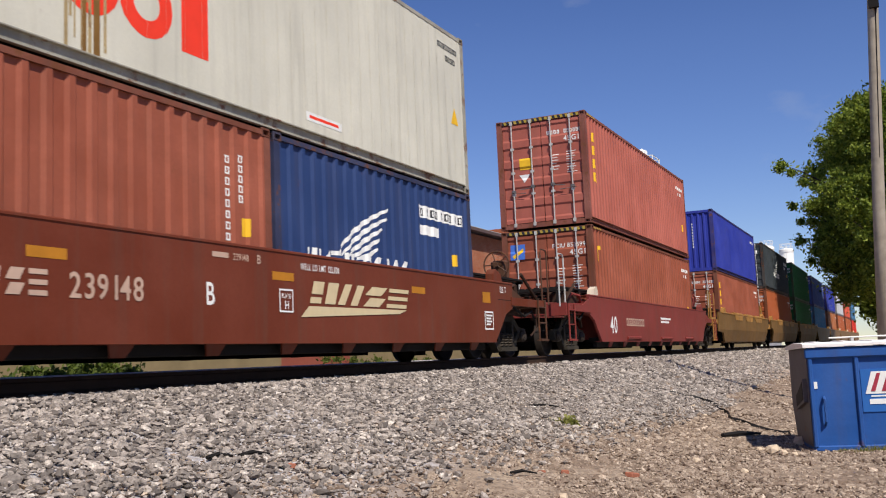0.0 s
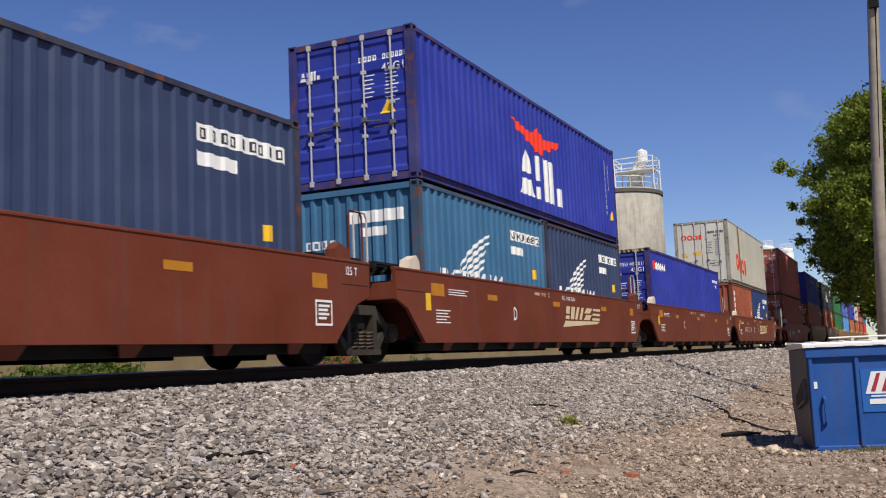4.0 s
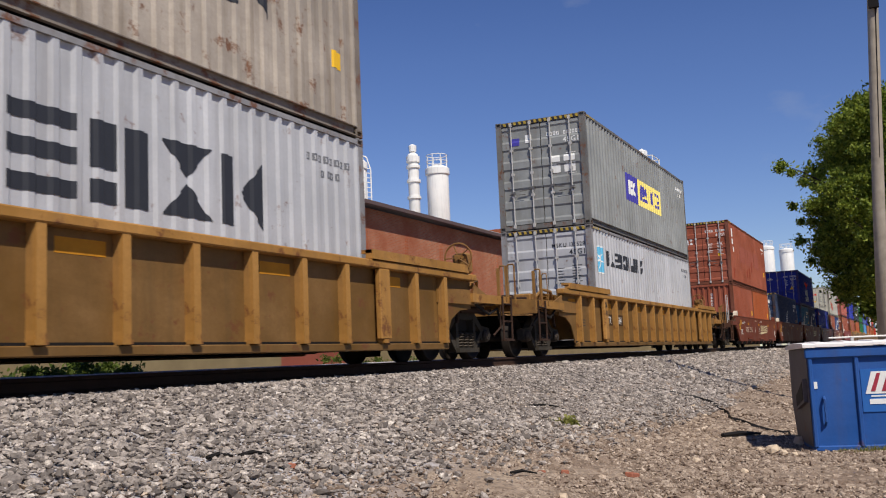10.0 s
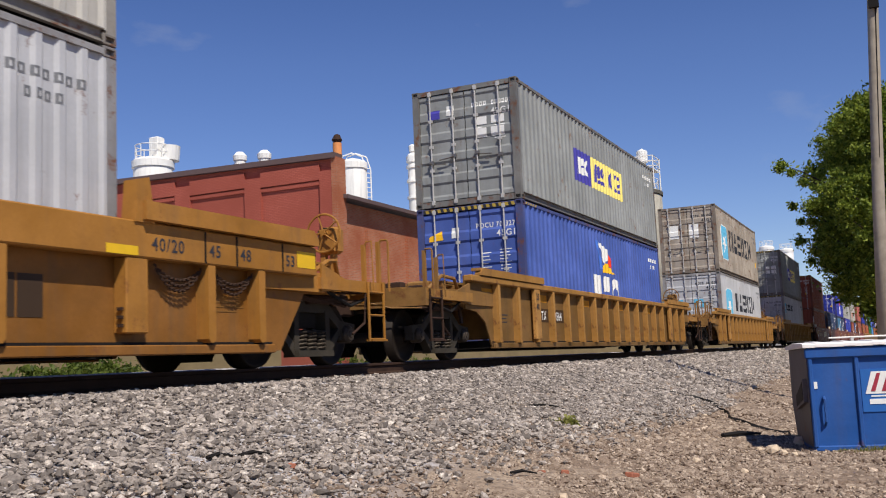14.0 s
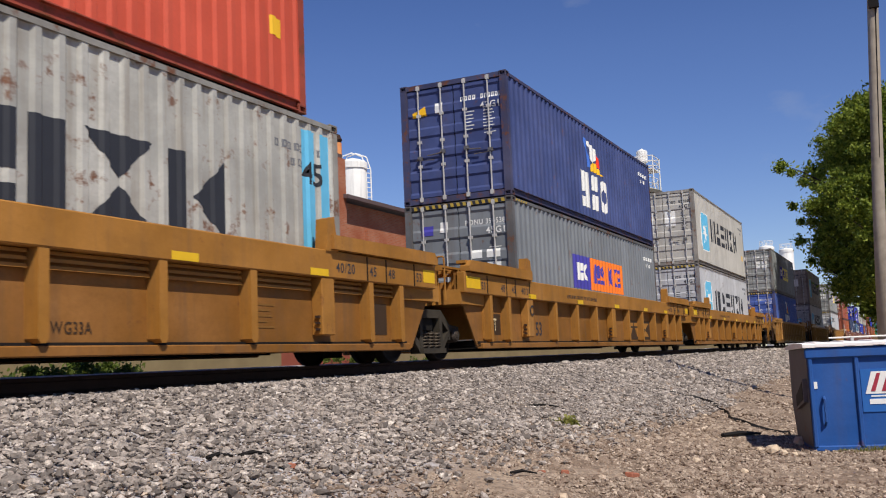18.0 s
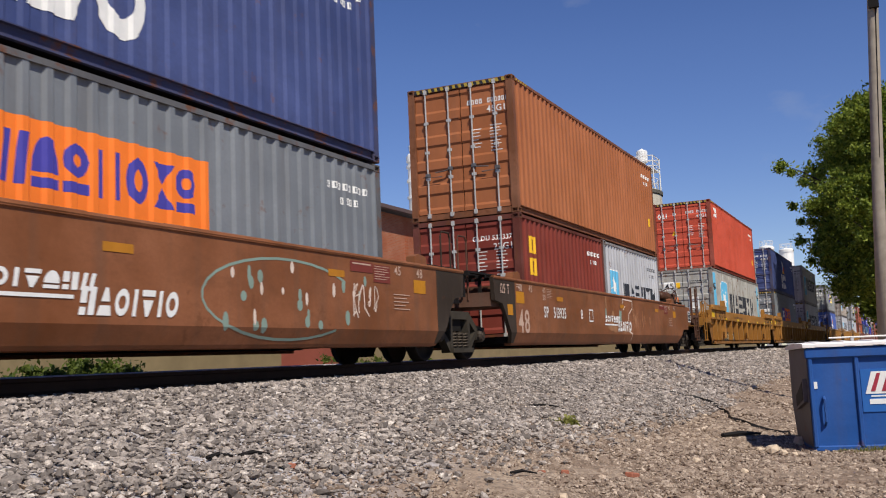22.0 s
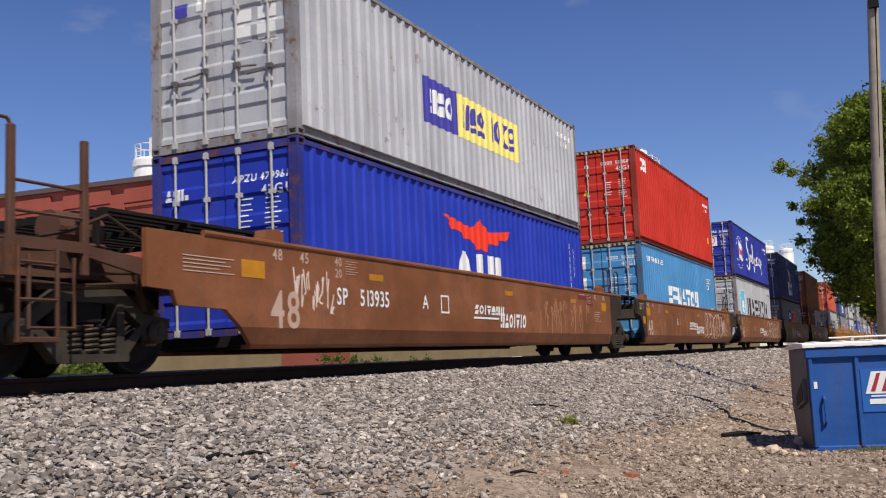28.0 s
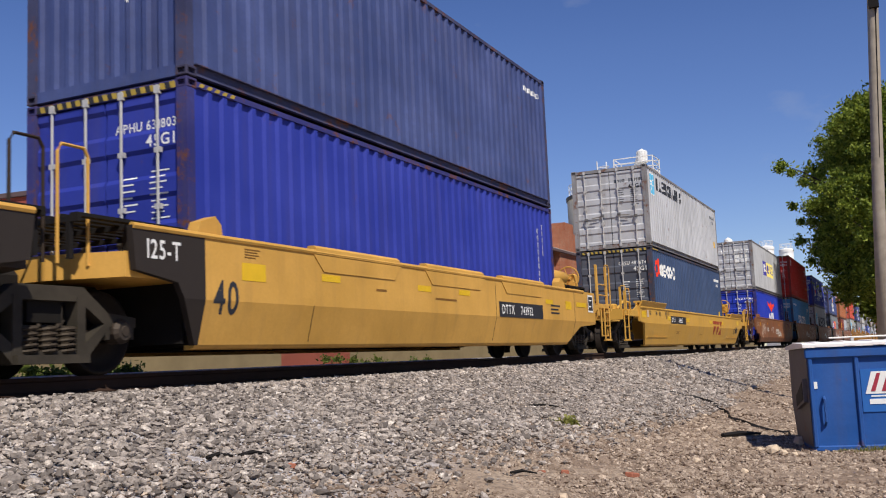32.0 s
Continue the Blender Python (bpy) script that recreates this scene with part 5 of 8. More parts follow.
        if kind == "free":
            truck(car, d * (reach - 1.95))
            dk = M()
            a, b = sorted((d * (hi - 0.1), d * (reach - 0.62)))
            if open_end:
                a, b = sorted((d * (reach - 1.55), d * (reach - 0.62)))
                for i in range(12):
                    part("platform_slat", box(M(), a, -0.04, 1.18, b, 0.04, 1.205), deck, car, at=(0, -1.40 + i * 0.2545, 0))
                part("platform_beam", box(M(), a, -1.46, 1.10, b, -1.42, 1.2), deck, car)
            else:
                slat = mesh_of("platform_slat", box(M(), a, -0.05, 1.07, b, 0.05, 1.10), deck)
                for i in range(15):
                    part("platform_slat", slat, None, car, at=(0, -1.35 + i * 0.19, 0))
                for x in (a + 0.05, (a + b) / 2, b - 0.12):
                    part("cross_bearer", box(M(), x, -1.40, 0.98, x + 0.07, 1.40, 1.068), deck, car)
                part("platform_beam", box(M(), a, -1.46, 0.97, b, -1.402, 1.122), p, car)
                part("platform_beam", box(M(), a, 1.402, 0.97, b, 1.46, 1.122), p, car)
            a, b = sorted((d * (reach - 0.70), d * (reach - 0.60)))
            box(dk, a, -1.46, 0.86, b, 1.46, 1.14)
            part("end_platform", dk, deck, car)
            for sg in (-1, 1):
                ld = M()
                x = d * (reach - 0.72)
                for xx in (x, x - d * 0.42):
                    tube(ld, [(xx, sg * 1.48, 0.30), (xx, sg * 1.48, 1.12)], 0.02, 6)
                for z in (0.33, 0.66, 0.98):
                    tube(ld, [(x, sg * 1.48, z), (x - d * 0.42, sg * 1.48, z)], 0.017, 6)
                box(ld, min(x, x - d * 0.42), sg * 1.48 - 0.05, 0.30, max(x, x - d * 0.42), sg * 1.48 + 0.05, 0.33)
                part("ladder", ld, RUSTY if spec == "ribbed" else deck, car)
            cp = M()
            a, b = sorted((d * (reach - 0.75), d * (reach - 0.12)))
            cbox(cp, a, -0.1, 0.76, b, 0.1, 0.98, 0.03)
            cbox(cp, min(d * (reach - 0.25), d * (reach + 0.04)), -0.2, 0.72, max(d * (reach - 0.25), d * (reach + 0.04)), 0.16, 1.02, 0.05)
            part("coupler", cp, RUSTY, car)
            hs = M()
            tube(hs, [(d * (reach - 0.6), 0.35, 0.8), (d * (reach - 0.4), 0.34, 0.5), (d * (reach - 0.1), 0.2, 0.3), (d * (reach + 0.05), 0.05, 0.42)], 0.028, 8)
            part("air_hose", hs, BLACK, car)
            cl = M()
            tube(cl, [(d * (reach - 0.58), -1.4, 0.82), (d * (reach - 0.5), -0.9, 0.84), (d * (reach - 0.3), -0.3, 1.02), (d * (reach - 0.1), 0, 1.04)], 0.014, 6)
            part("uncoupling_lever", cl, deck, car)
            end_gear(car, d, reach, hi, deck, open_end)
            if d > 0:
                hb = M()
                xb = d * (reach - (0.68 if spec == "gold" else 0.88))
                ring(hb, (xb - 0.09, -0.55, 1.92), 0.28, 0.017, "x", 24)
                for k in range(5):
                    a = k * 1.2566
                    tube(hb, [(xb - 0.09, -0.55, 1.92), (xb - 0.09, -0.55 + 0.28 * math.cos(a), 1.92 + 0.28 * math.sin(a))], 0.012, 5)
                tube(hb, [(xb, -0.55, 1.92), (xb - 0.12, -0.55, 1.92)], 0.04, 8)
                part("brake_wheel", hb, deck, car)
                hx = M()
                cbox(hx, xb - 0.02, -0.72, 1.62, xb + 0.22, -0.38, 2.02, 0.04)
                box(hx, xb + 0.02, -0.66, 1.1, xb + 0.1, -0.58, 1.65)
                box(hx, xb + 0.02, -0.50, 1.1, xb + 0.1, -0.42, 1.65)
                part("brake_housing", hx, deck, car)
                vl = M()
                tube(vl, [(d * (hi - 0.2), 0.1, 1.42), (d * (hi + 0.7), 0.1, 1.42)], 0.2, 12)
                part("air_reservoir", vl, deck, car)
        else:
            if d < 0:
                truck(car, d * s["reach"])
            jt = M()
            a, b = sorted((d * (hi - 0.3), d * (reach + (0.12 if d < 0 else -0.14))))
            cbox(jt, a, -0.26, 0.70, b, 0.26, 1.06, 0.05)
            part("articulated_joint", jt, DARK, car)
    if spec == "gold" and front == "free":
        for x, e in ((6.4, 7.12), (7.3, 8.02)):
            m = M()
            for k in range(3):
                pts = [(x + (e - x) * i / 44, -1.40 - 0.016 * (i % 2), 1.08 - (0.14 + 0.055 * k) * math.sin(math.pi * i / 44) ** 0.8 - 0.014 * (i // 2 % 2)) for i in range(45)]
                tube(m, pts, 0.013, 4)
            part("lashing_chain", m, RUSTY, car, "rusty chain hanging in loops")
    # paint marks on the near side
    flat = [-20.0, 20.0]
    todo = []
    for i, (nm, polys, material) in enumerate(marks):
        todo += [(i, nm, q, material) for q in pieces(nm.replace("chord_", ""), polys)]
    for i, nm, polys, material in todo:
        y = -W2 - 0.002 if s["style"] != "ribs" else -W2 + s.get("recess", 0.09) - 0.002
        if nm.startswith("chord_"):
            nm, y = nm[6:], -W2 - 0.003 if s["style"] == "ribs" else -W2 - 0.004
        if nm == "test_mark":
            y -= 0.005
        if nm == "end_plate":
            # a plate bent round the end of the sill
            m = M()
            for lo_z, hi_z in ((zb - 0.01, crease), (crease, 9.0)) if tuck else ((zb - 0.01, 9.0),):
                c = cut([(u - CAR_MID, v) for u, v in polys[0]], lo_z, hi_z, 1)
                if len(c) > 2:
                    skin(m, c, lambda z: out_at(z) + 0.004, 0.075, -1)
            part(nm, m, material, car)
            continue
        fold = [-9.0, zb, crease, 9.0] if tuck else [-9.0, 9.0]
        m = decal(polys, fold, lambda a, b: (0.0, 0.0), lambda u, v, dep: (u - CAR_MID, y + W2 - out_at(v) - 0.0004 * i, v), 0.0, 1)
        part(nm, m, material, car)
    return car


for _nm, _rgb, _w in (("car_brown", C(104, 46, 26), (0.45, 0.15)), ("car_maroon", C(122, 50, 44), (0.4, 0.15)), ("car_dull_yellow", C(162, 116, 54), (0.95, 0.8)), ("car_gold", C(156, 106, 40), (0.8, 0.4)), ("car_dirty_brown", C(84, 54, 38), (0.9, 0.6)), ("car_dirty_yellow", C(136, 98, 48), (0.95, 0.8)), ("car_rust_brown", C(128, 76, 42), (1.0, 0.5)), ("car_new_yellow", C(196, 150, 66), (0.3, 0.08)), ("car_yellow", C(198, 150, 70), (0.5, 0.15)), ("car_grey_black", C(54, 43, 33), (0.6, 0.3))):
    paint(_nm, _rgb, *_w, streak=0.22 if _nm in ("car_new_yellow", "car_yellow") else 0.55)
# darker copies for the recessed panels, with dirt and overhang shade in the colour
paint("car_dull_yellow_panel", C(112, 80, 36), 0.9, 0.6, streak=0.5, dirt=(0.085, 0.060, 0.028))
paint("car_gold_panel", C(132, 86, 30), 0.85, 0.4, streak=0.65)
FAINT = plain("faint_white_scrawl", C(178, 150, 132), 0.7, 0, 0.3, 3.0)
PALE_Y = plain("dull_yellow_patch", C(178, 120, 32), 0.7, 0, 0.3)
RED_BROWN = plain("red_brown_marking", C(150, 62, 40), 0.6)


OCHRE = plain("dirty_ochre_reflector", C(170, 112, 34), 0.6, 0, 0.25)


def reflectors(xs, z=0.98, w=0.42, h=0.13, material=YELLOW):
    return ("reflector", [rect(x, z, x + w, z + h) for x in xs], material)


def scrawl(x0, x1, z0, z1, n, seed, w=0.016):
    """Sprayed lines: loose loops through random points, cell by cell."""
    r = random.Random(seed)
    out, cell = [], (x1 - x0) / n
    for k in range(n):
        cx = x0 + (k + 0.5) * cell
        p = [(cx + r.uniform(-0.75, 0.75) * cell, r.uniform(z0, z1)) for _ in range(r.randint(5, 8))]
        pts = []
        for i in range(1, len(p) - 2):
            for q in range(6):
                t = q / 6
                c = ((-t + 2 * t * t - t ** 3) / 2, (2 - 5 * t * t + 3 * t ** 3) / 2, (t + 4 * t * t - 3 * t ** 3) / 2, (t ** 3 - t * t) / 2)
                pts.append(tuple(sum(c[m] * p[i - 1 + m][a] for m in range(4)) for a in (0, 1)))
        ww = w * r.uniform(0.6, 1.3)
        for (ax, az), (bx, bz) in zip(pts, pts[1:]):
            d = math.hypot(bx - ax, bz - az) or 1
            nx, nz = -(bz - az) / d * ww, (bx - ax) / d * ww
            q = [(ax + nx, az + nz), (bx + nx, bz + nz), (bx - nx, bz - nz), (ax - nx, az - nz)]
            out.append([(px, min(max(pz, z0), z1)) for px, pz in q])
    return out


def m_brown(letter, number=None, name=True):
    out = [("test_mark", words("125 T", 12.85, 1.19, 0.11, 0.8), WHITE), ("panel_seam", [rect(-1.3, 1.055, -0.3, 1.065), rect(12.75, 1.055, 13.45, 1.065)], DARK), ("reflector", [rect(-0.14, 1.02, 0.34, 1.22), rect(12.05, 0.98, 12.4, 1.17)], OCHRE), reflectors((2.15, 5.72, 9.32), 1.03, 0.45, 0.1, OCHRE),
           ("unit_letter", words(letter, 4.5 if number else 3.38, 0.70, 0.24, 0.8), WHITE), ("small_print", bars(0.5, 1.03, 1.3, 1.15, 3, 0.38) + bars(0.0, 0.56, 0.55, 0.80, 5, 0.36), WHITE), ("load_limit_print", words("WELL LD LMT 125,000", 6.32, 1.19, 0.08, 0.72), WHITE), ("small_number", bars(4.62, 1.215, 4.9, 1.28, 1, 0.9) + words("239148", 4.98, 1.21, 0.075, 0.85) + words(letter, 5.42, 1.20, 0.1), FAINT),
           ("consolidated_stencil", [rect(-0.35, 0.78, -0.17, 1.05)], TAG_Y), ("framed_print", [rect(12.1, 0.5, 12.5, 0.53), rect(12.1, 0.8, 12.5, 0.83), rect(12.1, 0.5, 12.13, 0.83), rect(12.47, 0.5, 12.5, 0.83)] + bars(12.17, 0.56, 12.44, 0.77, 4), WHITE)]
    if number:
        out += [("reporting_mark", emblem("fnzb", 1.45, 0.70, 2.38, 0.93, 0.2), FAINT), ("car_number", words(number, 2.62, 0.70, 0.23, 0.92), FAINT), ("plate_print", words("PLATE", 5.90, 0.82, 0.055, 0.75) + words("H", 5.96, 0.69, 0.1, 0.9), WHITE), ("plate_mark", [rect(5.85, 0.65, 6.14, 0.67), rect(5.85, 0.91, 6.14, 0.93), rect(5.85, 0.65, 5.87, 0.93), rect(6.12, 0.65, 6.14, 0.93)], WHITE)]
    if name:
        out += [("trade_name", emblem("fnzb", 6.5, 0.78, 9.1, 1.06, 0.1, 0.4), CREAM), ("swoosh", [[(6.3, 0.60), (6.48, 0.74), (9.12, 0.76), (8.9, 0.70)]], CREAM)]
    return out


def m_ribbed(number):
    return [("chord_length_mark", words("20", -0.13, 1.12, 0.13, 0.8) + words("40", -0.13, 0.92, 0.13, 0.8), GREY_BLACK), ("small_print", bars(-1.75, 0.6, -1.4, 0.8, 3, 0.3), GREY_BLACK), ("old_patch", [rect(0.10, 0.69, 0.95, 0.97), rect(1.12, 0.69, 1.95, 0.97)], plain("painted_out_patch", C(66, 48, 30), 0.8, 0, 0.3)), ("reflector", [rect(x, 1.10, x + 0.62, 1.25) for x in (-2.6, 0.25, 3.3, 6.35, 9.4, 12.3)], PALE_Y), ("reporting_mark", words("DTTX", 0.2, 0.74, 0.18, 0.8), WHITE), ("car_number", words(number, 1.22, 0.74, 0.18, 0.82), WHITE)]


def m_gold(letter, number=None):
    out = [("chord_length_mark", words("53", -2.46, 1.2, 0.13) + words("48", -1.54, 1.2, 0.13) + words("45", -1.0, 1.2, 0.13) + words("40/20", -0.5, 1.2, 0.13) + words("40/20", 12.36, 1.2, 0.13) + words("45", 13.24, 1.2, 0.13) + words("48", 13.78, 1.2, 0.13) + words("53", 14.66, 1.2, 0.13), GREY_BLACK), ("chord_reflector", [rect(-3.1, 1.2, -2.5, 1.4), rect(14.9, 1.2, 15.3, 1.4)], YELLOW), ("chord_reflector", [rect(x, 1.13, x + 0.42, 1.22) for x in (-0.1, 3.05, 6.15, 9.2, 11.75)], YELLOW), ("chord_load_print", words("52,900 LBS MAX GROSS WT FOR 20 FT CONTAINER", 2.3, 1.235, 0.075, 0.80), GREY_BLACK), ("chord_unit_letter", words(letter, -0.07, 0.80, 0.2), GREY_BLACK), ("well_length", words("53", 6.33 if number else 0.68, 0.42, 0.27), GREY_BLACK), ("small_print", bars(-1.9, 0.55, -1.3, 0.75, 4, 0.3), plain("dull_print", C(120, 84, 40), 0.7))]
    if letter == "B":
        out += [("number_panel", [rect(10.62, 0.52, 10.88, 0.9), rect(10.9, 0.52, 11.18, 0.9)], plain("dark_panel", C(60, 46, 34), 0.6)), ("small_print", bars(13.5, 0.6, 14.1, 0.8, 4, 0.3), plain("dull_print", C(120, 84, 40), 0.7))]
    if number:
        out += [("number_panel", [rect(0.42, 0.27, 1.68, 0.66), rect(1.86, 0.27, 3.12, 0.66)], plain("dark_panel", C(60, 46, 34), 0.6)), ("reporting_mark", words("DTTX", 0.58, 0.36, 0.22, 1.05), CREAM), ("stencil_code", words("RWG33A", 7.72, 0.38, 0.11, 0.85), plain("dark_panel", C(60, 46, 34), 0.6)), ("small_print", bars(10.74, 0.42, 11.2, 0.75, 5, 0.3), plain("dull_print", C(120, 84, 40), 0.7)), ("number_panel", [rect(13.5, 0.40, 14.0, 0.84)], plain("dark_panel", C(60, 46, 34), 0.6)), ("car_number", words(number, 1.92, 0.36, 0.22, 0.8), WHITE)]
    else:
        out += [("number_panel", [rect(-1.95, 0.42, -1.22, 0.80)], plain("dark_panel", C(60, 46, 34), 0.6)), ("test_mark", words("125T", -1.92, 0.50, 0.22, 0.75), CREAM), ("trade_name_panel", [rect(7.68, 0.34, 9.02, 0.86), rect(9.18, 0.34, 10.45, 0.86)], plain("dark_panel", C(60, 46, 34), 0.6)), ("trade_name", emblem("hhx", 7.75, 0.42, 10.35, 0.80, 0.1), PAINTS["car_gold"])]
    return out


SPRAY = plain("white_spray", C(206, 188, 172), 0.75, 0, 0.35, 2.0)
SMEAR = plain("faded_spray", C(164, 116, 84), 0.8, 0, 0.3, 1.5)
TEAL_SPRAY = plain("teal_spray", C(124, 142, 130), 0.75, 0, 0.3, 2.0)


def line(pts, w):
    """A sprayed line through points."""
    out = []
    for (ax, az), (bx, bz) in zip(pts, pts[1:]):
        d = math.hypot(bx - ax, bz - az) or 1
        nx, nz = -(bz - az) / d * w, (bx - ax) / d * w
        out.append([(ax + nx, az + nz), (bx + nx, bz + nz), (bx - nx, bz - nz), (ax - nx, az - nz)])
    return out


def bubbles(x0, x1, z0, z1, n, seed, w=0.016):
    """Outlines of fat sprayed letters that lean on one another."""
    r, out = random.Random(seed), []
    cell = (x1 - x0) / n
    for k in range(n):
        cx, cz = x0 + (k + 0.5) * cell, (z0 + z1) / 2
        ph, sq, k1, tilt, up = r.uniform(0, 6), r.uniform(0.10, 0.24), r.uniform(0.44, 0.62), r.uniform(-0.12, 0.2), r.uniform(-0.05, 0.05)
        loop = []
        for i in range(29):
            a = 2 * math.pi * i / 28
            c, q = math.cos(a), 1 + sq * math.sin(3 * a + ph) * 0.7 + sq * math.sin(5 * a - ph) * 0.5
            u, v = math.copysign(abs(c) ** 0.6, c) * q, math.copysign(abs(math.sin(a)) ** 0.7, math.sin(a)) * q
            loop.append((cx + cell * k1 * u + tilt * v, min(max(cz + up + (z1 - z0) * 0.46 * v, z0), z1)))
        out += line(loop, w * r.uniform(0.8, 1.15))
        h = r.uniform(0.08, 0.2)
        out += line([(cx + tilt * 0.4, cz + up + h), (cx + cell * 0.08, cz + up), (cx - tilt * 0.3, cz + up - h)], w * 0.8)
    return out


def smears(x0, x1, z0, z1, n, seed):
    """Thin wavering runs and hooks of old paint."""
    r, out = random.Random(seed), []
    for i in range(3 * n):
        x, a, b = r.uniform(x0, x1), r.uniform(z0, (z0 + z1) / 2), r.uniform((z0 + z1) / 2, z1)
        bend, hook = r.uniform(-0.12, 0.12), r.uniform(0.05, 0.2) * r.choice((-1, 1))
        pts = [(x + bend * math.sin(math.pi * k / 7) + 0.012 * r.uniform(-1, 1), b + (a - b) * k / 7) for k in range(8)]
        if i % 2:
            pts = [(x + hook * math.sin(math.pi * k / 5), b + 0.10 * math.cos(math.pi * k / 5) - 0.1) for k in range(5)] + pts
        out += line([(px, min(max(pz, z0), z1)) for px, pz in pts], r.uniform(0.006, 0.020))
    return out


def graffiti(letter, seed):
    """What is sprayed on the side of each unit."""
    r = random.Random(seed)
    if letter == "B":
        path = [(6.6, 1.1), (6.58, 1.38), (7.55, 1.36), (7.52, 1.16), (7.17, 1.02), (7.08, 0.9), (7.1, 0.54), (7.43, 0.48), (7.43, 0.3)]
        blur = [q for x, z, rx, rz in ((5.4, 0.66, 0.3, 0.12), (5.75, 0.6, 0.2, 0.1), (5.6, 0.95, 0.12, 0.1), (6.7, 0.6, 0.2, 0.13), (5.0, 1.2, 0.05, 0.2), (6.72, 0.35, 0.04, 0.08)) for q in disc(x, z, rx, rz, 0, 11)]
        teal = [[(6.12, 0.82), (6.36, 0.78), (6.42, 1.06), (6.2, 1.08)], [(4.9, 0.9), (5.0, 0.88), (5.02, 1.1), (4.92, 1.08)]]
        return [("faded_smear", blur, plain("thin_old_spray", C(144, 104, 74), 0.85, 0, 0.35, 3.0)), ("sprayed_dab", teal, TEAL_SPRAY), ("faded_smear", smears(7.6, 9.9, 0.6, 1.15, 5, seed), SMEAR), ("sprayed_outline", line(path, 0.017) + line([(6.6, 1.1), (6.66, 1.14), (6.8, 1.2)], 0.017), SPRAY)]
    if letter == "C":
        arc = [(9.3 + 1.6 * math.cos(a), 0.80 + 0.48 * math.sin(a)) for a in [0.6 + i * 0.22 for i in range(23)]]
        dabs = [q for _ in range(16) for q in disc(8.0 + 3.4 * r.random(), 0.45 + 0.75 * r.random(), 0.03 + 0.03 * r.random(), 0.05 + 0.06 * r.random(), 0, 9)]
        pale = [q for _ in range(7) for q in disc(8.0 + 3.4 * r.random(), 0.45 + 0.75 * r.random(), 0.02 + 0.02 * r.random(), 0.04 + 0.06 * r.random(), 0, 9)]
        return [("sprayed_scrawl", scrawl(2.2, 4.5, 0.38, 1.22, 11, seed, 0.017), SPRAY), ("sprayed_outline", line(arc, 0.016), TEAL_SPRAY), ("sprayed_dab", dabs, TEAL_SPRAY), ("sprayed_dab", pale, SPRAY), ("sprayed_scrawl", scrawl(10.7, 11.5, 0.6, 1.1, 6, seed + 3, 0.010), SPRAY)]
    if letter == "D":
        return [("sprayed_outline", bubbles(8.6, 12.2, 0.42, 1.26, 7, seed), SPRAY), ("sprayed_outline", line([(7.4, 0.5), (7.9, 0.62), (7.5, 0.85), (7.8, 1.15), (8.3, 1.3), (8.7, 1.2), (8.6, 0.85), (8.35, 0.75), (8.4, 0.35)], 0.022), SPRAY), ("faded_smear", smears(-0.5, 4.6, 0.4, 1.2, 4, seed), SMEAR)]
    if letter == "E":
        return [("sprayed_outline", bubbles(7.6, 11.3, 0.38, 1.3, 6, seed, 0.019), SPRAY), ("faded_smear", smears(0.5, 4.6, 0.4, 1.2, 5, seed), SMEAR), ("sprayed_scrawl", scrawl(11.2, 12.4, 0.45, 1.15, 8, seed, 0.014), SPRAY)]
    return [("sprayed_tag", scrawl(-0.6, 0.3, 0.62, 1.2, 14, seed, 0.013), SPRAY), ("faded_smear", smears(7.6, 11.5, 0.4, 1.2, 8, seed), SMEAR)]


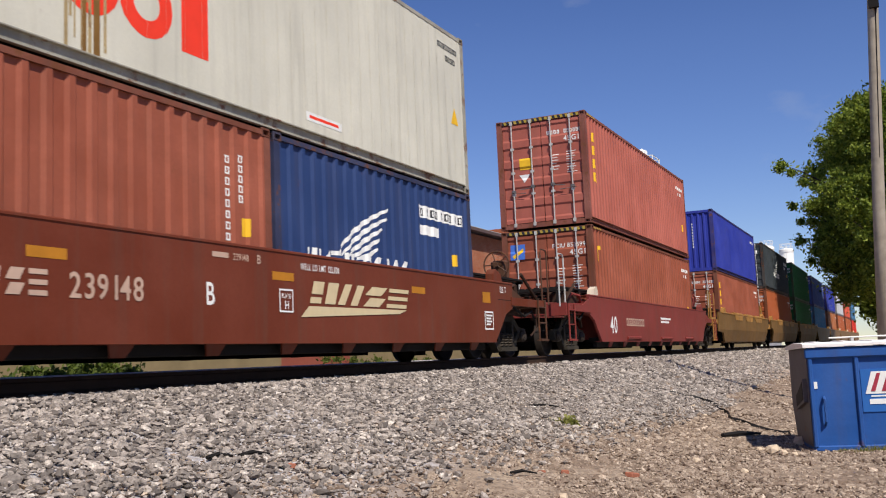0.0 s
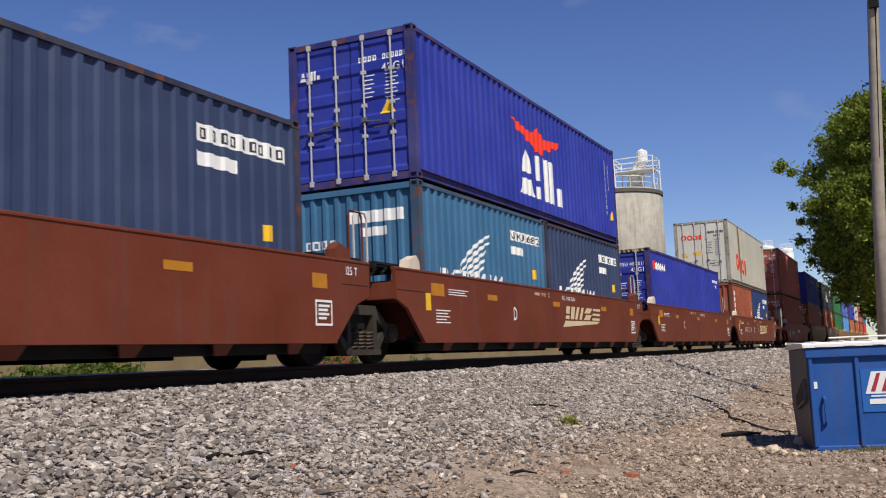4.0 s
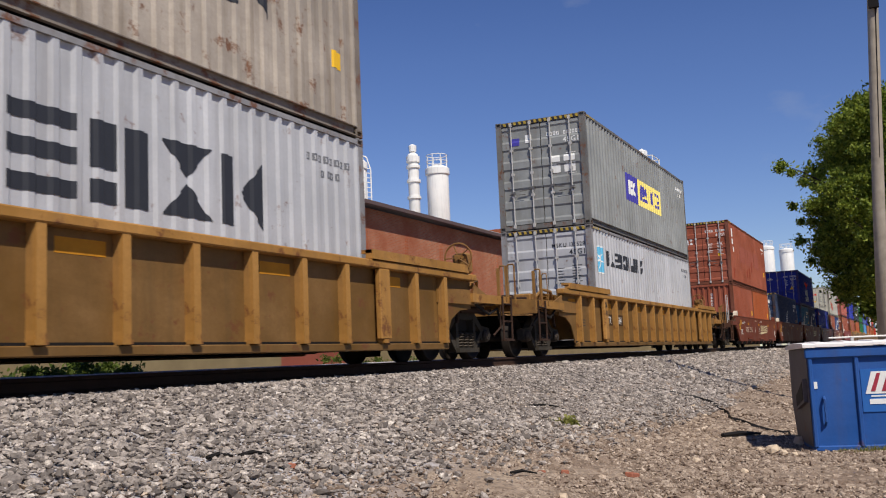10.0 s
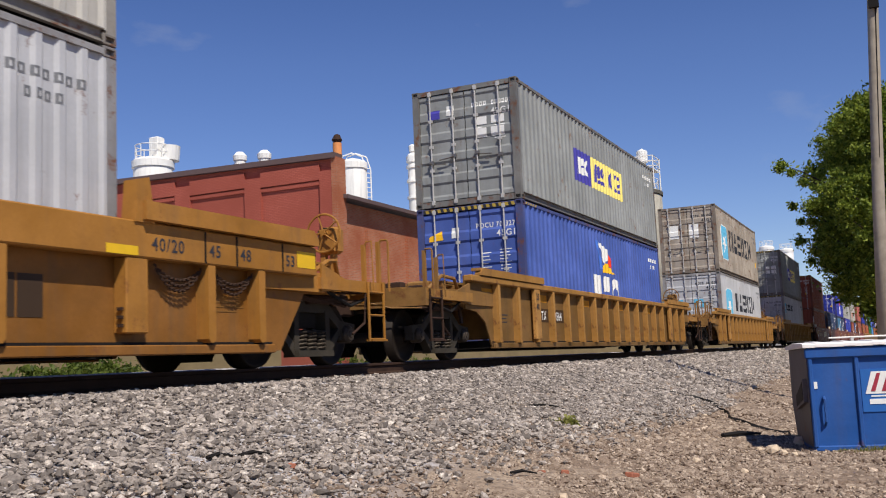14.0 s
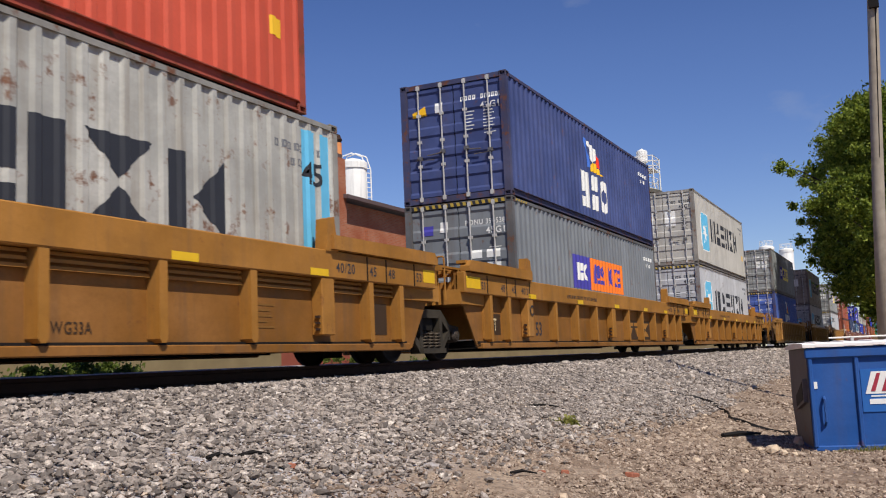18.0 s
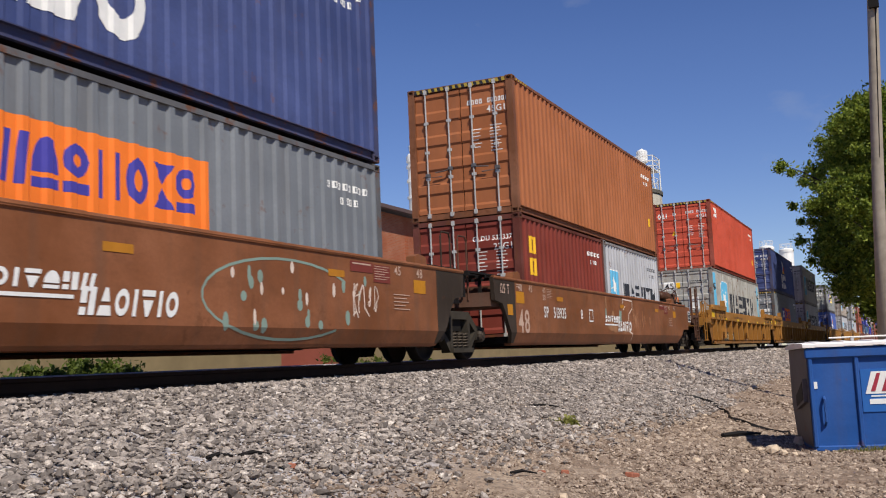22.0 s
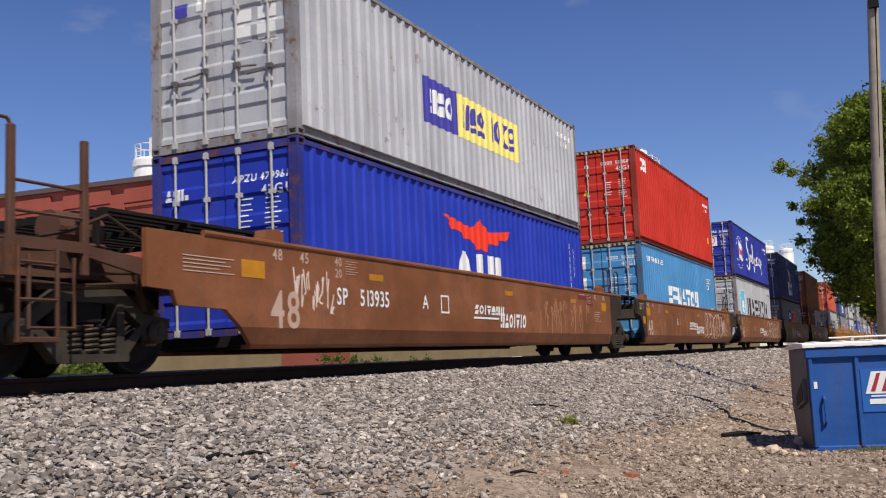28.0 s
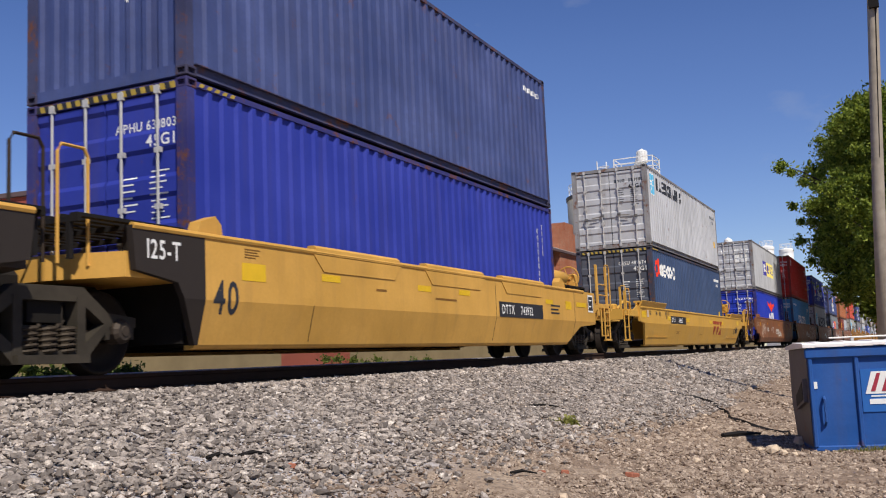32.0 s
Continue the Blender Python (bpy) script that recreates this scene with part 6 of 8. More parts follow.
def m_smooth(letter, number=None, seed=1, dense=3):
    ra = 1 if letter == "A" else 0
    out = graffiti(letter, seed) + [("chord_length_mark", words("48", -1.02, 1.26, 0.13) + words("45", -0.45, 1.26, 0.13) + words("45", 12.0, 1.26, 0.13) + words("48", 12.7, 1.26, 0.13) + words("40", 0.36, 1.28, 0.11) + words("20", 0.36, 1.13, 0.11), FAINT), ("reflector", [rect(-1.62, 1.02, -1.18, 1.22) if ra else rect(-1.15, 1.02, -0.72, 1.24), rect(12.6, 1.02, 13.0, 1.22)], PALE_Y), reflectors((1.25, 6.3, 10.2), 1.14, 0.4, 0.09, OCHRE), ("well_length", words("48", -1.08, 0.46, 0.44, 0.9), FAINT), ("maroon_patch", [rect(10.75, 1.24, 11.36, 1.38), rect(11.38, 1.12, 11.86, 1.37)], plain("maroon_stencil_patch", C(112, 52, 44), 0.7)), ("chord_small_print", bars(0.62, 1.16, 0.95, 1.36, 6, 0.22) + bars(11.4, 1.14, 11.84, 1.35, 6, 0.24) + bars(10.8, 1.32, 11.3, 1.36, 1, 0.5) + bars(11.95, 0.72, 12.45, 0.98, 5, 0.22), FAINT), ("small_print", bars(-2.6, 1.0, -1.75, 1.2, 5, 0.3) if ra else bars(-1.12, 1.3, -0.9, 1.38, 2, 0.3), FAINT),
           ("unit_letter", words(letter, 2.88, 0.80, 0.2), WHITE), ("trade_name", emblem("zoihefn", 4.85, 0.76, 6.2, 0.92, 0.18, 0.15) + emblem("ftoihio", 6.0, 0.54, 7.3, 0.80, 0.18, 0.2), WHITE), ("underline", [rect(4.8, 0.68, 5.95, 0.715)], WHITE)]
    if letter != "A":
        out.append(("test_mark", words("125 T", -2.0, 1.18, 0.17, 0.8), FAINT))
        out.insert(0, ("end_plate", [[(-2.262, 1.455), (-1.20, 1.455), (-1.20, 0.265), (-1.312, 0.265), (-1.55, 0.55), (-1.72, 0.82), (-1.862, 0.985), (-2.212, 1.04)]], PAINTS["car_grey_black"]))
        out.append(("stencil_panel", [rect(-1.62, 0.78, -1.36, 0.98)], PALE_Y))
    if letter != "B":
        out.insert(0, ("end_plate", [[(14.454, 1.455), (13.4, 1.455), (13.4, 0.265), (13.504, 0.265), (13.74, 0.55), (13.91, 0.82), (14.054, 0.985), (14.404, 1.04)]], PAINTS["car_grey_black"]))
    if letter == "B":
        out.append(("framed_print", [rect(14.95, 0.95, 15.28, 1.25)], INK))
        out.append(("print_frame", [rect(14.92, 0.92, 15.31, 0.95), rect(14.92, 1.25, 15.31, 1.28), rect(14.92, 0.95, 14.95, 1.25), rect(15.28, 0.95, 15.31, 1.25), rect(15.02, 1.16, 15.2, 1.19), rect(15.02, 1.04, 15.14, 1.07)], WHITE))
    if number:
        out += [("reporting_mark", words("SP", 0.38, 0.78, 0.22, 0.86), WHITE), ("car_number", words(number, 0.98, 0.78, 0.22, 0.86), WHITE), ("plate_mark", [rect(3.52, 0.74, 3.82, 0.77), rect(3.52, 1.0, 3.82, 1.03), rect(3.52, 0.74, 3.55, 1.03), rect(3.79, 0.74, 3.82, 1.03)], WHITE)]
    return out


def m_wedge(number):
    return [("reflector", [rect(-2.9, 0.95, -2.45, 1.13), rect(13.9, 0.95, 14.4, 1.13)], YELLOW), ("reflector", [rect(x, 0.93, x + 0.5, 1.05) for x in (0.35, 3.2, 7.4, 10.0)], YELLOW), ("number_panel", [rect(0.8, 0.83, 3.1, 1.07)], INK), ("reporting_mark", words("DTTX", 0.92, 0.88, 0.14, 0.9), WHITE), ("car_number", words(number, 1.95, 0.88, 0.14, 0.95), WHITE),
            ("well_length", words("53", 13.05, 0.58, 0.22) + [q for t, x, z in (("53", -1.93, 1.04), ("48", -1.16, 1.04), ("45", -0.72, 1.04), ("40", 0.1, 1.1), ("20", 0.14, 0.97)) for q in words(t, x, z, 0.115, 0.8)] + [rect(x, 1.04, x + 0.03, 1.17) for x in (-1.98, -1.21, -0.77, 0.05)], GREY_BLACK), ("trade_name", emblem("hhx", 8.12, 0.53, 10.1, 1.04, 0.05, 0.12), RED_BROWN),
            ("small_print", bars(1.8, 0.5, 2.3, 0.6, 3, 0.3) + bars(5.7, 0.47, 6.1, 0.53, 2, 0.35) + bars(-2.85, 1.15, -2.2, 1.22, 2, 0.35) + bars(0.3, 1.07, 0.62, 1.18, 4, 0.3), plain("dull_print", C(120, 84, 40), 0.7)), ("placard", [rect(-2.3, 0.97, -2.1, 1.17)], plain("pale_placard", C(190, 170, 150), 0.6)), ("framed_print", [rect(13.5, 0.6, 13.8, 0.86), rect(13.86, 0.62, 14.0, 0.8)], INK)]


def m_forty(number, free=True):
    out = [("end_plate", [[(-1.162, 1.425), (-0.08, 1.425), (-0.08, 0.265), (-0.132, 0.265), (-0.512, 0.9), (-1.112, 0.995)]], plain("black_end_plate", C(48, 42, 38), 0.6)), ("test_mark", words("125-T", -1.0, 1.12, 0.19, 0.78), WHITE), ("well_length", words("40", 0.05, 0.6, 0.36, 0.8), GREY_BLACK), ("panel_seam", [rect(12.62, 0.3, 12.635, 1.4), rect(2.0, 0.3, 2.015, 0.74), rect(8.0, 0.3, 8.015, 1.35)], DARK), ("reflector", [rect(0.55, 0.98, 1.0, 1.18), rect(12.0, 0.98, 12.4, 1.16)], YELLOW), ("reflector", [rect(x, 1.06, x + 0.45, 1.15) for x in (2.2, 4.9, 6.4, 10.7)], YELLOW), ("cover_print", [q for x in (2.45, 5.6, 8.75) for q in words("52,900 LBS MAX GROSS", x, 1.31, 0.065, 0.85) + words("WT FOR 20 FT CONTAINERS", x, 1.22, 0.065, 0.85)], GREY_BLACK), ("small_print", bars(0.6, 1.22, 0.9, 1.34, 4, 0.3) + bars(5.5, 0.93, 6.3, 0.98, 1, 0.6) + bars(3.6, 0.98, 3.9, 1.03, 1), plain("dull_print", C(120, 84, 40), 0.7)),
            ("number_panel", [rect(8.15, 0.74, 10.5, 1.02)], INK), ("reporting_mark", words("DTTX", 8.28, 0.8, 0.17, 0.9), WHITE), ("car_number", words(number, 9.25, 0.80, 0.16, 0.88), WHITE)]
    if free:
        return out + [("framed_print", [rect(13.68, 1.0, 14.0, 1.32)], INK), ("print_frame", [rect(13.64, 0.96, 14.04, 1.0), rect(13.64, 1.32, 14.04, 1.36), rect(13.64, 1.0, 13.68, 1.32), rect(14.0, 1.0, 14.04, 1.32), rect(13.72, 1.22, 13.94, 1.25), rect(13.72, 1.08, 13.86, 1.11)], WHITE), ("small_print", bars(11.0, 0.82, 11.6, 1.05, 3, 0.4), GREY_BLACK), ("reflector", [rect(12.75, 1.06, 13.5, 1.16)], YELLOW)]
    return out + [("end_plate", [[(12.30, 1.425), (13.354, 1.425), (13.304, 0.995), (12.704, 0.89), (12.324, 0.265), (12.30, 0.265)]], plain("black_end_plate", C(48, 42, 38), 0.6))]


LOADS = []


def load(*args, **kw):
    LOADS.append(container(*args, **kw))


HC, SC, LOW = 2.896, 2.591, 0.345

# ---- the train, from its far front to its rear ----
# far units ahead, on ribbed yellow wells
for _x, _low, _up, _hz in ((151.0, "signal_red_paint", "teal_blue_paint", 0), (135.3, "rust_orange_paint", "orange_red_paint", 0), (119.6, "rust_orange_paint", "light_grey_paint", 0), (104.0, "tan_brown_paint", "royal_blue_paint", 0), (88.4, "light_blue_paint", "faded_blue_paint", 0), (72.8, "green_paint", "green_paint", 0), (57.2, "rust_orange_paint", "charcoal_paint", 0), (41.46, "brown_red_paint", "royal_blue_paint", 0)):
    well_car(_x, "brown" if _x > 80 else "forty", "car_dull_yellow", "joint" if _x > 42 else "free", "joint", "dull yellow container well car with a double stack load", ())
    _t = _x == 41.46
    load(_x, LOW, _low, d_upright if _t else d_plain, "%s shipping container in a well car" % _low.replace("_paint", "").replace("_", " "), h=HC, turned=False)
    load(_x, LOW + HC, _up, d_none if _t else (d_wing if _x == 57.2 else d_plain), "%s shipping container on top of another" % _up.replace("_paint", "").replace("_", " "), h=SC, turned=_t)

well_car(23.58, "brown", "car_maroon", "free", "free", "maroon container well car with white stencilled length number", [("well_length", words("40", 0.4, 0.5, 0.42), WHITE), ("reporting_mark", blocks(2.0, 0.7, 3.9, 0.9, 9), FAINT), ("small_print", bars(6.0, 0.8, 7.4, 1.0, 2), WHITE)])
load(23.58, LOW, "brown_red_paint", d_corner_yellow, "brown red high shipping container with closed doors", h=HC, hazard=True, serial="FCIU 853599")
load(23.58, 3.29, "maroon_paint", d_upright, "faded maroon high shipping container with yellow upright lettering", h=HC, hazard=True)

BR = "red-brown five-unit container well car, unit lettered %s"
well_car(3.78, "brown", "car_brown", "joint", "free", BR % "B", m_brown("B", "239148"), deck="car_dirty_brown")
load(3.78, LOW, "brown_red_paint", d_upright_named, "brown red twenty foot container with white upright lettering", L=6.058, turned=True)
load(3.78 + 6.134, LOW, "navy_paint", d_wing, "navy blue twenty foot container with a white wing emblem", L=6.058)
load(3.78, 2.94, "reefer_white_paint", d_rings, "dirty white refrigerated container with red lettering and a rust stain", h=HC, reefer=True)
well_car(-11.80, "brown", "car_brown", "joint", "joint", BR % "C", m_brown("C", None, False))
load(-11.80, 0.28, "royal_blue_paint", d_round_blocks, "royal blue high container with red and white lettering", h=HC, hazard=True, serial="GESU 482811")
well_car(-27.50, "brown", "car_brown", "joint", "joint", BR % "D", m_brown("D"))
load(-27.50, LOW, "teal_blue_paint", d_wing, "faded teal blue twenty foot container with a white wing emblem", L=6.058, turned=True, side_serial="NYKU 260872")
load(-27.50 + 6.134, LOW, "slate_navy_paint", d_wing, "dark navy twenty foot container with a white wing emblem", L=6.058)
load(-27.50, 2.96, "royal_blue_paint", d_bird, "royal blue container with a red bird emblem and white letters")
well_car(-43.10, "brown", "car_brown", "joint", "joint", BR % "E", m_brown("E", None, False))
load(-43.10, 0.28, "slate_navy_paint", d_wing, "dark slate blue container with a white wing emblem", h=HC, hazard=True)
well_car(-58.74, "brown", "car_brown", "free", "joint", BR % "A", m_brown("A", "239148"), deck="car_dirty_brown")
load(-58.74, LOW, "brown_red_paint", d_upright_serial, "brown red twenty foot container with corrugated sides", L=6.058, turned=True)
load(-58.74 + 6.134, LOW, "rust_orange_paint", d_upright_serial, "rust orange twenty foot container with corrugated sides", L=6.058)
load(-58.74, 2.92, "brown_red_paint", d_patched, "faded brown red high container with repainted patches", h=HC, hazard=True)

RB = "faded dull yellow well car with ribbed sides and rust"
for _x in (-80.62, -104.20, -127.82):
    well_car(_x, "ribbed", "car_dull_yellow", "free", "free", RB, m_ribbed("20564"), deck="car_dirty_yellow")
load(-80.62, LOW, "light_grey_paint", d_star_line, "pale grey high container with black lettering", h=HC, hazard=True, serial="MSKU 135528")
load(-80.62, 3.25, "mid_grey_paint", d_two_panel, "grey high container with purple and yellow name panels", h=HC, hazard=True)
load(-104.20, LOW, "light_grey_paint", d_star_doors, "pale grey high container with a light blue star panel", h=HC)
load(-104.20, 3.25, "warm_grey_paint", d_star_tall, "stained warm grey high container with a light blue star panel", h=HC)
load(-127.72, LOW, "faded_blue_paint", d_flag_low, "faded blue high container with a coloured flag emblem", h=HC, hazard=True, serial="POCU 701327")
load(-127.72, 3.25, "mid_grey_paint", d_two_panel, "grey container with purple and yellow name panels")

GD = "golden yellow three-unit well car with ribbed sides, unit lettered %s"
well_car(-151.36, "gold", "car_gold", "joint", "free", GD % "B", m_gold("B"), nose=0.26)
load(-151.36, LOW, "light_grey_paint", d_star_low, "pale grey high container with a light blue star panel", h=HC, hazard=True)
load(-151.36, 3.25, "pale_warm_grey_paint", d_star_tall, "warm grey high container with a light blue star panel", h=HC)
well_car(-170.81, "gold", "car_gold", "joint", "joint", GD % "C", m_gold("C"))
load(-170.81, LOW, "blue_grey_paint", d_orange_panel, "blue grey high container with purple and orange name panels", h=HC, hazard=True, serial="PONU 394538")
load(-170.81, 3.25, "deep_blue_paint", d_flag_mid, "dark blue container with a coloured flag emblem")
well_car(-190.44, "gold", "car_gold", "free", "joint", GD % "A", m_gold("A", "729705"), nose=0.27)
load(-190.44 - 0.76, 0.40, "stained_grey_paint", d_star_45, "rust-stained grey forty-five foot container with light blue end bands", L=13.716, h=HC)
load(-190.44, 3.30, "orange_red_paint", d_corner_white, "orange red high container with white corner lettering", h=HC, hazard=True)

SB = "weathered brown five-unit well car with sprayed scrawls, unit lettered %s"
well_car(-213.06, "smooth", "car_rust_brown", "joint", "free", SB % "B", m_smooth("B", "513935", 11, 6), deck="car_dirty_brown")
load(-213.06, LOW, "dark_maroon_paint", d_big_letters, "dark maroon twenty foot container with yellow letters", L=6.058, serial="GLDU 537337")
load(-213.06 + 6.134, LOW, "light_grey_paint", d_star_20, "pale grey twenty foot container with black lettering", L=6.058)
load(-213.06, 2.94, "tan_brown_paint", d_plain, "orange brown high container with closed doors", h=HC, hazard=True)
well_car(-231.08, "smooth", "car_rust_brown", "joint", "joint", SB % "C", m_smooth("C", None, 21, 4), deck="car_grey_black")
load(-231.08, LOW, "blue_grey_paint", d_orange_low, "blue grey container with purple and orange name panels")
load(-231.08, 2.97, "deep_blue_paint", d_flag_mid, "dark blue high container with a coloured flag emblem", h=HC, hazard=True)
well_car(-248.97, "smooth", "car_rust_brown", "joint", "joint", SB % "D", m_smooth("D", None, 31, 5), deck="car_grey_black")
load(-248.97, 0.40, "light_grey_paint", d_star_low, "pale grey high container with a light blue star panel", h=HC, hazard=True, serial="MSKU 064061")
load(-248.97, 3.30, "royal_blue_paint", d_script, "deep blue container with white script lettering")
well_car(-266.66, "smooth", "car_rust_brown", "joint", "joint", SB % "E", m_smooth("E", None, 41, 7), deck="car_grey_black")
load(-266.88, 0.40, "light_blue_paint", d_tall_blocks, "light blue high container with large white letters", h=HC, hazard=True)
load(-266.88, 3.30, "signal_red_paint", d_corner_white, "bright red high container with white corner lettering", h=HC, hazard=True)
well_car(-284.98, "smooth", "car_rust_brown", "free", "joint", SB % "A", m_smooth("A", "513935", 51, 1), deck="car_dirty_brown")
load(-284.98, 0.40, "bright_blue_paint", d_bird_low, "bright blue container with a red bird emblem", serial="APZU 479961")
load(-284.98, 3.00, "light_grey_paint", d_two_panel, "pale grey container with purple and yellow name panels")

well_car(-307.97, "wedge", "car_new_yellow", "free", "free", "clean bright yellow well car with red brown lettering", m_wedge("469857"))
load(-307.97, LOW, "steel_blue_paint", d_round_blocks_big, "slate blue high container with charcoal doors and red and white lettering", h=HC, hazard=True, serial="GESU 489674", door_paint="slate_grey_paint")
load(-307.97, 3.26, "light_grey_paint", d_star_line, "pale grey container with black lettering")
well_car(-329.63, "forty", "car_yellow", "joint", "free", "yellow container well car with lashing covers", m_forty("743932"))
load(-329.63, LOW, "royal_blue_paint", d_blue, "royal blue high container with closed doors", h=HC, hazard=True, serial="APHU 631803")
load(-329.63, 3.26, "deep_blue_paint", d_none, "dark blue container on top of another", h=HC, turned=True)
well_car(-345.30, "forty", "car_yellow", "joint", "joint", "yellow container well car unit", m_forty("743932", False), deck="car_grey_black")

# ---- ground, track ----
def ground_z(x, y):
    """Height of the ground: the ballast's shoulder slopes down to the yard."""
    if y >= YT:
        u = y - YT
        base = -0.16 if u < 1.4 else (-0.16 + 0.18 * min(1.0, (u - 1.4) / 0.7) if u < 3.0 else max(-0.5, 0.02 - (u - 3.0) * 0.25))
    elif y > 6.45:
        base = -0.215
    else:
        d = 6.45 - y
        base = -0.16 - 0.055 * max(0.0, 1.0 - d) - 0.285 * d + (0.020 * max(0, d - 1.6) ** 2)
        base = max(base, -1.27) if d < 7 else -1.27
    return base


def earth():
    m, n, l, b = mat("yard_earth", 0.95)
    co = n.new("ShaderNodeTexCoord")
    sep = n.new("ShaderNodeSeparateXYZ")
    l.new(co.outputs["Object"], sep.inputs[0])
    fine, mid = noise_at(n, l, 14.0, 8), noise_at(n, l, 1.3, 6)
    dirt = mix(n, l, ramp(n, l, mid, 0.35, 0.65), C(122, 103, 87), C(160, 142, 123))
    dirt = mix(n, l, ramp(n, l, fine, 0.45, 0.7), dirt, C(99, 86, 75))
    vo = n.new("ShaderNodeTexVoronoi")
    vo.inputs["Scale"].default_value = 17.0
    l.new(co.outputs["Object"], vo.inputs["Vector"])
    cr = n.new("ShaderNodeSeparateColor")
    l.new(vo.outputs["Color"], cr.inputs[0])
    stone = mix(n, l, cr.outputs[0], C(120, 116, 116), C(190, 184, 182))
    lim = n.new("ShaderNodeMath")
    lim.operation = "MULTIPLY_ADD"
    lim.inputs[1].default_value, lim.inputs[2].default_value = 2.4, 2.6
    l.new(mid, lim.inputs[0])
    d = n.new("ShaderNodeMath")
    d.operation = "SUBTRACT"
    l.new(sep.outputs["Y"], d.inputs[0])
    l.new(lim.outputs[0], d.inputs[1])
    near = ramp(n, l, d.outputs[0], -0.4, 0.5)
    l.new(mix(n, l, near, dirt, stone), b.inputs["Base Color"])
    bump(n, l, b, fine, 0.7, 0.05)
    return m


def build_ground():
    xs = [-4000, -1200, -400, -120, -40, -15] + [-8 + 0.25 * i for i in range(153)] + [32 + i * 1.5 for i in range(60)] + [160, 300, 800, 2000, 4500]
    ys = [-4000, -800, -200, -60, -25, -12, -6, -3] + [-2 + 0.2 * i for i in range(64)] + [12, 14, 18, 24, 40, 80, 200, 800, 4000]
    v = []
    for y in ys:
        for x in xs:
            z = ground_z(x, y)
            if -10 < x < 60 and -3 < y < 6.6:
                z += 0.035 * noise.noise((x * 0.7, y * 0.7, 3)) + 0.018 * noise.noise((x * 3, y * 3, 1))
            v.append((x, y, z))
    w = len(xs)
    f = [(j * w + i, j * w + i + 1, (j + 1) * w + i + 1, (j + 1) * w + i) for j in range(len(ys) - 1) for i in range(w - 1)]
    return solid("ground", (v, f), earth(), "gravelly brown earth rising to the railway ballast", "ground", kind="structure", smooth=True)


build_ground()


def stone_mat(name, a, b_, white=0.0):
    m, n, l, b = mat(name, 0.9)
    geo = n.new("ShaderNodeNewGeometry")
    r = n.new("ShaderNodeValToRGB")
    r.color_ramp.elements[0].color, r.color_ramp.elements[1].color = (*a, 1), (*b_, 1)
    e = r.color_ramp.elements.new(0.9)
    e.color = (*[min(0.8, v * 1.05) for v in b_], 1)
    r.color_ramp.elements[-1].color = (*[min(0.85, v * 1.45) for v in b_], 1)
    l.new(geo.outputs["Random Per Island"], r.inputs[0])
    f = noise_at(n, l, 40.0, 4)
    l.new(mix(n, l, ramp(n, l, f, 0.3, 0.75), r.outputs[0], tuple(v * 0.75 for v in a)), b.inputs["Base Color"])
    bump(n, l, b, f, 0.4, 0.01)
    return m


_t = (1 + 5 ** 0.5) / 2
ICO = np.array([(-1, _t, 0), (1, _t, 0), (-1, -_t, 0), (1, -_t, 0), (0, -1, _t), (0, 1, _t), (0, -1, -_t), (0, 1, -_t), (_t, 0, -1), (_t, 0, 1), (-_t, 0, -1), (-_t, 0, 1)]) / 1.9
ICO_F = np.array([(0, 11, 5), (0, 5, 1), (0, 1, 7), (0, 7, 10), (0, 10, 11), (1, 5, 9), (5, 11, 4), (11, 10, 2), (10, 7, 6), (7, 1, 8), (3, 9, 4), (3, 4, 2), (3, 2, 6), (3, 6, 8), (3, 8, 9), (4, 9, 5), (2, 4, 11), (6, 2, 10), (8, 6, 7), (9, 8, 1)])


def scatter(name, places, sizes, material, label, category, flat=0.62, seed=1):
    """Many angular stones in one mesh."""
    rng = np.random.default_rng(seed)
    n = len(places)
    v = ICO[None] * rng.uniform(0.55, 1.35, (n, 12, 1))
    v = v * rng.uniform(0.55, 1.5, (n, 1, 3)) * np.array((1, 1, flat))
    a, tl = rng.uniform(0, 6.283, n), rng.uniform(-0.5, 0.5, n)
    ct, st = np.cos(tl)[:, None], np.sin(tl)[:, None]
    x, z = v[..., 0] * ct - v[..., 2] * st, v[..., 0] * st + v[..., 2] * ct
    c, s = np.cos(a)[:, None], np.sin(a)[:, None]
    v = np.stack([x * c - v[..., 1] * s, x * s + v[..., 1] * c, z], -1) * np.asarray(sizes)[:, None, None] + np.asarray(places)[:, None, :]
    f = (ICO_F[None] + 12 * np.arange(n)[:, None, None]).reshape(-1, 3)
    me = bpy.data.meshes.new(name)
    me.vertices.add(n * 12)
    me.vertices.foreach_set("co", v.reshape(-1).astype(np.float32))
    me.loops.add(len(f) * 3)
    me.loops.foreach_set("vertex_index", f.reshape(-1).astype(np.int32))
    me.polygons.add(len(f))
    me.polygons.foreach_set("loop_start", np.arange(0, len(f) * 3, 3, dtype=np.int32))
    me.update(calc_edges=True)
    me.shade_flat()
    me.materials.append(material)
    return tagged(new(name, me), label, category, kind="stuff")


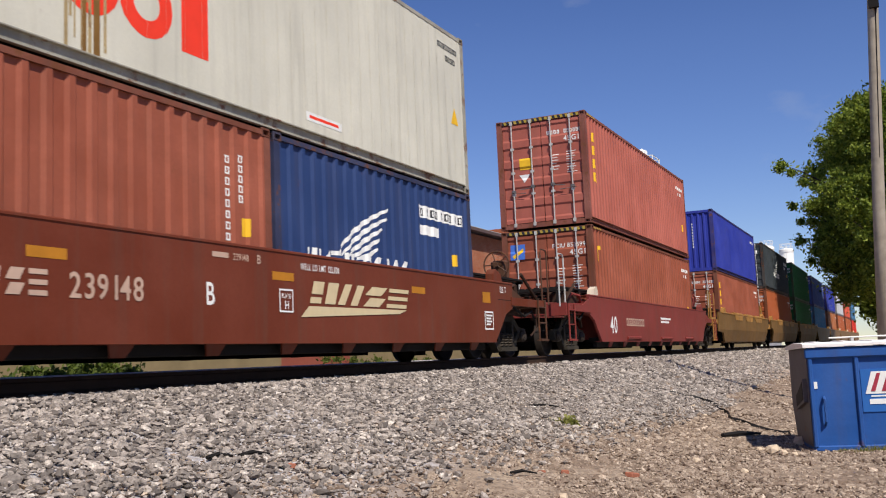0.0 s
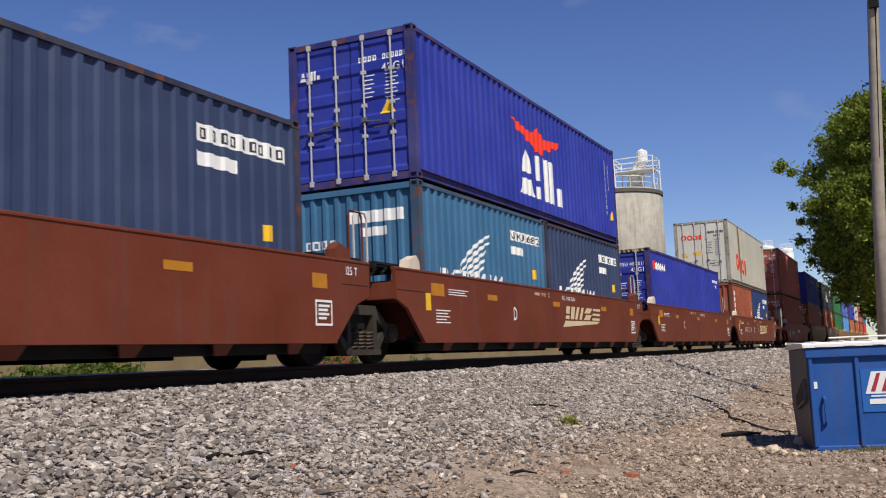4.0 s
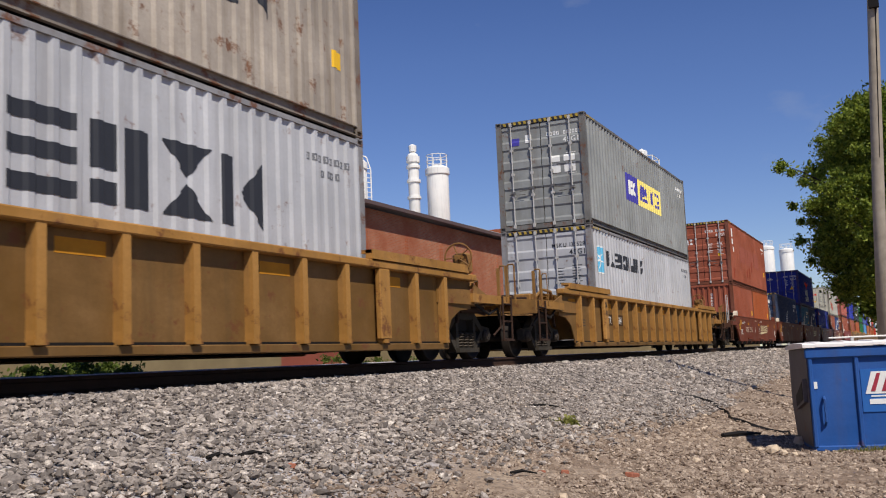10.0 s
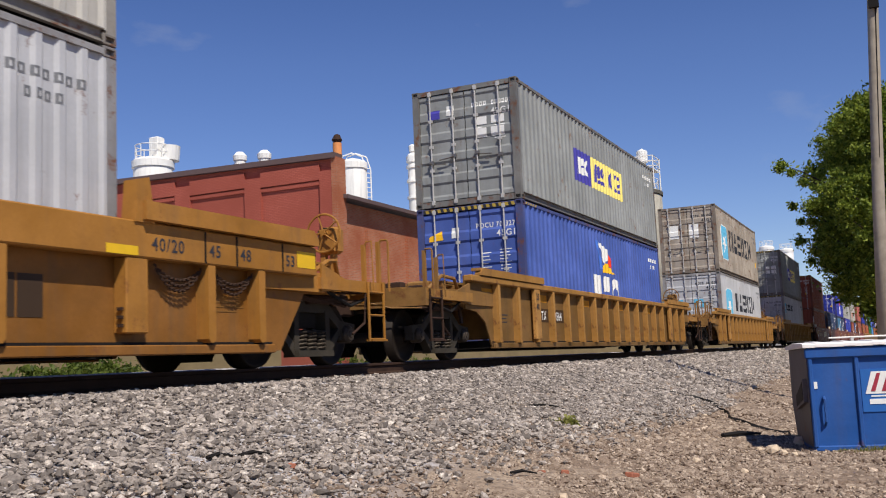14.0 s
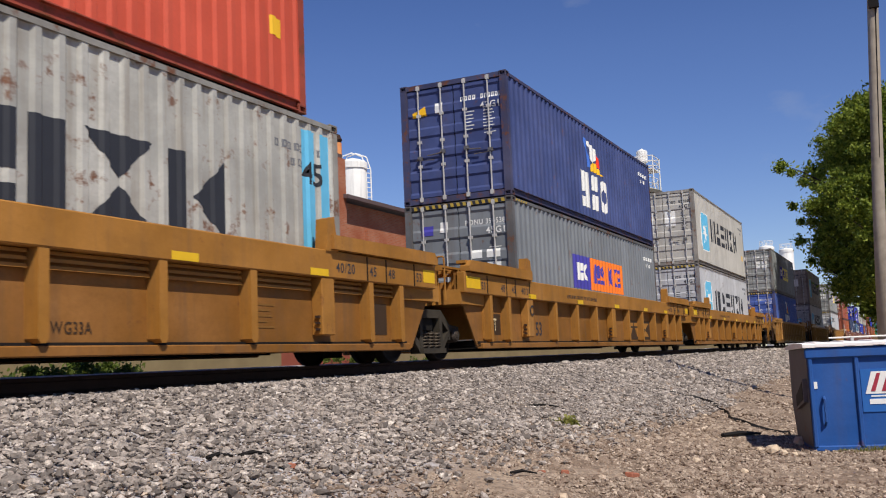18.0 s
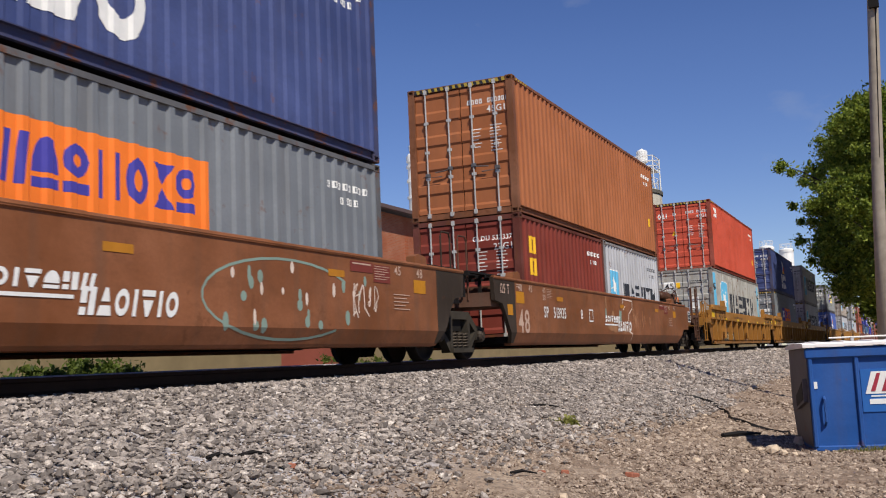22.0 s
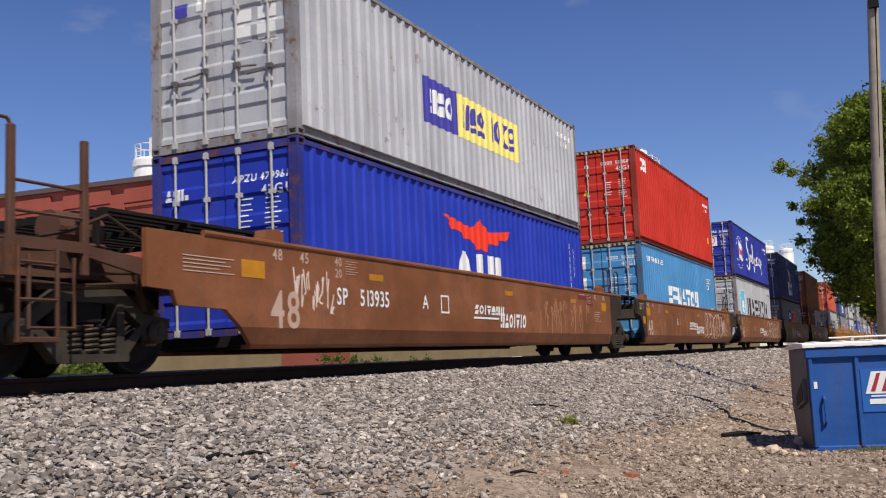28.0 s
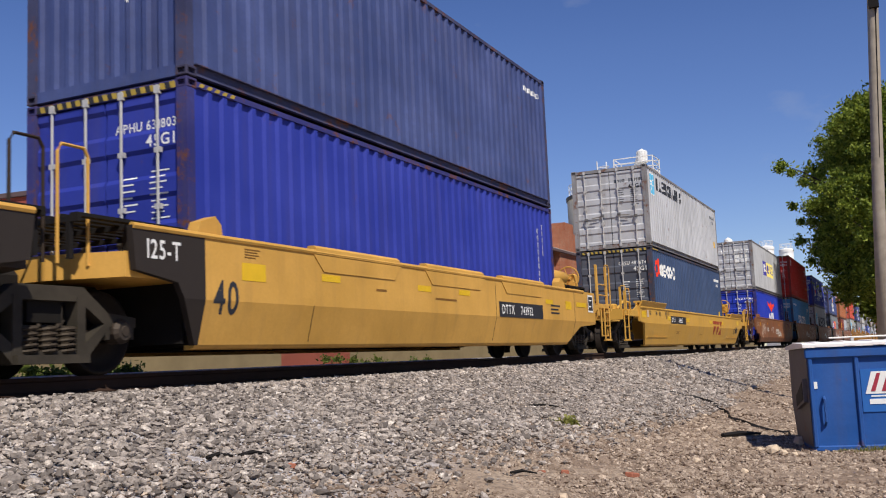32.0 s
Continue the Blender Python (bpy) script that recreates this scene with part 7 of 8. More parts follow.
def build_stones():
    rng = np.random.default_rng(5)
    pl, sz = [], []
    for x0, x1, y0, y1, per, size in ((3.0, 20, 3.0, 7.3, 760, 0.025), (20, 48, 3.4, 7.3, 150, 0.042), (48, 110, 4.0, 7.3, 26, 0.07)):
        n = int((x1 - x0) * (y1 - y0) * per)
        x, y = rng.uniform(x0, x1, n), rng.uniform(y0, y1, n)
        keep = (y > 3.7 + 0.9 * np.sin(x * 0.21 + 0.5) * 0.5 + rng.normal(0, 0.45, n)) & (y / np.maximum(x, 0.1) < 1.35)
        for px, py in zip(x[keep], y[keep]):
            pl.append((px, py, ground_z(px, py) + 0.018 + rng.uniform(-0.012, 0.02)))
        sz += list(size * np.clip(rng.lognormal(-0.08, 0.34, int(keep.sum())), 0.4, 2.0))
    scatter("ballast", pl, sz, stone_mat("ballast_stone", C(102, 94, 88), C(194, 181, 169)), "pale grey crushed stone railway ballast", "gravel", seed=3)
    pl, sz = [], []
    for x0, x1, y0, y1, per, size in ((4.0, 14, -0.3, 4.9, 520, 0.014), (8.0, 18, -0.5, 5.2, 240, 0.022), (18, 40, 0.5, 5.0, 70, 0.03)):
        n = int((x1 - x0) * (y1 - y0) * per)
        for px, py in zip(rng.uniform(x0, x1, n), rng.uniform(y0, y1, n)):
            pl.append((px, py, ground_z(px, py) + 0.004))
            sz.append(size * float(np.clip(rng.lognormal(-0.15, 0.5), 0.35, 2.6)))
    scatter("loose_gravel", pl, sz, stone_mat("yard_stone", C(115, 97, 83), C(186, 168, 149)), "loose tan and grey gravel on trodden earth", "gravel", seed=4)


build_stones()


def build_track():
    rail_prof = [(-0.07, -0.17), (0.07, -0.17), (0.07, -0.155), (0.012, -0.13), (0.010, -0.05), (0.036, -0.035), (0.036, -0.004), (0.028, 0.0), (-0.028, 0.0), (-0.036, -0.004), (-0.036, -0.035), (-0.010, -0.05), (-0.012, -0.13), (-0.07, -0.155)]
    tr = thing("railway_track", (0, YT, 0), "steel rails on dark timber sleepers in ballast", "railway track", kind="structure")
    for y in (-0.753, 0.753):
        part("rail", ext(M(), [(y + a, b) for a, b in rail_prof], -300, 900, "x"), RUSTY, tr, "rusty steel rail with a worn top")
    tie = mesh_of("sleeper", cbox(M(), -0.115, -1.3, -0.36, 0.115, 1.3, -0.165, 0.015), plain("creosoted_timber", (0.03, 0.024, 0.02), 0.9, 0, 0.4, 8.0))
    pad = mesh_of("tie_plate", box(M(), -0.09, -0.18, -0.168, 0.09, 0.18, -0.152), RUSTY)
    for i in range(150):
        x = 2.0 + i * 0.53
        t = part("sleeper", tie, None, tr, at=(x, 0, 0))
        if i < 60:
            for y in (-0.753, 0.753):
                part("tie_plate", pad, None, t, at=(0, y, 0))


build_track()

# ---- far side of the track: brick works, silos ----
def brick(name, a, b_, mortar, painted=0.0):
    m, n, l, b = mat(name, 0.88)
    co, mp, bt = n.new("ShaderNodeTexCoord"), n.new("ShaderNodeMapping"), n.new("ShaderNodeTexBrick")
    sp, ad, cb = n.new("ShaderNodeSeparateXYZ"), n.new("ShaderNodeMath"), n.new("ShaderNodeCombineXYZ")
    l.new(co.outputs["Object"], sp.inputs[0])
    for k in (0, 1):
        l.new(sp.outputs[k], ad.inputs[k])
    l.new(ad.outputs[0], cb.inputs[0])
    l.new(sp.outputs[2], cb.inputs[1])
    l.new(cb.outputs[0], mp.inputs[0])
    l.new(mp.outputs[0], bt.inputs["Vector"])
    bt.inputs["Scale"].default_value, bt.inputs["Brick Width"].default_value, bt.inputs["Row Height"].default_value = 1.0, 0.215, 0.075
    bt.inputs["Mortar Size"].default_value = 0.011
    for k, v in (("Color1", a), ("Color2", b_), ("Mortar", mortar)):
        bt.inputs[k].default_value = (*v, 1)
    big = ramp(n, l, noise_at(n, l, 0.45, 6), 0.35, 0.7)
    l.new(mix(n, l, big, bt.outputs["Color"], tuple(v * 0.8 for v in a)), b.inputs["Base Color"])
    bump(n, l, b, bt.outputs["Fac"], -0.5, 0.012)
    return m


BRICK_RED = brick("painted_red_brick", C(156, 80, 65), C(164, 88, 73), C(138, 72, 60))
BRICK_OLD = brick("old_brick", C(158, 90, 62), C(182, 116, 86), C(150, 128, 108))
ROOF_EDGE = plain("dark_roof_edge", C(92, 76, 74), 0.7)
CONCRETE = paint("silo_concrete", C(176, 170, 156), 0.6, 0.1, 0.85, 0.7, (0.11, 0.095, 0.075))
WHITE_STEEL = paint("white_tank_paint", C(228, 226, 220), 0.2, 0.1)


def build_works():
    XC, YC = 36.0, 22.1          # the corner nearest the track
    w = thing("factory_building", (0, 0, 0), "red painted brick factory with recessed wall panels", "building")
    # gable wall facing the approaching train
    m = M()
    ext(m, [(YC, -0.6), (YC + 34, -0.6), (YC + 34, 9.74), (YC, 9.0)], XC + 0.12, XC + 0.5, "x")
    part("gable_wall", m, BRICK_RED, w)
    for i in range(7):
        y0 = YC + 0.2 + i * 4.05
        part("pilaster", box(M(), XC, y0 - (0.2 if i == 0 else 0.45), -0.6, XC + 0.14, y0 + 0.45, 8.5 + 0.022 * (y0 - YC)), BRICK_RED, w)
        z = 7.9 + 0.022 * (y0 - YC)
        part("panel_lintel", box(M(), XC + 0.04, y0 + 0.45, z, XC + 0.14, y0 + 3.6, z + 0.16), BRICK_RED, w)
        part("panel_lintel", box(M(), XC + 0.0, y0 + 0.45, z + 0.22, XC + 0.14, y0 + 3.6, z + 0.9), BRICK_RED, w)
    part("parapet_cap", ext(M(), [(YC - 0.2, 9.0), (YC + 34, 9.74), (YC + 34, 9.98), (YC - 0.2, 9.24)], XC - 0.12, XC + 0.6, "x"), ROOF_EDGE, w)
    part("corner_pier", box(M(), XC - 0.02, YC - 0.25, -0.6, XC + 0.75, YC + 0.02, 9.05), BRICK_OLD, w)
    # long wall beside the track
    part("long_wall", box(M(), XC + 0.5, YC + 0.1, -0.6, XC + 32, YC + 0.5, 7.2), BRICK_OLD, w)
    for i in range(8):
        x = XC + 3.2 + i * 4.0
        part("pilaster", box(M(), x - 0.3, YC - 0.08, -0.6, x + 0.3, YC + 0.12, 6.1), BRICK_OLD, w)
    rf = M()
    ext(rf, [(YC - 0.5, 7.25), (YC - 0.5, 7.42), (YC + 14, 9.6), (YC + 14, 9.4)], XC + 0.5, XC + 34, "x")
    part("roof", rf, ROOF_EDGE, w)
    part("roof_sheet", ext(M(), [(YC - 0.45, 7.44), (YC - 0.45, 7.47), (YC + 14, 9.66), (YC + 14, 9.62)], XC + 14, XC + 33.5, "x"), GALV, w)
    # stepped end wall
    e = thing("brick_annex", (0, 0, 0), "brick building with a stepped parapet", "building")
    st = M()
    prof = [(66, -0.6), (80, -0.6), (80, 7.0), (74, 7.0), (74, 8.0), (71.5, 8.0), (71.5, 8.9), (69.5, 8.9), (69.5, 9.6), (67.5, 9.6), (67.5, 9.0), (66, 9.0)]
    ext(st, prof, YC - 0.3, YC + 10)
    part("wall", st, BRICK_OLD, e)
    # low dock wall that shows under the cars
    d = thing("dock_wall", (0, 0, 0), "low tan concrete dock wall with a red section", "wall")
    part("wall", box(M(), 10, 17.0, -0.6, 24.5, 17.3, 0.62), plain("tan_concrete", C(120, 106, 78), 0.9, 0, 0.35, 1.5), d)
    part("wall", box(M(), 24.5, 17.0, -0.6, 28.5, 17.3, 0.62), plain("dull_red_wall", C(128, 70, 56), 0.9, 0, 0.25, 1.5), d)
    part("wall", box(M(), 28.5, 17.0, -0.6, 130, 17.3, 0.62), plain("tan_concrete", C(120, 106, 78), 0.9, 0, 0.35, 1.5), d)


def silo(x, y, r, h, material, label, name="silo"):
    s = thing(name, (x, y, -0.6), label, "silo")
    part("shell", rev(M(), [(0.01, 0), (r, 0), (r, h), (r * 0.96, h + 0.15), (0.01, h + 0.5)], 40, "z"), material, s, smooth=True)
    part("rim", rev(M(), [(r - 0.02, h - (0.35 if material is CONCRETE else 0.5)), (r + 0.10, h - (0.35 if material is CONCRETE else 0.5)), (r + 0.10, h), (r - 0.02, h)], 40, "z"), plain("stained_concrete", C(92, 88, 80), 0.9, 0, 0.35, 0.8) if material is CONCRETE else material, s)
    return s


def railing(parent, r, z, n=14):
    m = M()
    for hh in (0.55, 1.1):
        ring(m, (0, 0, z + hh), r, 0.035, "z", 32)
    for i in range(n):
        a = 2 * math.pi * i / n
        tube(m, [(r * math.cos(a), r * math.sin(a), z), (r * math.cos(a), r * math.sin(a), z + 1.1)], 0.035, 5)
    part("railing", m, WHITE_STEEL, parent)


def build_silos():
    s = silo(93.65, 24.97, 4.63, 16.0, CONCRETE, "weathered concrete silo with a white railed top")
    railing(s, 4.4, 16.1, 20)
    m = M()
    tube(m, [(1.2, -1.9, 16.0), (0.6, -2.2, 17.8), (0.1, -3.0, 19.5)], [1.0, 0.8, 0.55], 12)
    rev(m, [(0.01, 19.0), (0.55, 19.0), (0.55, 20.1), (0.01, 20.4)], 14, "z", (0.1, -3.0, 0))
    part("spout", m, WHITE_STEEL, s)
    for x in (-1.6, 1.2):
        for y in (-4.4, -0.6):
            part("platform_post", tube(M(), [(x, y, 16.2), (x, y, 19.3)], 0.06, 5), WHITE_STEEL, s)
    for z in (18.3, 18.8, 19.3):
        for x in (-1.6, 1.2):
            part("platform_rail", tube(M(), [(x, -4.4, z), (x, -0.6, z)], 0.05, 5), WHITE_STEEL, s)
        for y in (-4.4, -0.6):
            part("platform_rail", tube(M(), [(-1.6, y, z), (1.2, y, z)], 0.05, 5), WHITE_STEEL, s)
    part("platform", box(M(), -1.6, -4.4, 18.0, 1.2, -0.6, 18.08), WHITE_STEEL, s)
    m = M()
    x, y = -4.9, -0.3
    for dx in (-0.35, 0.35):
        tube(m, [(x + dx, y - dx, 0), (x + dx, y - dx, 18.6)], 0.06, 5)
    for i in range(45):
        tube(m, [(x - 0.35, y + 0.35, 0.4 + i * 0.4), (x + 0.35, y - 0.35, 0.4 + i * 0.4)], 0.04, 4)
    for i in range(16):
        ring(m, (x - 0.35, y - 0.35, 6 + i * 0.8), 0.42, 0.035, "z", 12)
    part("caged_ladder", m, WHITE_STEEL, s)
    for dx, r in ((0, 1.35), (3.6, 1.35)):
        q = silo(196 + dx * 2.4, 23.0 + dx * 0.0 - dx * 0.75, r, 19.5, WHITE_STEEL, "tall white steel tank far behind the train", "storage_tank")
        railing(q, 1.2, 19.6, 8)


def build_roof_gear():
    t = silo(56.0, 50.0, 1.46, 16.8, WHITE_STEEL, "white steel silo with a filter head behind the factory")
    t.location.z -= 0.5
    railing(t, 1.3, 16.9, 10)
    part("filter_head", cbox(M(), -0.5, -0.9, 16.8, 0.3, 0.0, 18.6, 0.08), WHITE_STEEL, t)
    part("hopper", rev(M(), [(0.01, 16.9), (0.85, 16.9), (0.95, 18.0), (0.01, 18.15)], 18, "z", (0.7, -0.8, 0)), WHITE_STEEL, t)
    t = silo(68.5, 40.0, 1.1, 17.0, WHITE_STEEL, "slim white tank with a hooped ladder behind the factory", "storage_tank")
    m = M()
    tube(m, [(0.6, -0.9, 12.0), (0.6, -0.9, 16.5), (0.5, -0.6, 17.6), (0.0, 0.1, 17.9), (-0.5, 0.7, 17.6), (-0.6, 0.9, 16.0)], 0.06, 6)
    tube(m, [(1.0, -1.1, 12.0), (1.0, -1.1, 16.5), (0.9, -0.8, 17.6), (0.4, -0.1, 17.9), (-0.1, 0.5, 17.6), (-0.2, 0.7, 16.0)], 0.06, 6)
    for i in range(12):
        tube(m, [(0.6, -0.9, 12.2 + i * 0.4), (1.0, -1.1, 12.2 + i * 0.4)], 0.04, 5)
    part("hooped_ladder", m, WHITE_STEEL, t)
    t = silo(71.6, 36.0, 0.46, 17.6, WHITE_STEEL, "narrow white process tower behind the factory", "process_tower")
    for z in (14.0, 15.4, 16.6):
        part("collar", rev(M(), [(0.4, z), (0.58, z), (0.58, z + 0.22), (0.4, z + 0.22)], 18, "z"), WHITE_STEEL, t)
    part("cap", rev(M(), [(0.01, 18.0), (0.3, 18.0), (0.34, 18.5), (0.01, 18.7)], 14, "z"), WHITE_STEEL, t)
    t = silo(75.0, 35.4, 0.95, 17.0, WHITE_STEEL, "white steel tank with a railed top behind the factory", "storage_tank")
    railing(t, 0.9, 17.1, 8)
    c = thing("roof_chimney", (40.0, 24.2, 7.0), "orange flue with a small cap on the factory roof", "chimney")
    part("flue", rev(M(), [(0.01, 0), (0.22, 0), (0.22, 3.7), (0.01, 3.7)], 14, "z"), paint("orange_flue", C(214, 140, 84), 0.5, 0.5), c)
    part("cap", rev(M(), [(0.01, 3.65), (0.14, 3.65), (0.26, 3.85), (0.14, 4.1), (0.01, 4.15)], 14, "z"), RUSTY, c)
    for x, y in ((42.0, 31.5), (42.4, 30.2)):
        v = thing("roof_vent", (x, y, 8.4), "white galvanised roof ventilator on the factory", "roof vent", "roof vents")
        part("stack", rev(M(), [(0.01, 0), (0.3, 0), (0.3, 2.8), (0.01, 2.8)], 14, "z"), WHITE_STEEL, v)
        part("cowl", rev(M(), [(0.01, 2.7), (0.36, 2.7), (0.38, 2.95), (0.2, 3.15), (0.01, 3.2)], 14, "z"), WHITE_STEEL, v)
    t = silo(150.0, 23.0, 0.55, 16.6, WHITE_STEEL, "distant slim white tower behind the train", "storage_tank")


build_works()
build_silos()
build_roof_gear()


# ---- yard: skip, pole, trees ----
SKIP_BLUE = paint("skip_blue", C(34, 82, 150), 0.7, 0.35, streak=0.35)
# worn grey that carries the shade of the side facing the track
SKIP_SHADED = paint("skip_side_grey", C(92, 88, 92), 0.8, 0.5)
LID = plain("white_plastic_lid", C(225, 220, 216), 0.5, 0, 0.06)


def build_skip():
    k = thing("dumpster", (12.49, 1.105, -1.27), "blue steel dumpster with a white plastic lid", "dumpster", turn=-76.5)
    # local x runs along the front, y goes back
    shape = [(0.0, 0.06), (1.2, 0.06), (1.46, 0.5), (1.46, 1.2), (0.0, 1.224)]
    part("body", ext(M(), shape, 0.0, 1.85, "x"), SKIP_BLUE, k)
    part("front_rail", cbox(M(), -0.03, -0.05, 1.10, 1.88, 0.02, 1.216, 0.012), SKIP_BLUE, k)
    part("base_rail", cbox(M(), 0.0, -0.02, 0.0, 1.85, 1.1, 0.07, 0.015), SKIP_BLUE, k)
    for x in (0.0, 0.52, 1.15, 1.79):
        part("stiffener", cbox(M(), x, -0.035, 0.05, x + 0.05, 0.012, 1.11, 0.01), SKIP_BLUE, k)
    # grey sheet over the blue side: its shade is put into the colour
    part("side_plate", ext(M(), shape, -0.012, -0.002, "x"), SKIP_SHADED, k)
    m = ext(M(), [(0.10, 0.58), (0.75, 0.46), (0.75, 0.66), (0.10, 0.86)], -0.06, -0.01, "x")
    part("fork_pocket", m, SKIP_SHADED, k)
    # thin black plate paints the shade inside the pocket
    m = ext(M(), [(0.14, 0.61), (0.70, 0.50), (0.70, 0.63), (0.14, 0.82)], -0.066, -0.058, "x")
    part("pocket_opening", m, BLACK, k)
    m = M()
    tube(m, [(0.15, -0.01, 0.64), (0.15, -0.06, 0.61), (0.15, -0.06, 0.36), (0.15, -0.01, 0.32)], 0.018, 8)
    part("handle", m, SKIP_BLUE, k)
    part("hinge_plate", box(M(), 0.02, -0.012, 0.74, 0.09, 0.0, 0.82), WHITE, k)
    m = ext(M(), [(-0.07, 1.228), (1.48, 1.205), (1.48, 1.245), (0.7, 1.290), (-0.03, 1.278), (-0.07, 1.262)], -0.05, 1.9, "x")
    part("lid", m, LID, k)
    for i in range(6):
        x = 0.1 + i * 0.32
        part("lid_rib", ext(M(), [(-0.075, 1.236), (-0.073, 1.266), (-0.03, 1.286), (0.7, 1.300), (1.44, 1.258), (1.44, 1.23)], x, x + 0.12, "x"), LID, k)
    part("lid_bar", tube(M(), [(0.3, 0.2, 1.335), (2.1, 0.2, 1.335)], 0.012, 6), GALV, k)
    for x in (0.55, 1.1):
        part("bar_clip", box(M(), x, 0.17, 1.29, x + 0.03, 0.23, 1.34), GALV, k)
    m = M()
    tube(m, [(1.02, -0.06, 1.29), (1.02, -0.07, 1.0), (1.2, -0.07, 0.92)], 0.012, 6)
    part("lid_strap", m, BLACK, k)
    part("sign_panel", box(M(), 0.58, -0.012, 0.45, 1.78, 0.002, 0.95), plain("sign_blue", C(44, 94, 160), 0.5), k)
    part("sign_emblem", ext(M(), [(0.62, 0.66), (1.45, 0.66), (1.35, 0.92), (0.70, 0.92)], -0.018, -0.012), WHITE, k)
    for x in (0.68, 0.80, 0.92, 1.06, 1.20):
        part("emblem_stroke", ext(M(), [(x, 0.69), (x + 0.05, 0.69), (x + 0.12, 0.90), (x + 0.08, 0.90)], -0.024, -0.018), plain("sign_maroon", C(150, 52, 66), 0.5), k)
    for x in (0.66, 0.90):
        part("sign_bar", box(M(), x, -0.018, 0.54, x + 0.2, -0.012, 0.60), WHITE, k)
    part("sign_bar", box(M(), 0.68, -0.018, 0.625, 1.5, -0.012, 0.642), WHITE, k)


build_skip()


def build_pole():
    p = thing("utility_pole", (21.5, 0.475, -1.3), "weathered grey wooden utility pole", "pole")
    part("shaft", tube(M(), [(0, 0, 0), (0, -0.19, 4), (0, -0.42, 8.0), (0, -0.67, 12.5)], [0.128, 0.120, 0.108, 0.092], 20), plain("weathered_pole_wood", C(146, 136, 122), 0.9, 0, 0.4, 5.0), p, smooth=True)
    m = M()
    tube(m, [(-0.10, -0.29, 5.0), (-0.10, -0.52, 8.8), (-0.08, -0.70, 12.4)], 0.012, 6)
    part("conduit", m, DARK, p)
    m = M()
    box(m, -0.2, -0.55, 8.1, -0.1, -0.35, 8.35)
    part("bracket", m, DARK, p)


build_pole()


def leaf_mat(name, a, b_):
    m, n, l, b = mat(name, 0.55)
    geo = n.new("ShaderNodeNewGeometry")
    c = mix(n, l, geo.outputs["Random Per Island"], a, b_)
    l.new(c, b.inputs["Base Color"])
    tr, ad = n.new("ShaderNodeBsdfTranslucent"), n.new("ShaderNodeMixShader")
    l.new(mix(n, l, 0.35, c, C(150, 170, 50)), tr.inputs["Color"])
    ad.inputs[0].default_value = 0.35
    out = n["Material Output"]
    l.new(b.outputs[0], ad.inputs[1])
    l.new(tr.outputs[0], ad.inputs[2])
    l.new(ad.outputs[0], out.inputs["Surface"])
    return m


LEAF = leaf_mat("leaf_green", C(40, 64, 22), C(142, 152, 60))
BARK = plain("bark", (0.06, 0.048, 0.038), 0.95, 0, 0.4, 7.0)


def leaves(name, clumps, per, size, seed, material, parent, spread=1.0):
    """A crown: small folded leaves gathered in clumps (x, y, z, radius)."""
    rng = np.random.default_rng(seed)
    cl = np.array(clumps)
    n = len(cl) * per
    idx = np.repeat(np.arange(len(cl)), per)
    d = rng.normal(0, 1, (n, 3))
    d /= np.linalg.norm(d, axis=1)[:, None]
    r = np.abs(rng.normal(0, 0.62, n)) + 0.1
    p = cl[idx, :3] + d * (r * cl[idx, 3])[:, None] * np.array((1, 1, 0.8))
    a = rng.normal(0, 1, (n, 3))
    a /= np.linalg.norm(a, axis=1)[:, None]
    b = np.cross(a, rng.normal(0, 1, (n, 3)))
    b /= np.linalg.norm(b, axis=1)[:, None]
    s = (size * rng.uniform(0.6, 1.3, n))[:, None]
    q = np.stack([p - a * s, p + b * s * 0.5 - np.cross(a, b) * s * 0.12, p + a * s, p - b * s * 0.5 - np.cross(a, b) * s * 0.12], 1)
    me = bpy.data.meshes.new(name)
    me.vertices.add(n * 4)
    me.vertices.foreach_set("co", q.reshape(-1).astype(np.float32))
    me.loops.add(n * 4)
    me.loops.foreach_set("vertex_index", np.arange(n * 4, dtype=np.int32))
    me.polygons.add(n)
    me.polygons.foreach_set("loop_start", np.arange(0, n * 4, 4, dtype=np.int32))
    me.update(calc_edges=True)
    me.materials.append(material)
    ob = new(name, me)
    ob.parent = parent
    return ob


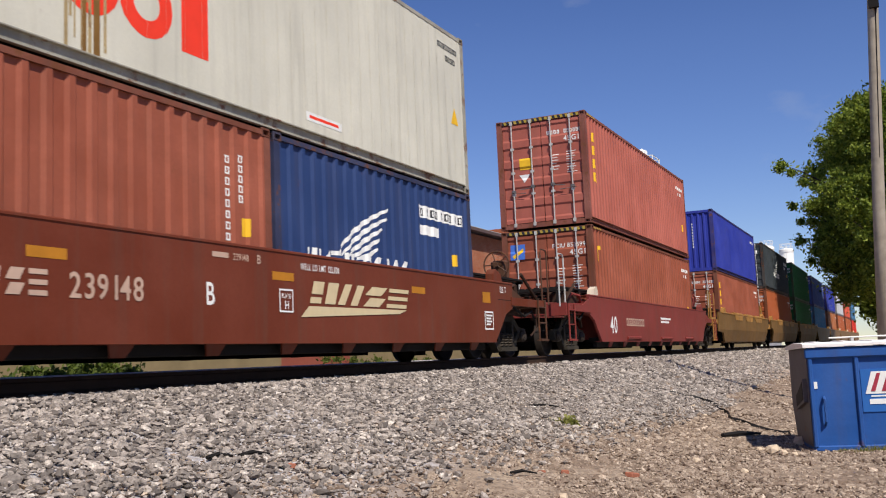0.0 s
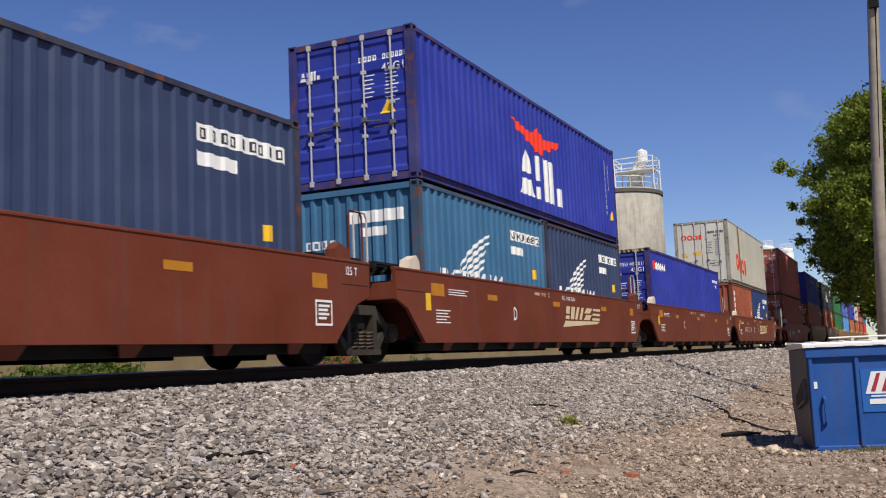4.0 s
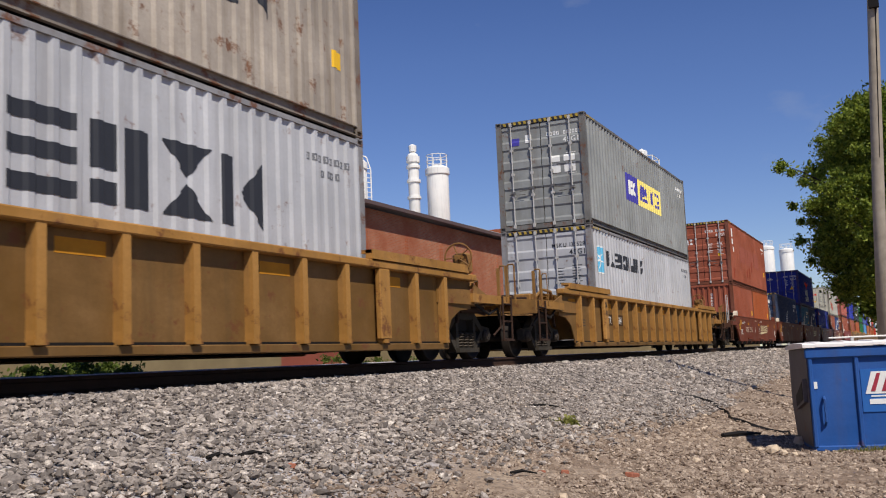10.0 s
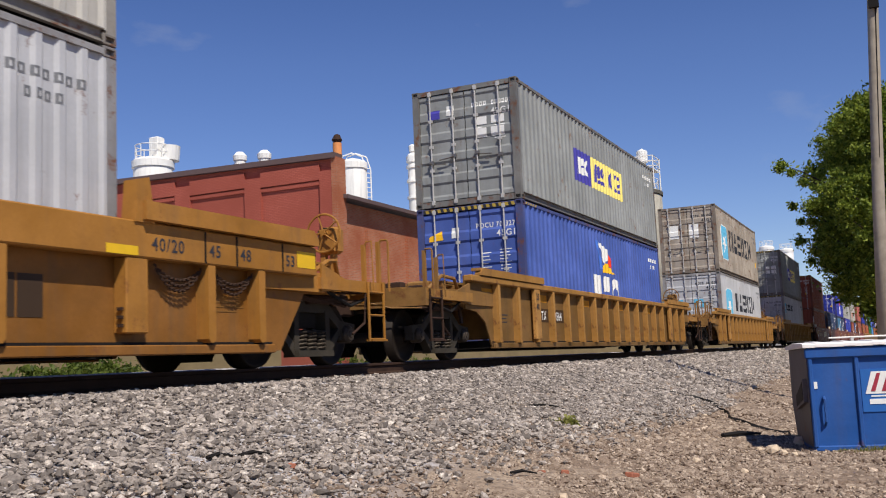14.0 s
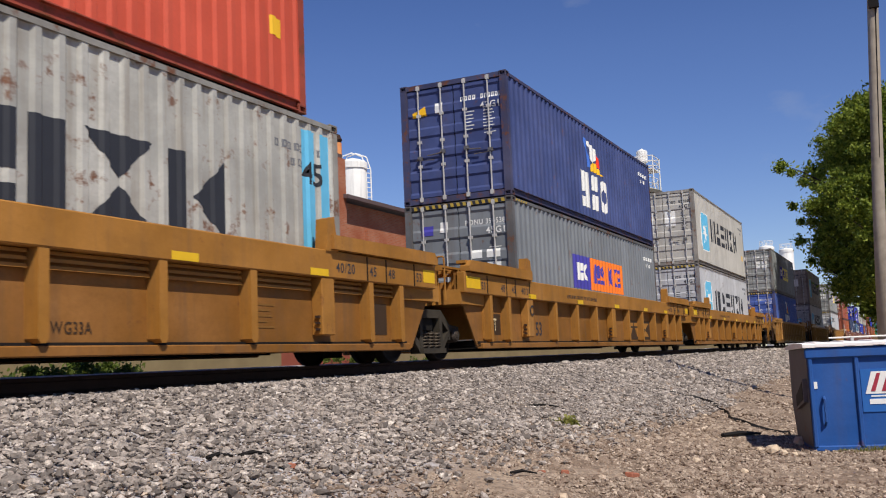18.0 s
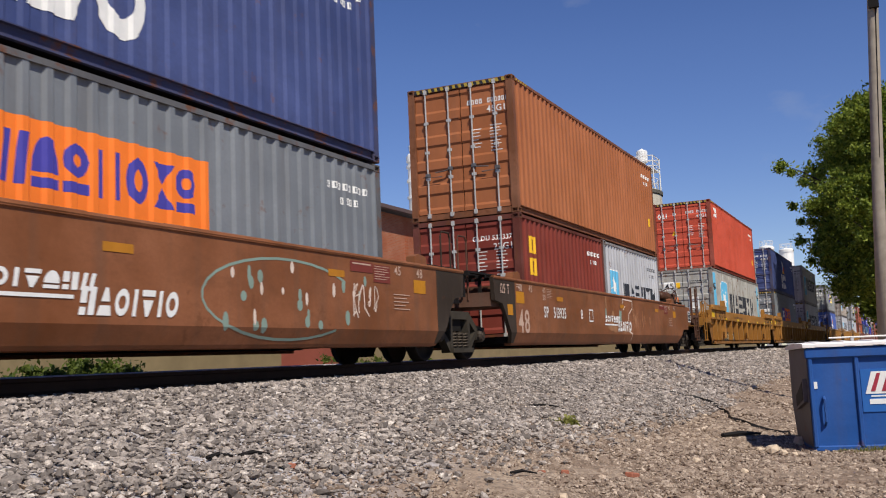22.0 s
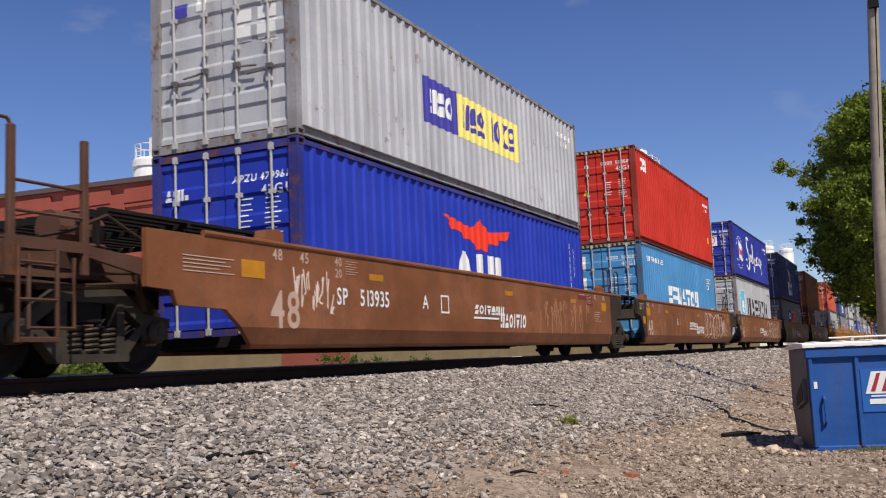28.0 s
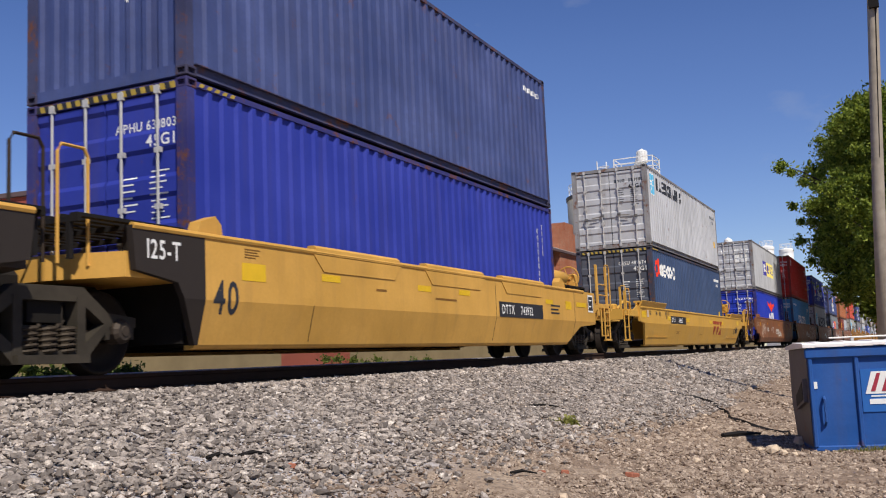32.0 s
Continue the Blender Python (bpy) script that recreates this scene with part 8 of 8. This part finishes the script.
def tree(x, y, z, h, rad, low, seed, label, per=240, size=0.13, count=70, twigs=()):
    r = random.Random(seed)
    t = thing("tree", (x, y, z), label, "tree", "trees beside the track")
    tr = M()
    tube(tr, [(0, 0, 0), (0.1, 0.05, h * 0.25), (0.0, 0.15, h * 0.5), (0.1, 0.1, h * 0.8)], [0.34, 0.27, 0.19, 0.06], 10)
    part("trunk", tr, BARK, t, smooth=True)
    cl = []
    for i in range(count):
        a, u = r.uniform(0, 6.283), r.uniform(0, 1)
        zz = low + (h - low) * u
        env = rad * math.sqrt(max(0.05, 1 - (2 * u - 0.9) ** 2 / 1.25)) * (0.25 + 0.85 * math.sqrt(r.random())) * (0.82 + 0.3 * noise.noise((a * 1.3, zz * 0.45, seed)))
        px, py = env * math.cos(a), env * math.sin(a)
        cl.append((px, py, zz, r.uniform(0.28, 0.75) * rad / 4.2))
        if i % 7 == 0:
            b0 = max(h * 0.2, zz - env * 0.7)
            part("limb", tube(M(), [(0.05, 0.1, b0), (px * 0.5, py * 0.5, (b0 + zz) / 2 + 0.3), (px, py, zz)], [0.09, 0.05, 0.015], 6), BARK, t)
    for a, b, c in twigs:
        cl.append((a, b, c, r.uniform(0.2, 0.4)))
        part("limb", tube(M(), [(a * 0.3, b * 0.4, c - 2.2), (a * 0.7, b * 0.8, c - 0.6), (a, b, c)], [0.07, 0.04, 0.012], 6), BARK, t)
    leaves("crown", cl, per, size, seed, LEAF, t)
    return t


tree(63.0, 0.0, -1.2, 15.8, 5.4, 4.0, 3, "tall broad green tree beside the track", 400, 0.105, 380, [(-1.5, 4.0, 10.4), (-1.2, 4.8, 10.9), (-1, 5.5, 11.6), (-0.9, 6.0, 12.2), (-1.0, 6.1, 12.0), (-0.6, 5.6, 9.6), (-0.5, 5.2, 8.6), (-0.8, 5.3, 7.4), (-0.5, 4.8, 6.2)])
tree(79.0, 0.6, -1.2, 19.5, 5.6, 3.0, 8, "tall dense green tree behind the first one", 170, 0.19, 330)
# mostly hidden tree, added to shade the train further on
tree(90.0, -1.2, -1.2, 20.5, 5.6, 3.0, 17, "tall broad green tree further along the track", 130, 0.24, 300)
tree(101.0, -1.0, -1.2, 15.0, 5.0, 1.4, 9, "distant green tree beside the track", 120, 0.22, 200)
tree(49.0, -4.2, -1.2, 12.0, 4.4, 2.0, 12, "dark green tree behind the pole", 200, 0.13, 230)
# trees out of view to the right, added only to shade the train
for _i in range(4):
    tree(65.0 + 5.0 * _i, -4.3, -1.2, 29.0 + (_i * 7 % 3) * 0.5, 3.1, 18.5, 21 + _i, "tall slender green tree beside the track", 80, 0.36, 230)
tree(36.0, -4.6, -1.2, 7.5, 3.2, 0.6, 15, "low dark green tree behind the pole", 160, 0.11, 170)


# ---- weeds, litter ----
def weeds(name, places, material, label, per=120, size=0.05, seed=2):
    ob = leaves(name, places, per, size, seed, material, None)
    return tagged(ob, label, "weeds", kind="stuff")


_r = random.Random(4)
WEED = leaf_mat("weed_green", C(50, 66, 26), C(98, 108, 48))
weeds("weeds", [(11.4 + _r.uniform(0, 2.5), 12.7 + _r.uniform(0, 1.0), 0.02 + _r.uniform(-0.12, 0.14), 0.2) for _ in range(26)] + [(25 + _r.uniform(0, 8), 15.8 + _r.uniform(0, 1), 0.05 + _r.uniform(-0.1, 0.2), 0.2) for _ in range(9)], WEED, "green weeds growing behind the track", 130, 0.06)
weeds("grass_tuft", [(11.8 + _r.uniform(-0.2, 0.2), 3.96 + _r.uniform(-0.15, 0.15), -0.84, 0.08) for _ in range(4)], leaf_mat("dry_grass", C(96, 104, 48), C(170, 160, 96)), "sparse dry grass tufts on gravel", 160, 0.035, 6)


def foot_grass():
    """Blades of dry grass along the foot of the dumpster's front."""
    m, r = M(), random.Random(21)
    for i in range(900):
        u = r.uniform(0.22, 1.7)
        out = 0.03 + abs(r.gauss(0, 0.11))
        x, y = 12.49 + 0.233 * u - 0.972 * out, 1.105 - 0.972 * u - 0.233 * out
        h, a = r.uniform(0.03, 0.10) * (0.5 + 0.5 * min(1.0, (u - 0.2) / 0.4)), r.uniform(0, 6.283)
        dx, dy, z, k = 0.004 * math.cos(a), 0.004 * math.sin(a), ground_z(x, y) - 0.01, len(m[0])
        bx, by = r.uniform(-0.05, 0.05), r.uniform(-0.05, 0.05)
        m[0].extend([(x - dx, y - dy, z), (x + dx, y + dy, z), (x + dx * 0.7 + bx * 0.4, y + dy * 0.7 + by * 0.4, z + h * 0.6), (x - dx * 0.7 + bx * 0.4, y - dy * 0.7 + by * 0.4, z + h * 0.6), (x + bx, y + by, z + h)])
        m[1].extend([(k, k + 1, k + 2, k + 3), (k + 3, k + 2, k + 4)])
    solid("foot_grass", m, leaf_mat("olive_grass", C(84, 88, 42), C(150, 140, 84)), "sparse olive grass along the dumpster's foot", "grass", kind="stuff")


foot_grass()


def litter():
    # a jagged dark line in the gravel, drawn as a thin black strip
    black = plain("black_plastic", (0.018, 0.016, 0.015), 0.6)
    path = [(19.0, 4.6), (18.7, 4.25), (18.55, 3.95), (18.5, 3.6), (18.2, 3.25), (17.2, 2.95), (16.2, 2.6), (15.7, 2.2), (15.2, 1.75), (14.7, 1.55)]
    m, r = M(), random.Random(9)
    k = []
    for i in range((len(path) - 1) * 4 + 1):
        q, u = divmod(i, 4)
        (x0, y0), (x1, y1) = path[q], path[min(q + 1, len(path) - 1)]
        x, y = x0 + (x1 - x0) * u / 4 + r.uniform(-0.06, 0.06), y0 + (y1 - y0) * u / 4 + r.uniform(-0.04, 0.04)
        w = (0.025 + 0.11 * math.sin(math.pi * min(1, (i + 1) / 32))) * r.uniform(0.35, 1.15)
        z = ground_z(x, y)
        k.append(((x - 0.05, y - 0.2 * w, z + 0.005), (x, y, z + 0.03 + w * 0.35), (x + w, y + w * 0.6, z + 0.01)))
    for a in k:
        m[0].extend(a)
    for i in range(len(k) - 1):
        for c in (0, 1):
            m[1].append((3 * i + c, 3 * i + c + 1, 3 * i + 4 + c, 3 * i + 3 + c))
    solid("plastic_strip", m, black, "torn black plastic strip half buried in gravel", "debris")
    for a, b, w in (((5.75, 4.66), (6.0, 4.62), 0.014), ((6.05, 4.6), (6.35, 4.54), 0.016), ((8.0, 3.2), (8.25, 3.05), 0.012), ((13.6, 2.35), (14.6, 2.0), 0.03), ((12.3, 4.6), (12.9, 4.4), 0.014)):
        za, zb = ground_z(*a) + 0.04, ground_z(*b) + 0.04
        solid("stick", tube(M(), [(*a, za), ((a[0] + b[0]) / 2, (a[1] + b[1]) / 2 + 0.02, (za + zb) / 2 + 0.02), (*b, zb)], [w, w * 1.2, w * 0.6], 6), DARK, "dark weathered stick lying on the gravel", "stick", "sticks on the gravel")
    rb = plain("broken_brick", C(148, 92, 72), 0.9, 0, 0.25, 12.0)
    for x, y, s, a in ((8.69, 2.94, 0.075, 20), (8.5, 3.1, 0.04, 70), (9.28, 2.47, 0.085, -10), (9.42, 2.5, 0.05, 40), (6.3, 4.3, 0.07, 30)):
        ob = solid("brick_fragment", cbox(M(), -s, -s * 0.5, -s * 0.3, s, s * 0.5, s * 0.32, s * 0.12), rb, "broken piece of red brick lying in the gravel", "brick", "brick fragments on the ground", at=(x, y, ground_z(x, y) + s * 0.2))
        ob.rotation_euler = (0.1, 0.15, radians(a))
    rng = np.random.default_rng(8)
    for x, y, s in ((12.3, 1.56, 0.11), (12.15, 1.42, 0.07), (11.95, 1.28, 0.06), (13.35, 1.35, 0.11), (12.6, 1.75, 0.05), (17.0, 3.4, 0.07), (15.9, 3.0, 0.06), (11.0, 2.2, 0.06), (7.6, 2.6, 0.06), (10.4, 1.6, 0.05)):
        v = ICO * rng.uniform(0.7, 1.15, (12, 1)) * np.array((1.2, 0.9, 0.7)) * s
        solid("rock", ([tuple(q) for q in v], [tuple(int(i) for i in f) for f in ICO_F]), plain("pale_rock", C(190, 170, 146), 0.9, 0, 0.2, 9.0), "pale tan rock lying on the ground", "rock", "rocks beside the dumpster", at=(x, y, ground_z(x, y) + s * 0.35))


litter()


# ---- how the train runs ----
def motions():
    times = [i * 2.0 for i in range(17)]
    gone = [(t, run(t)) for t in times]
    for ob in CARS + LOADS:
        x, y, z = ob.location
        rz = math.degrees(ob.rotation_euler.z)
        walk(ob, [(t, pose(x + s, y, z, 0, 0, rz)) for t, s in gone])
    # one turning wheelset for each axle position; the rest follow the same keys
    for wheel, dx in ALL_WHEELS:
        if dx not in FIRST_WHEELS:
            walk(wheel, [(i / 20, pose(dx, 0, 0.42, 0, math.degrees(run(i / 20) / 0.42), 0)) for i in range(641)])
            FIRST_WHEELS[dx] = wheel
        else:
            src = FIRST_WHEELS[dx].animation_data
            wheel.rotation_mode = "QUATERNION"
            data = wheel.animation_data_create()
            data.action = src.action
            data.action_slot = src.action_slot


motions()
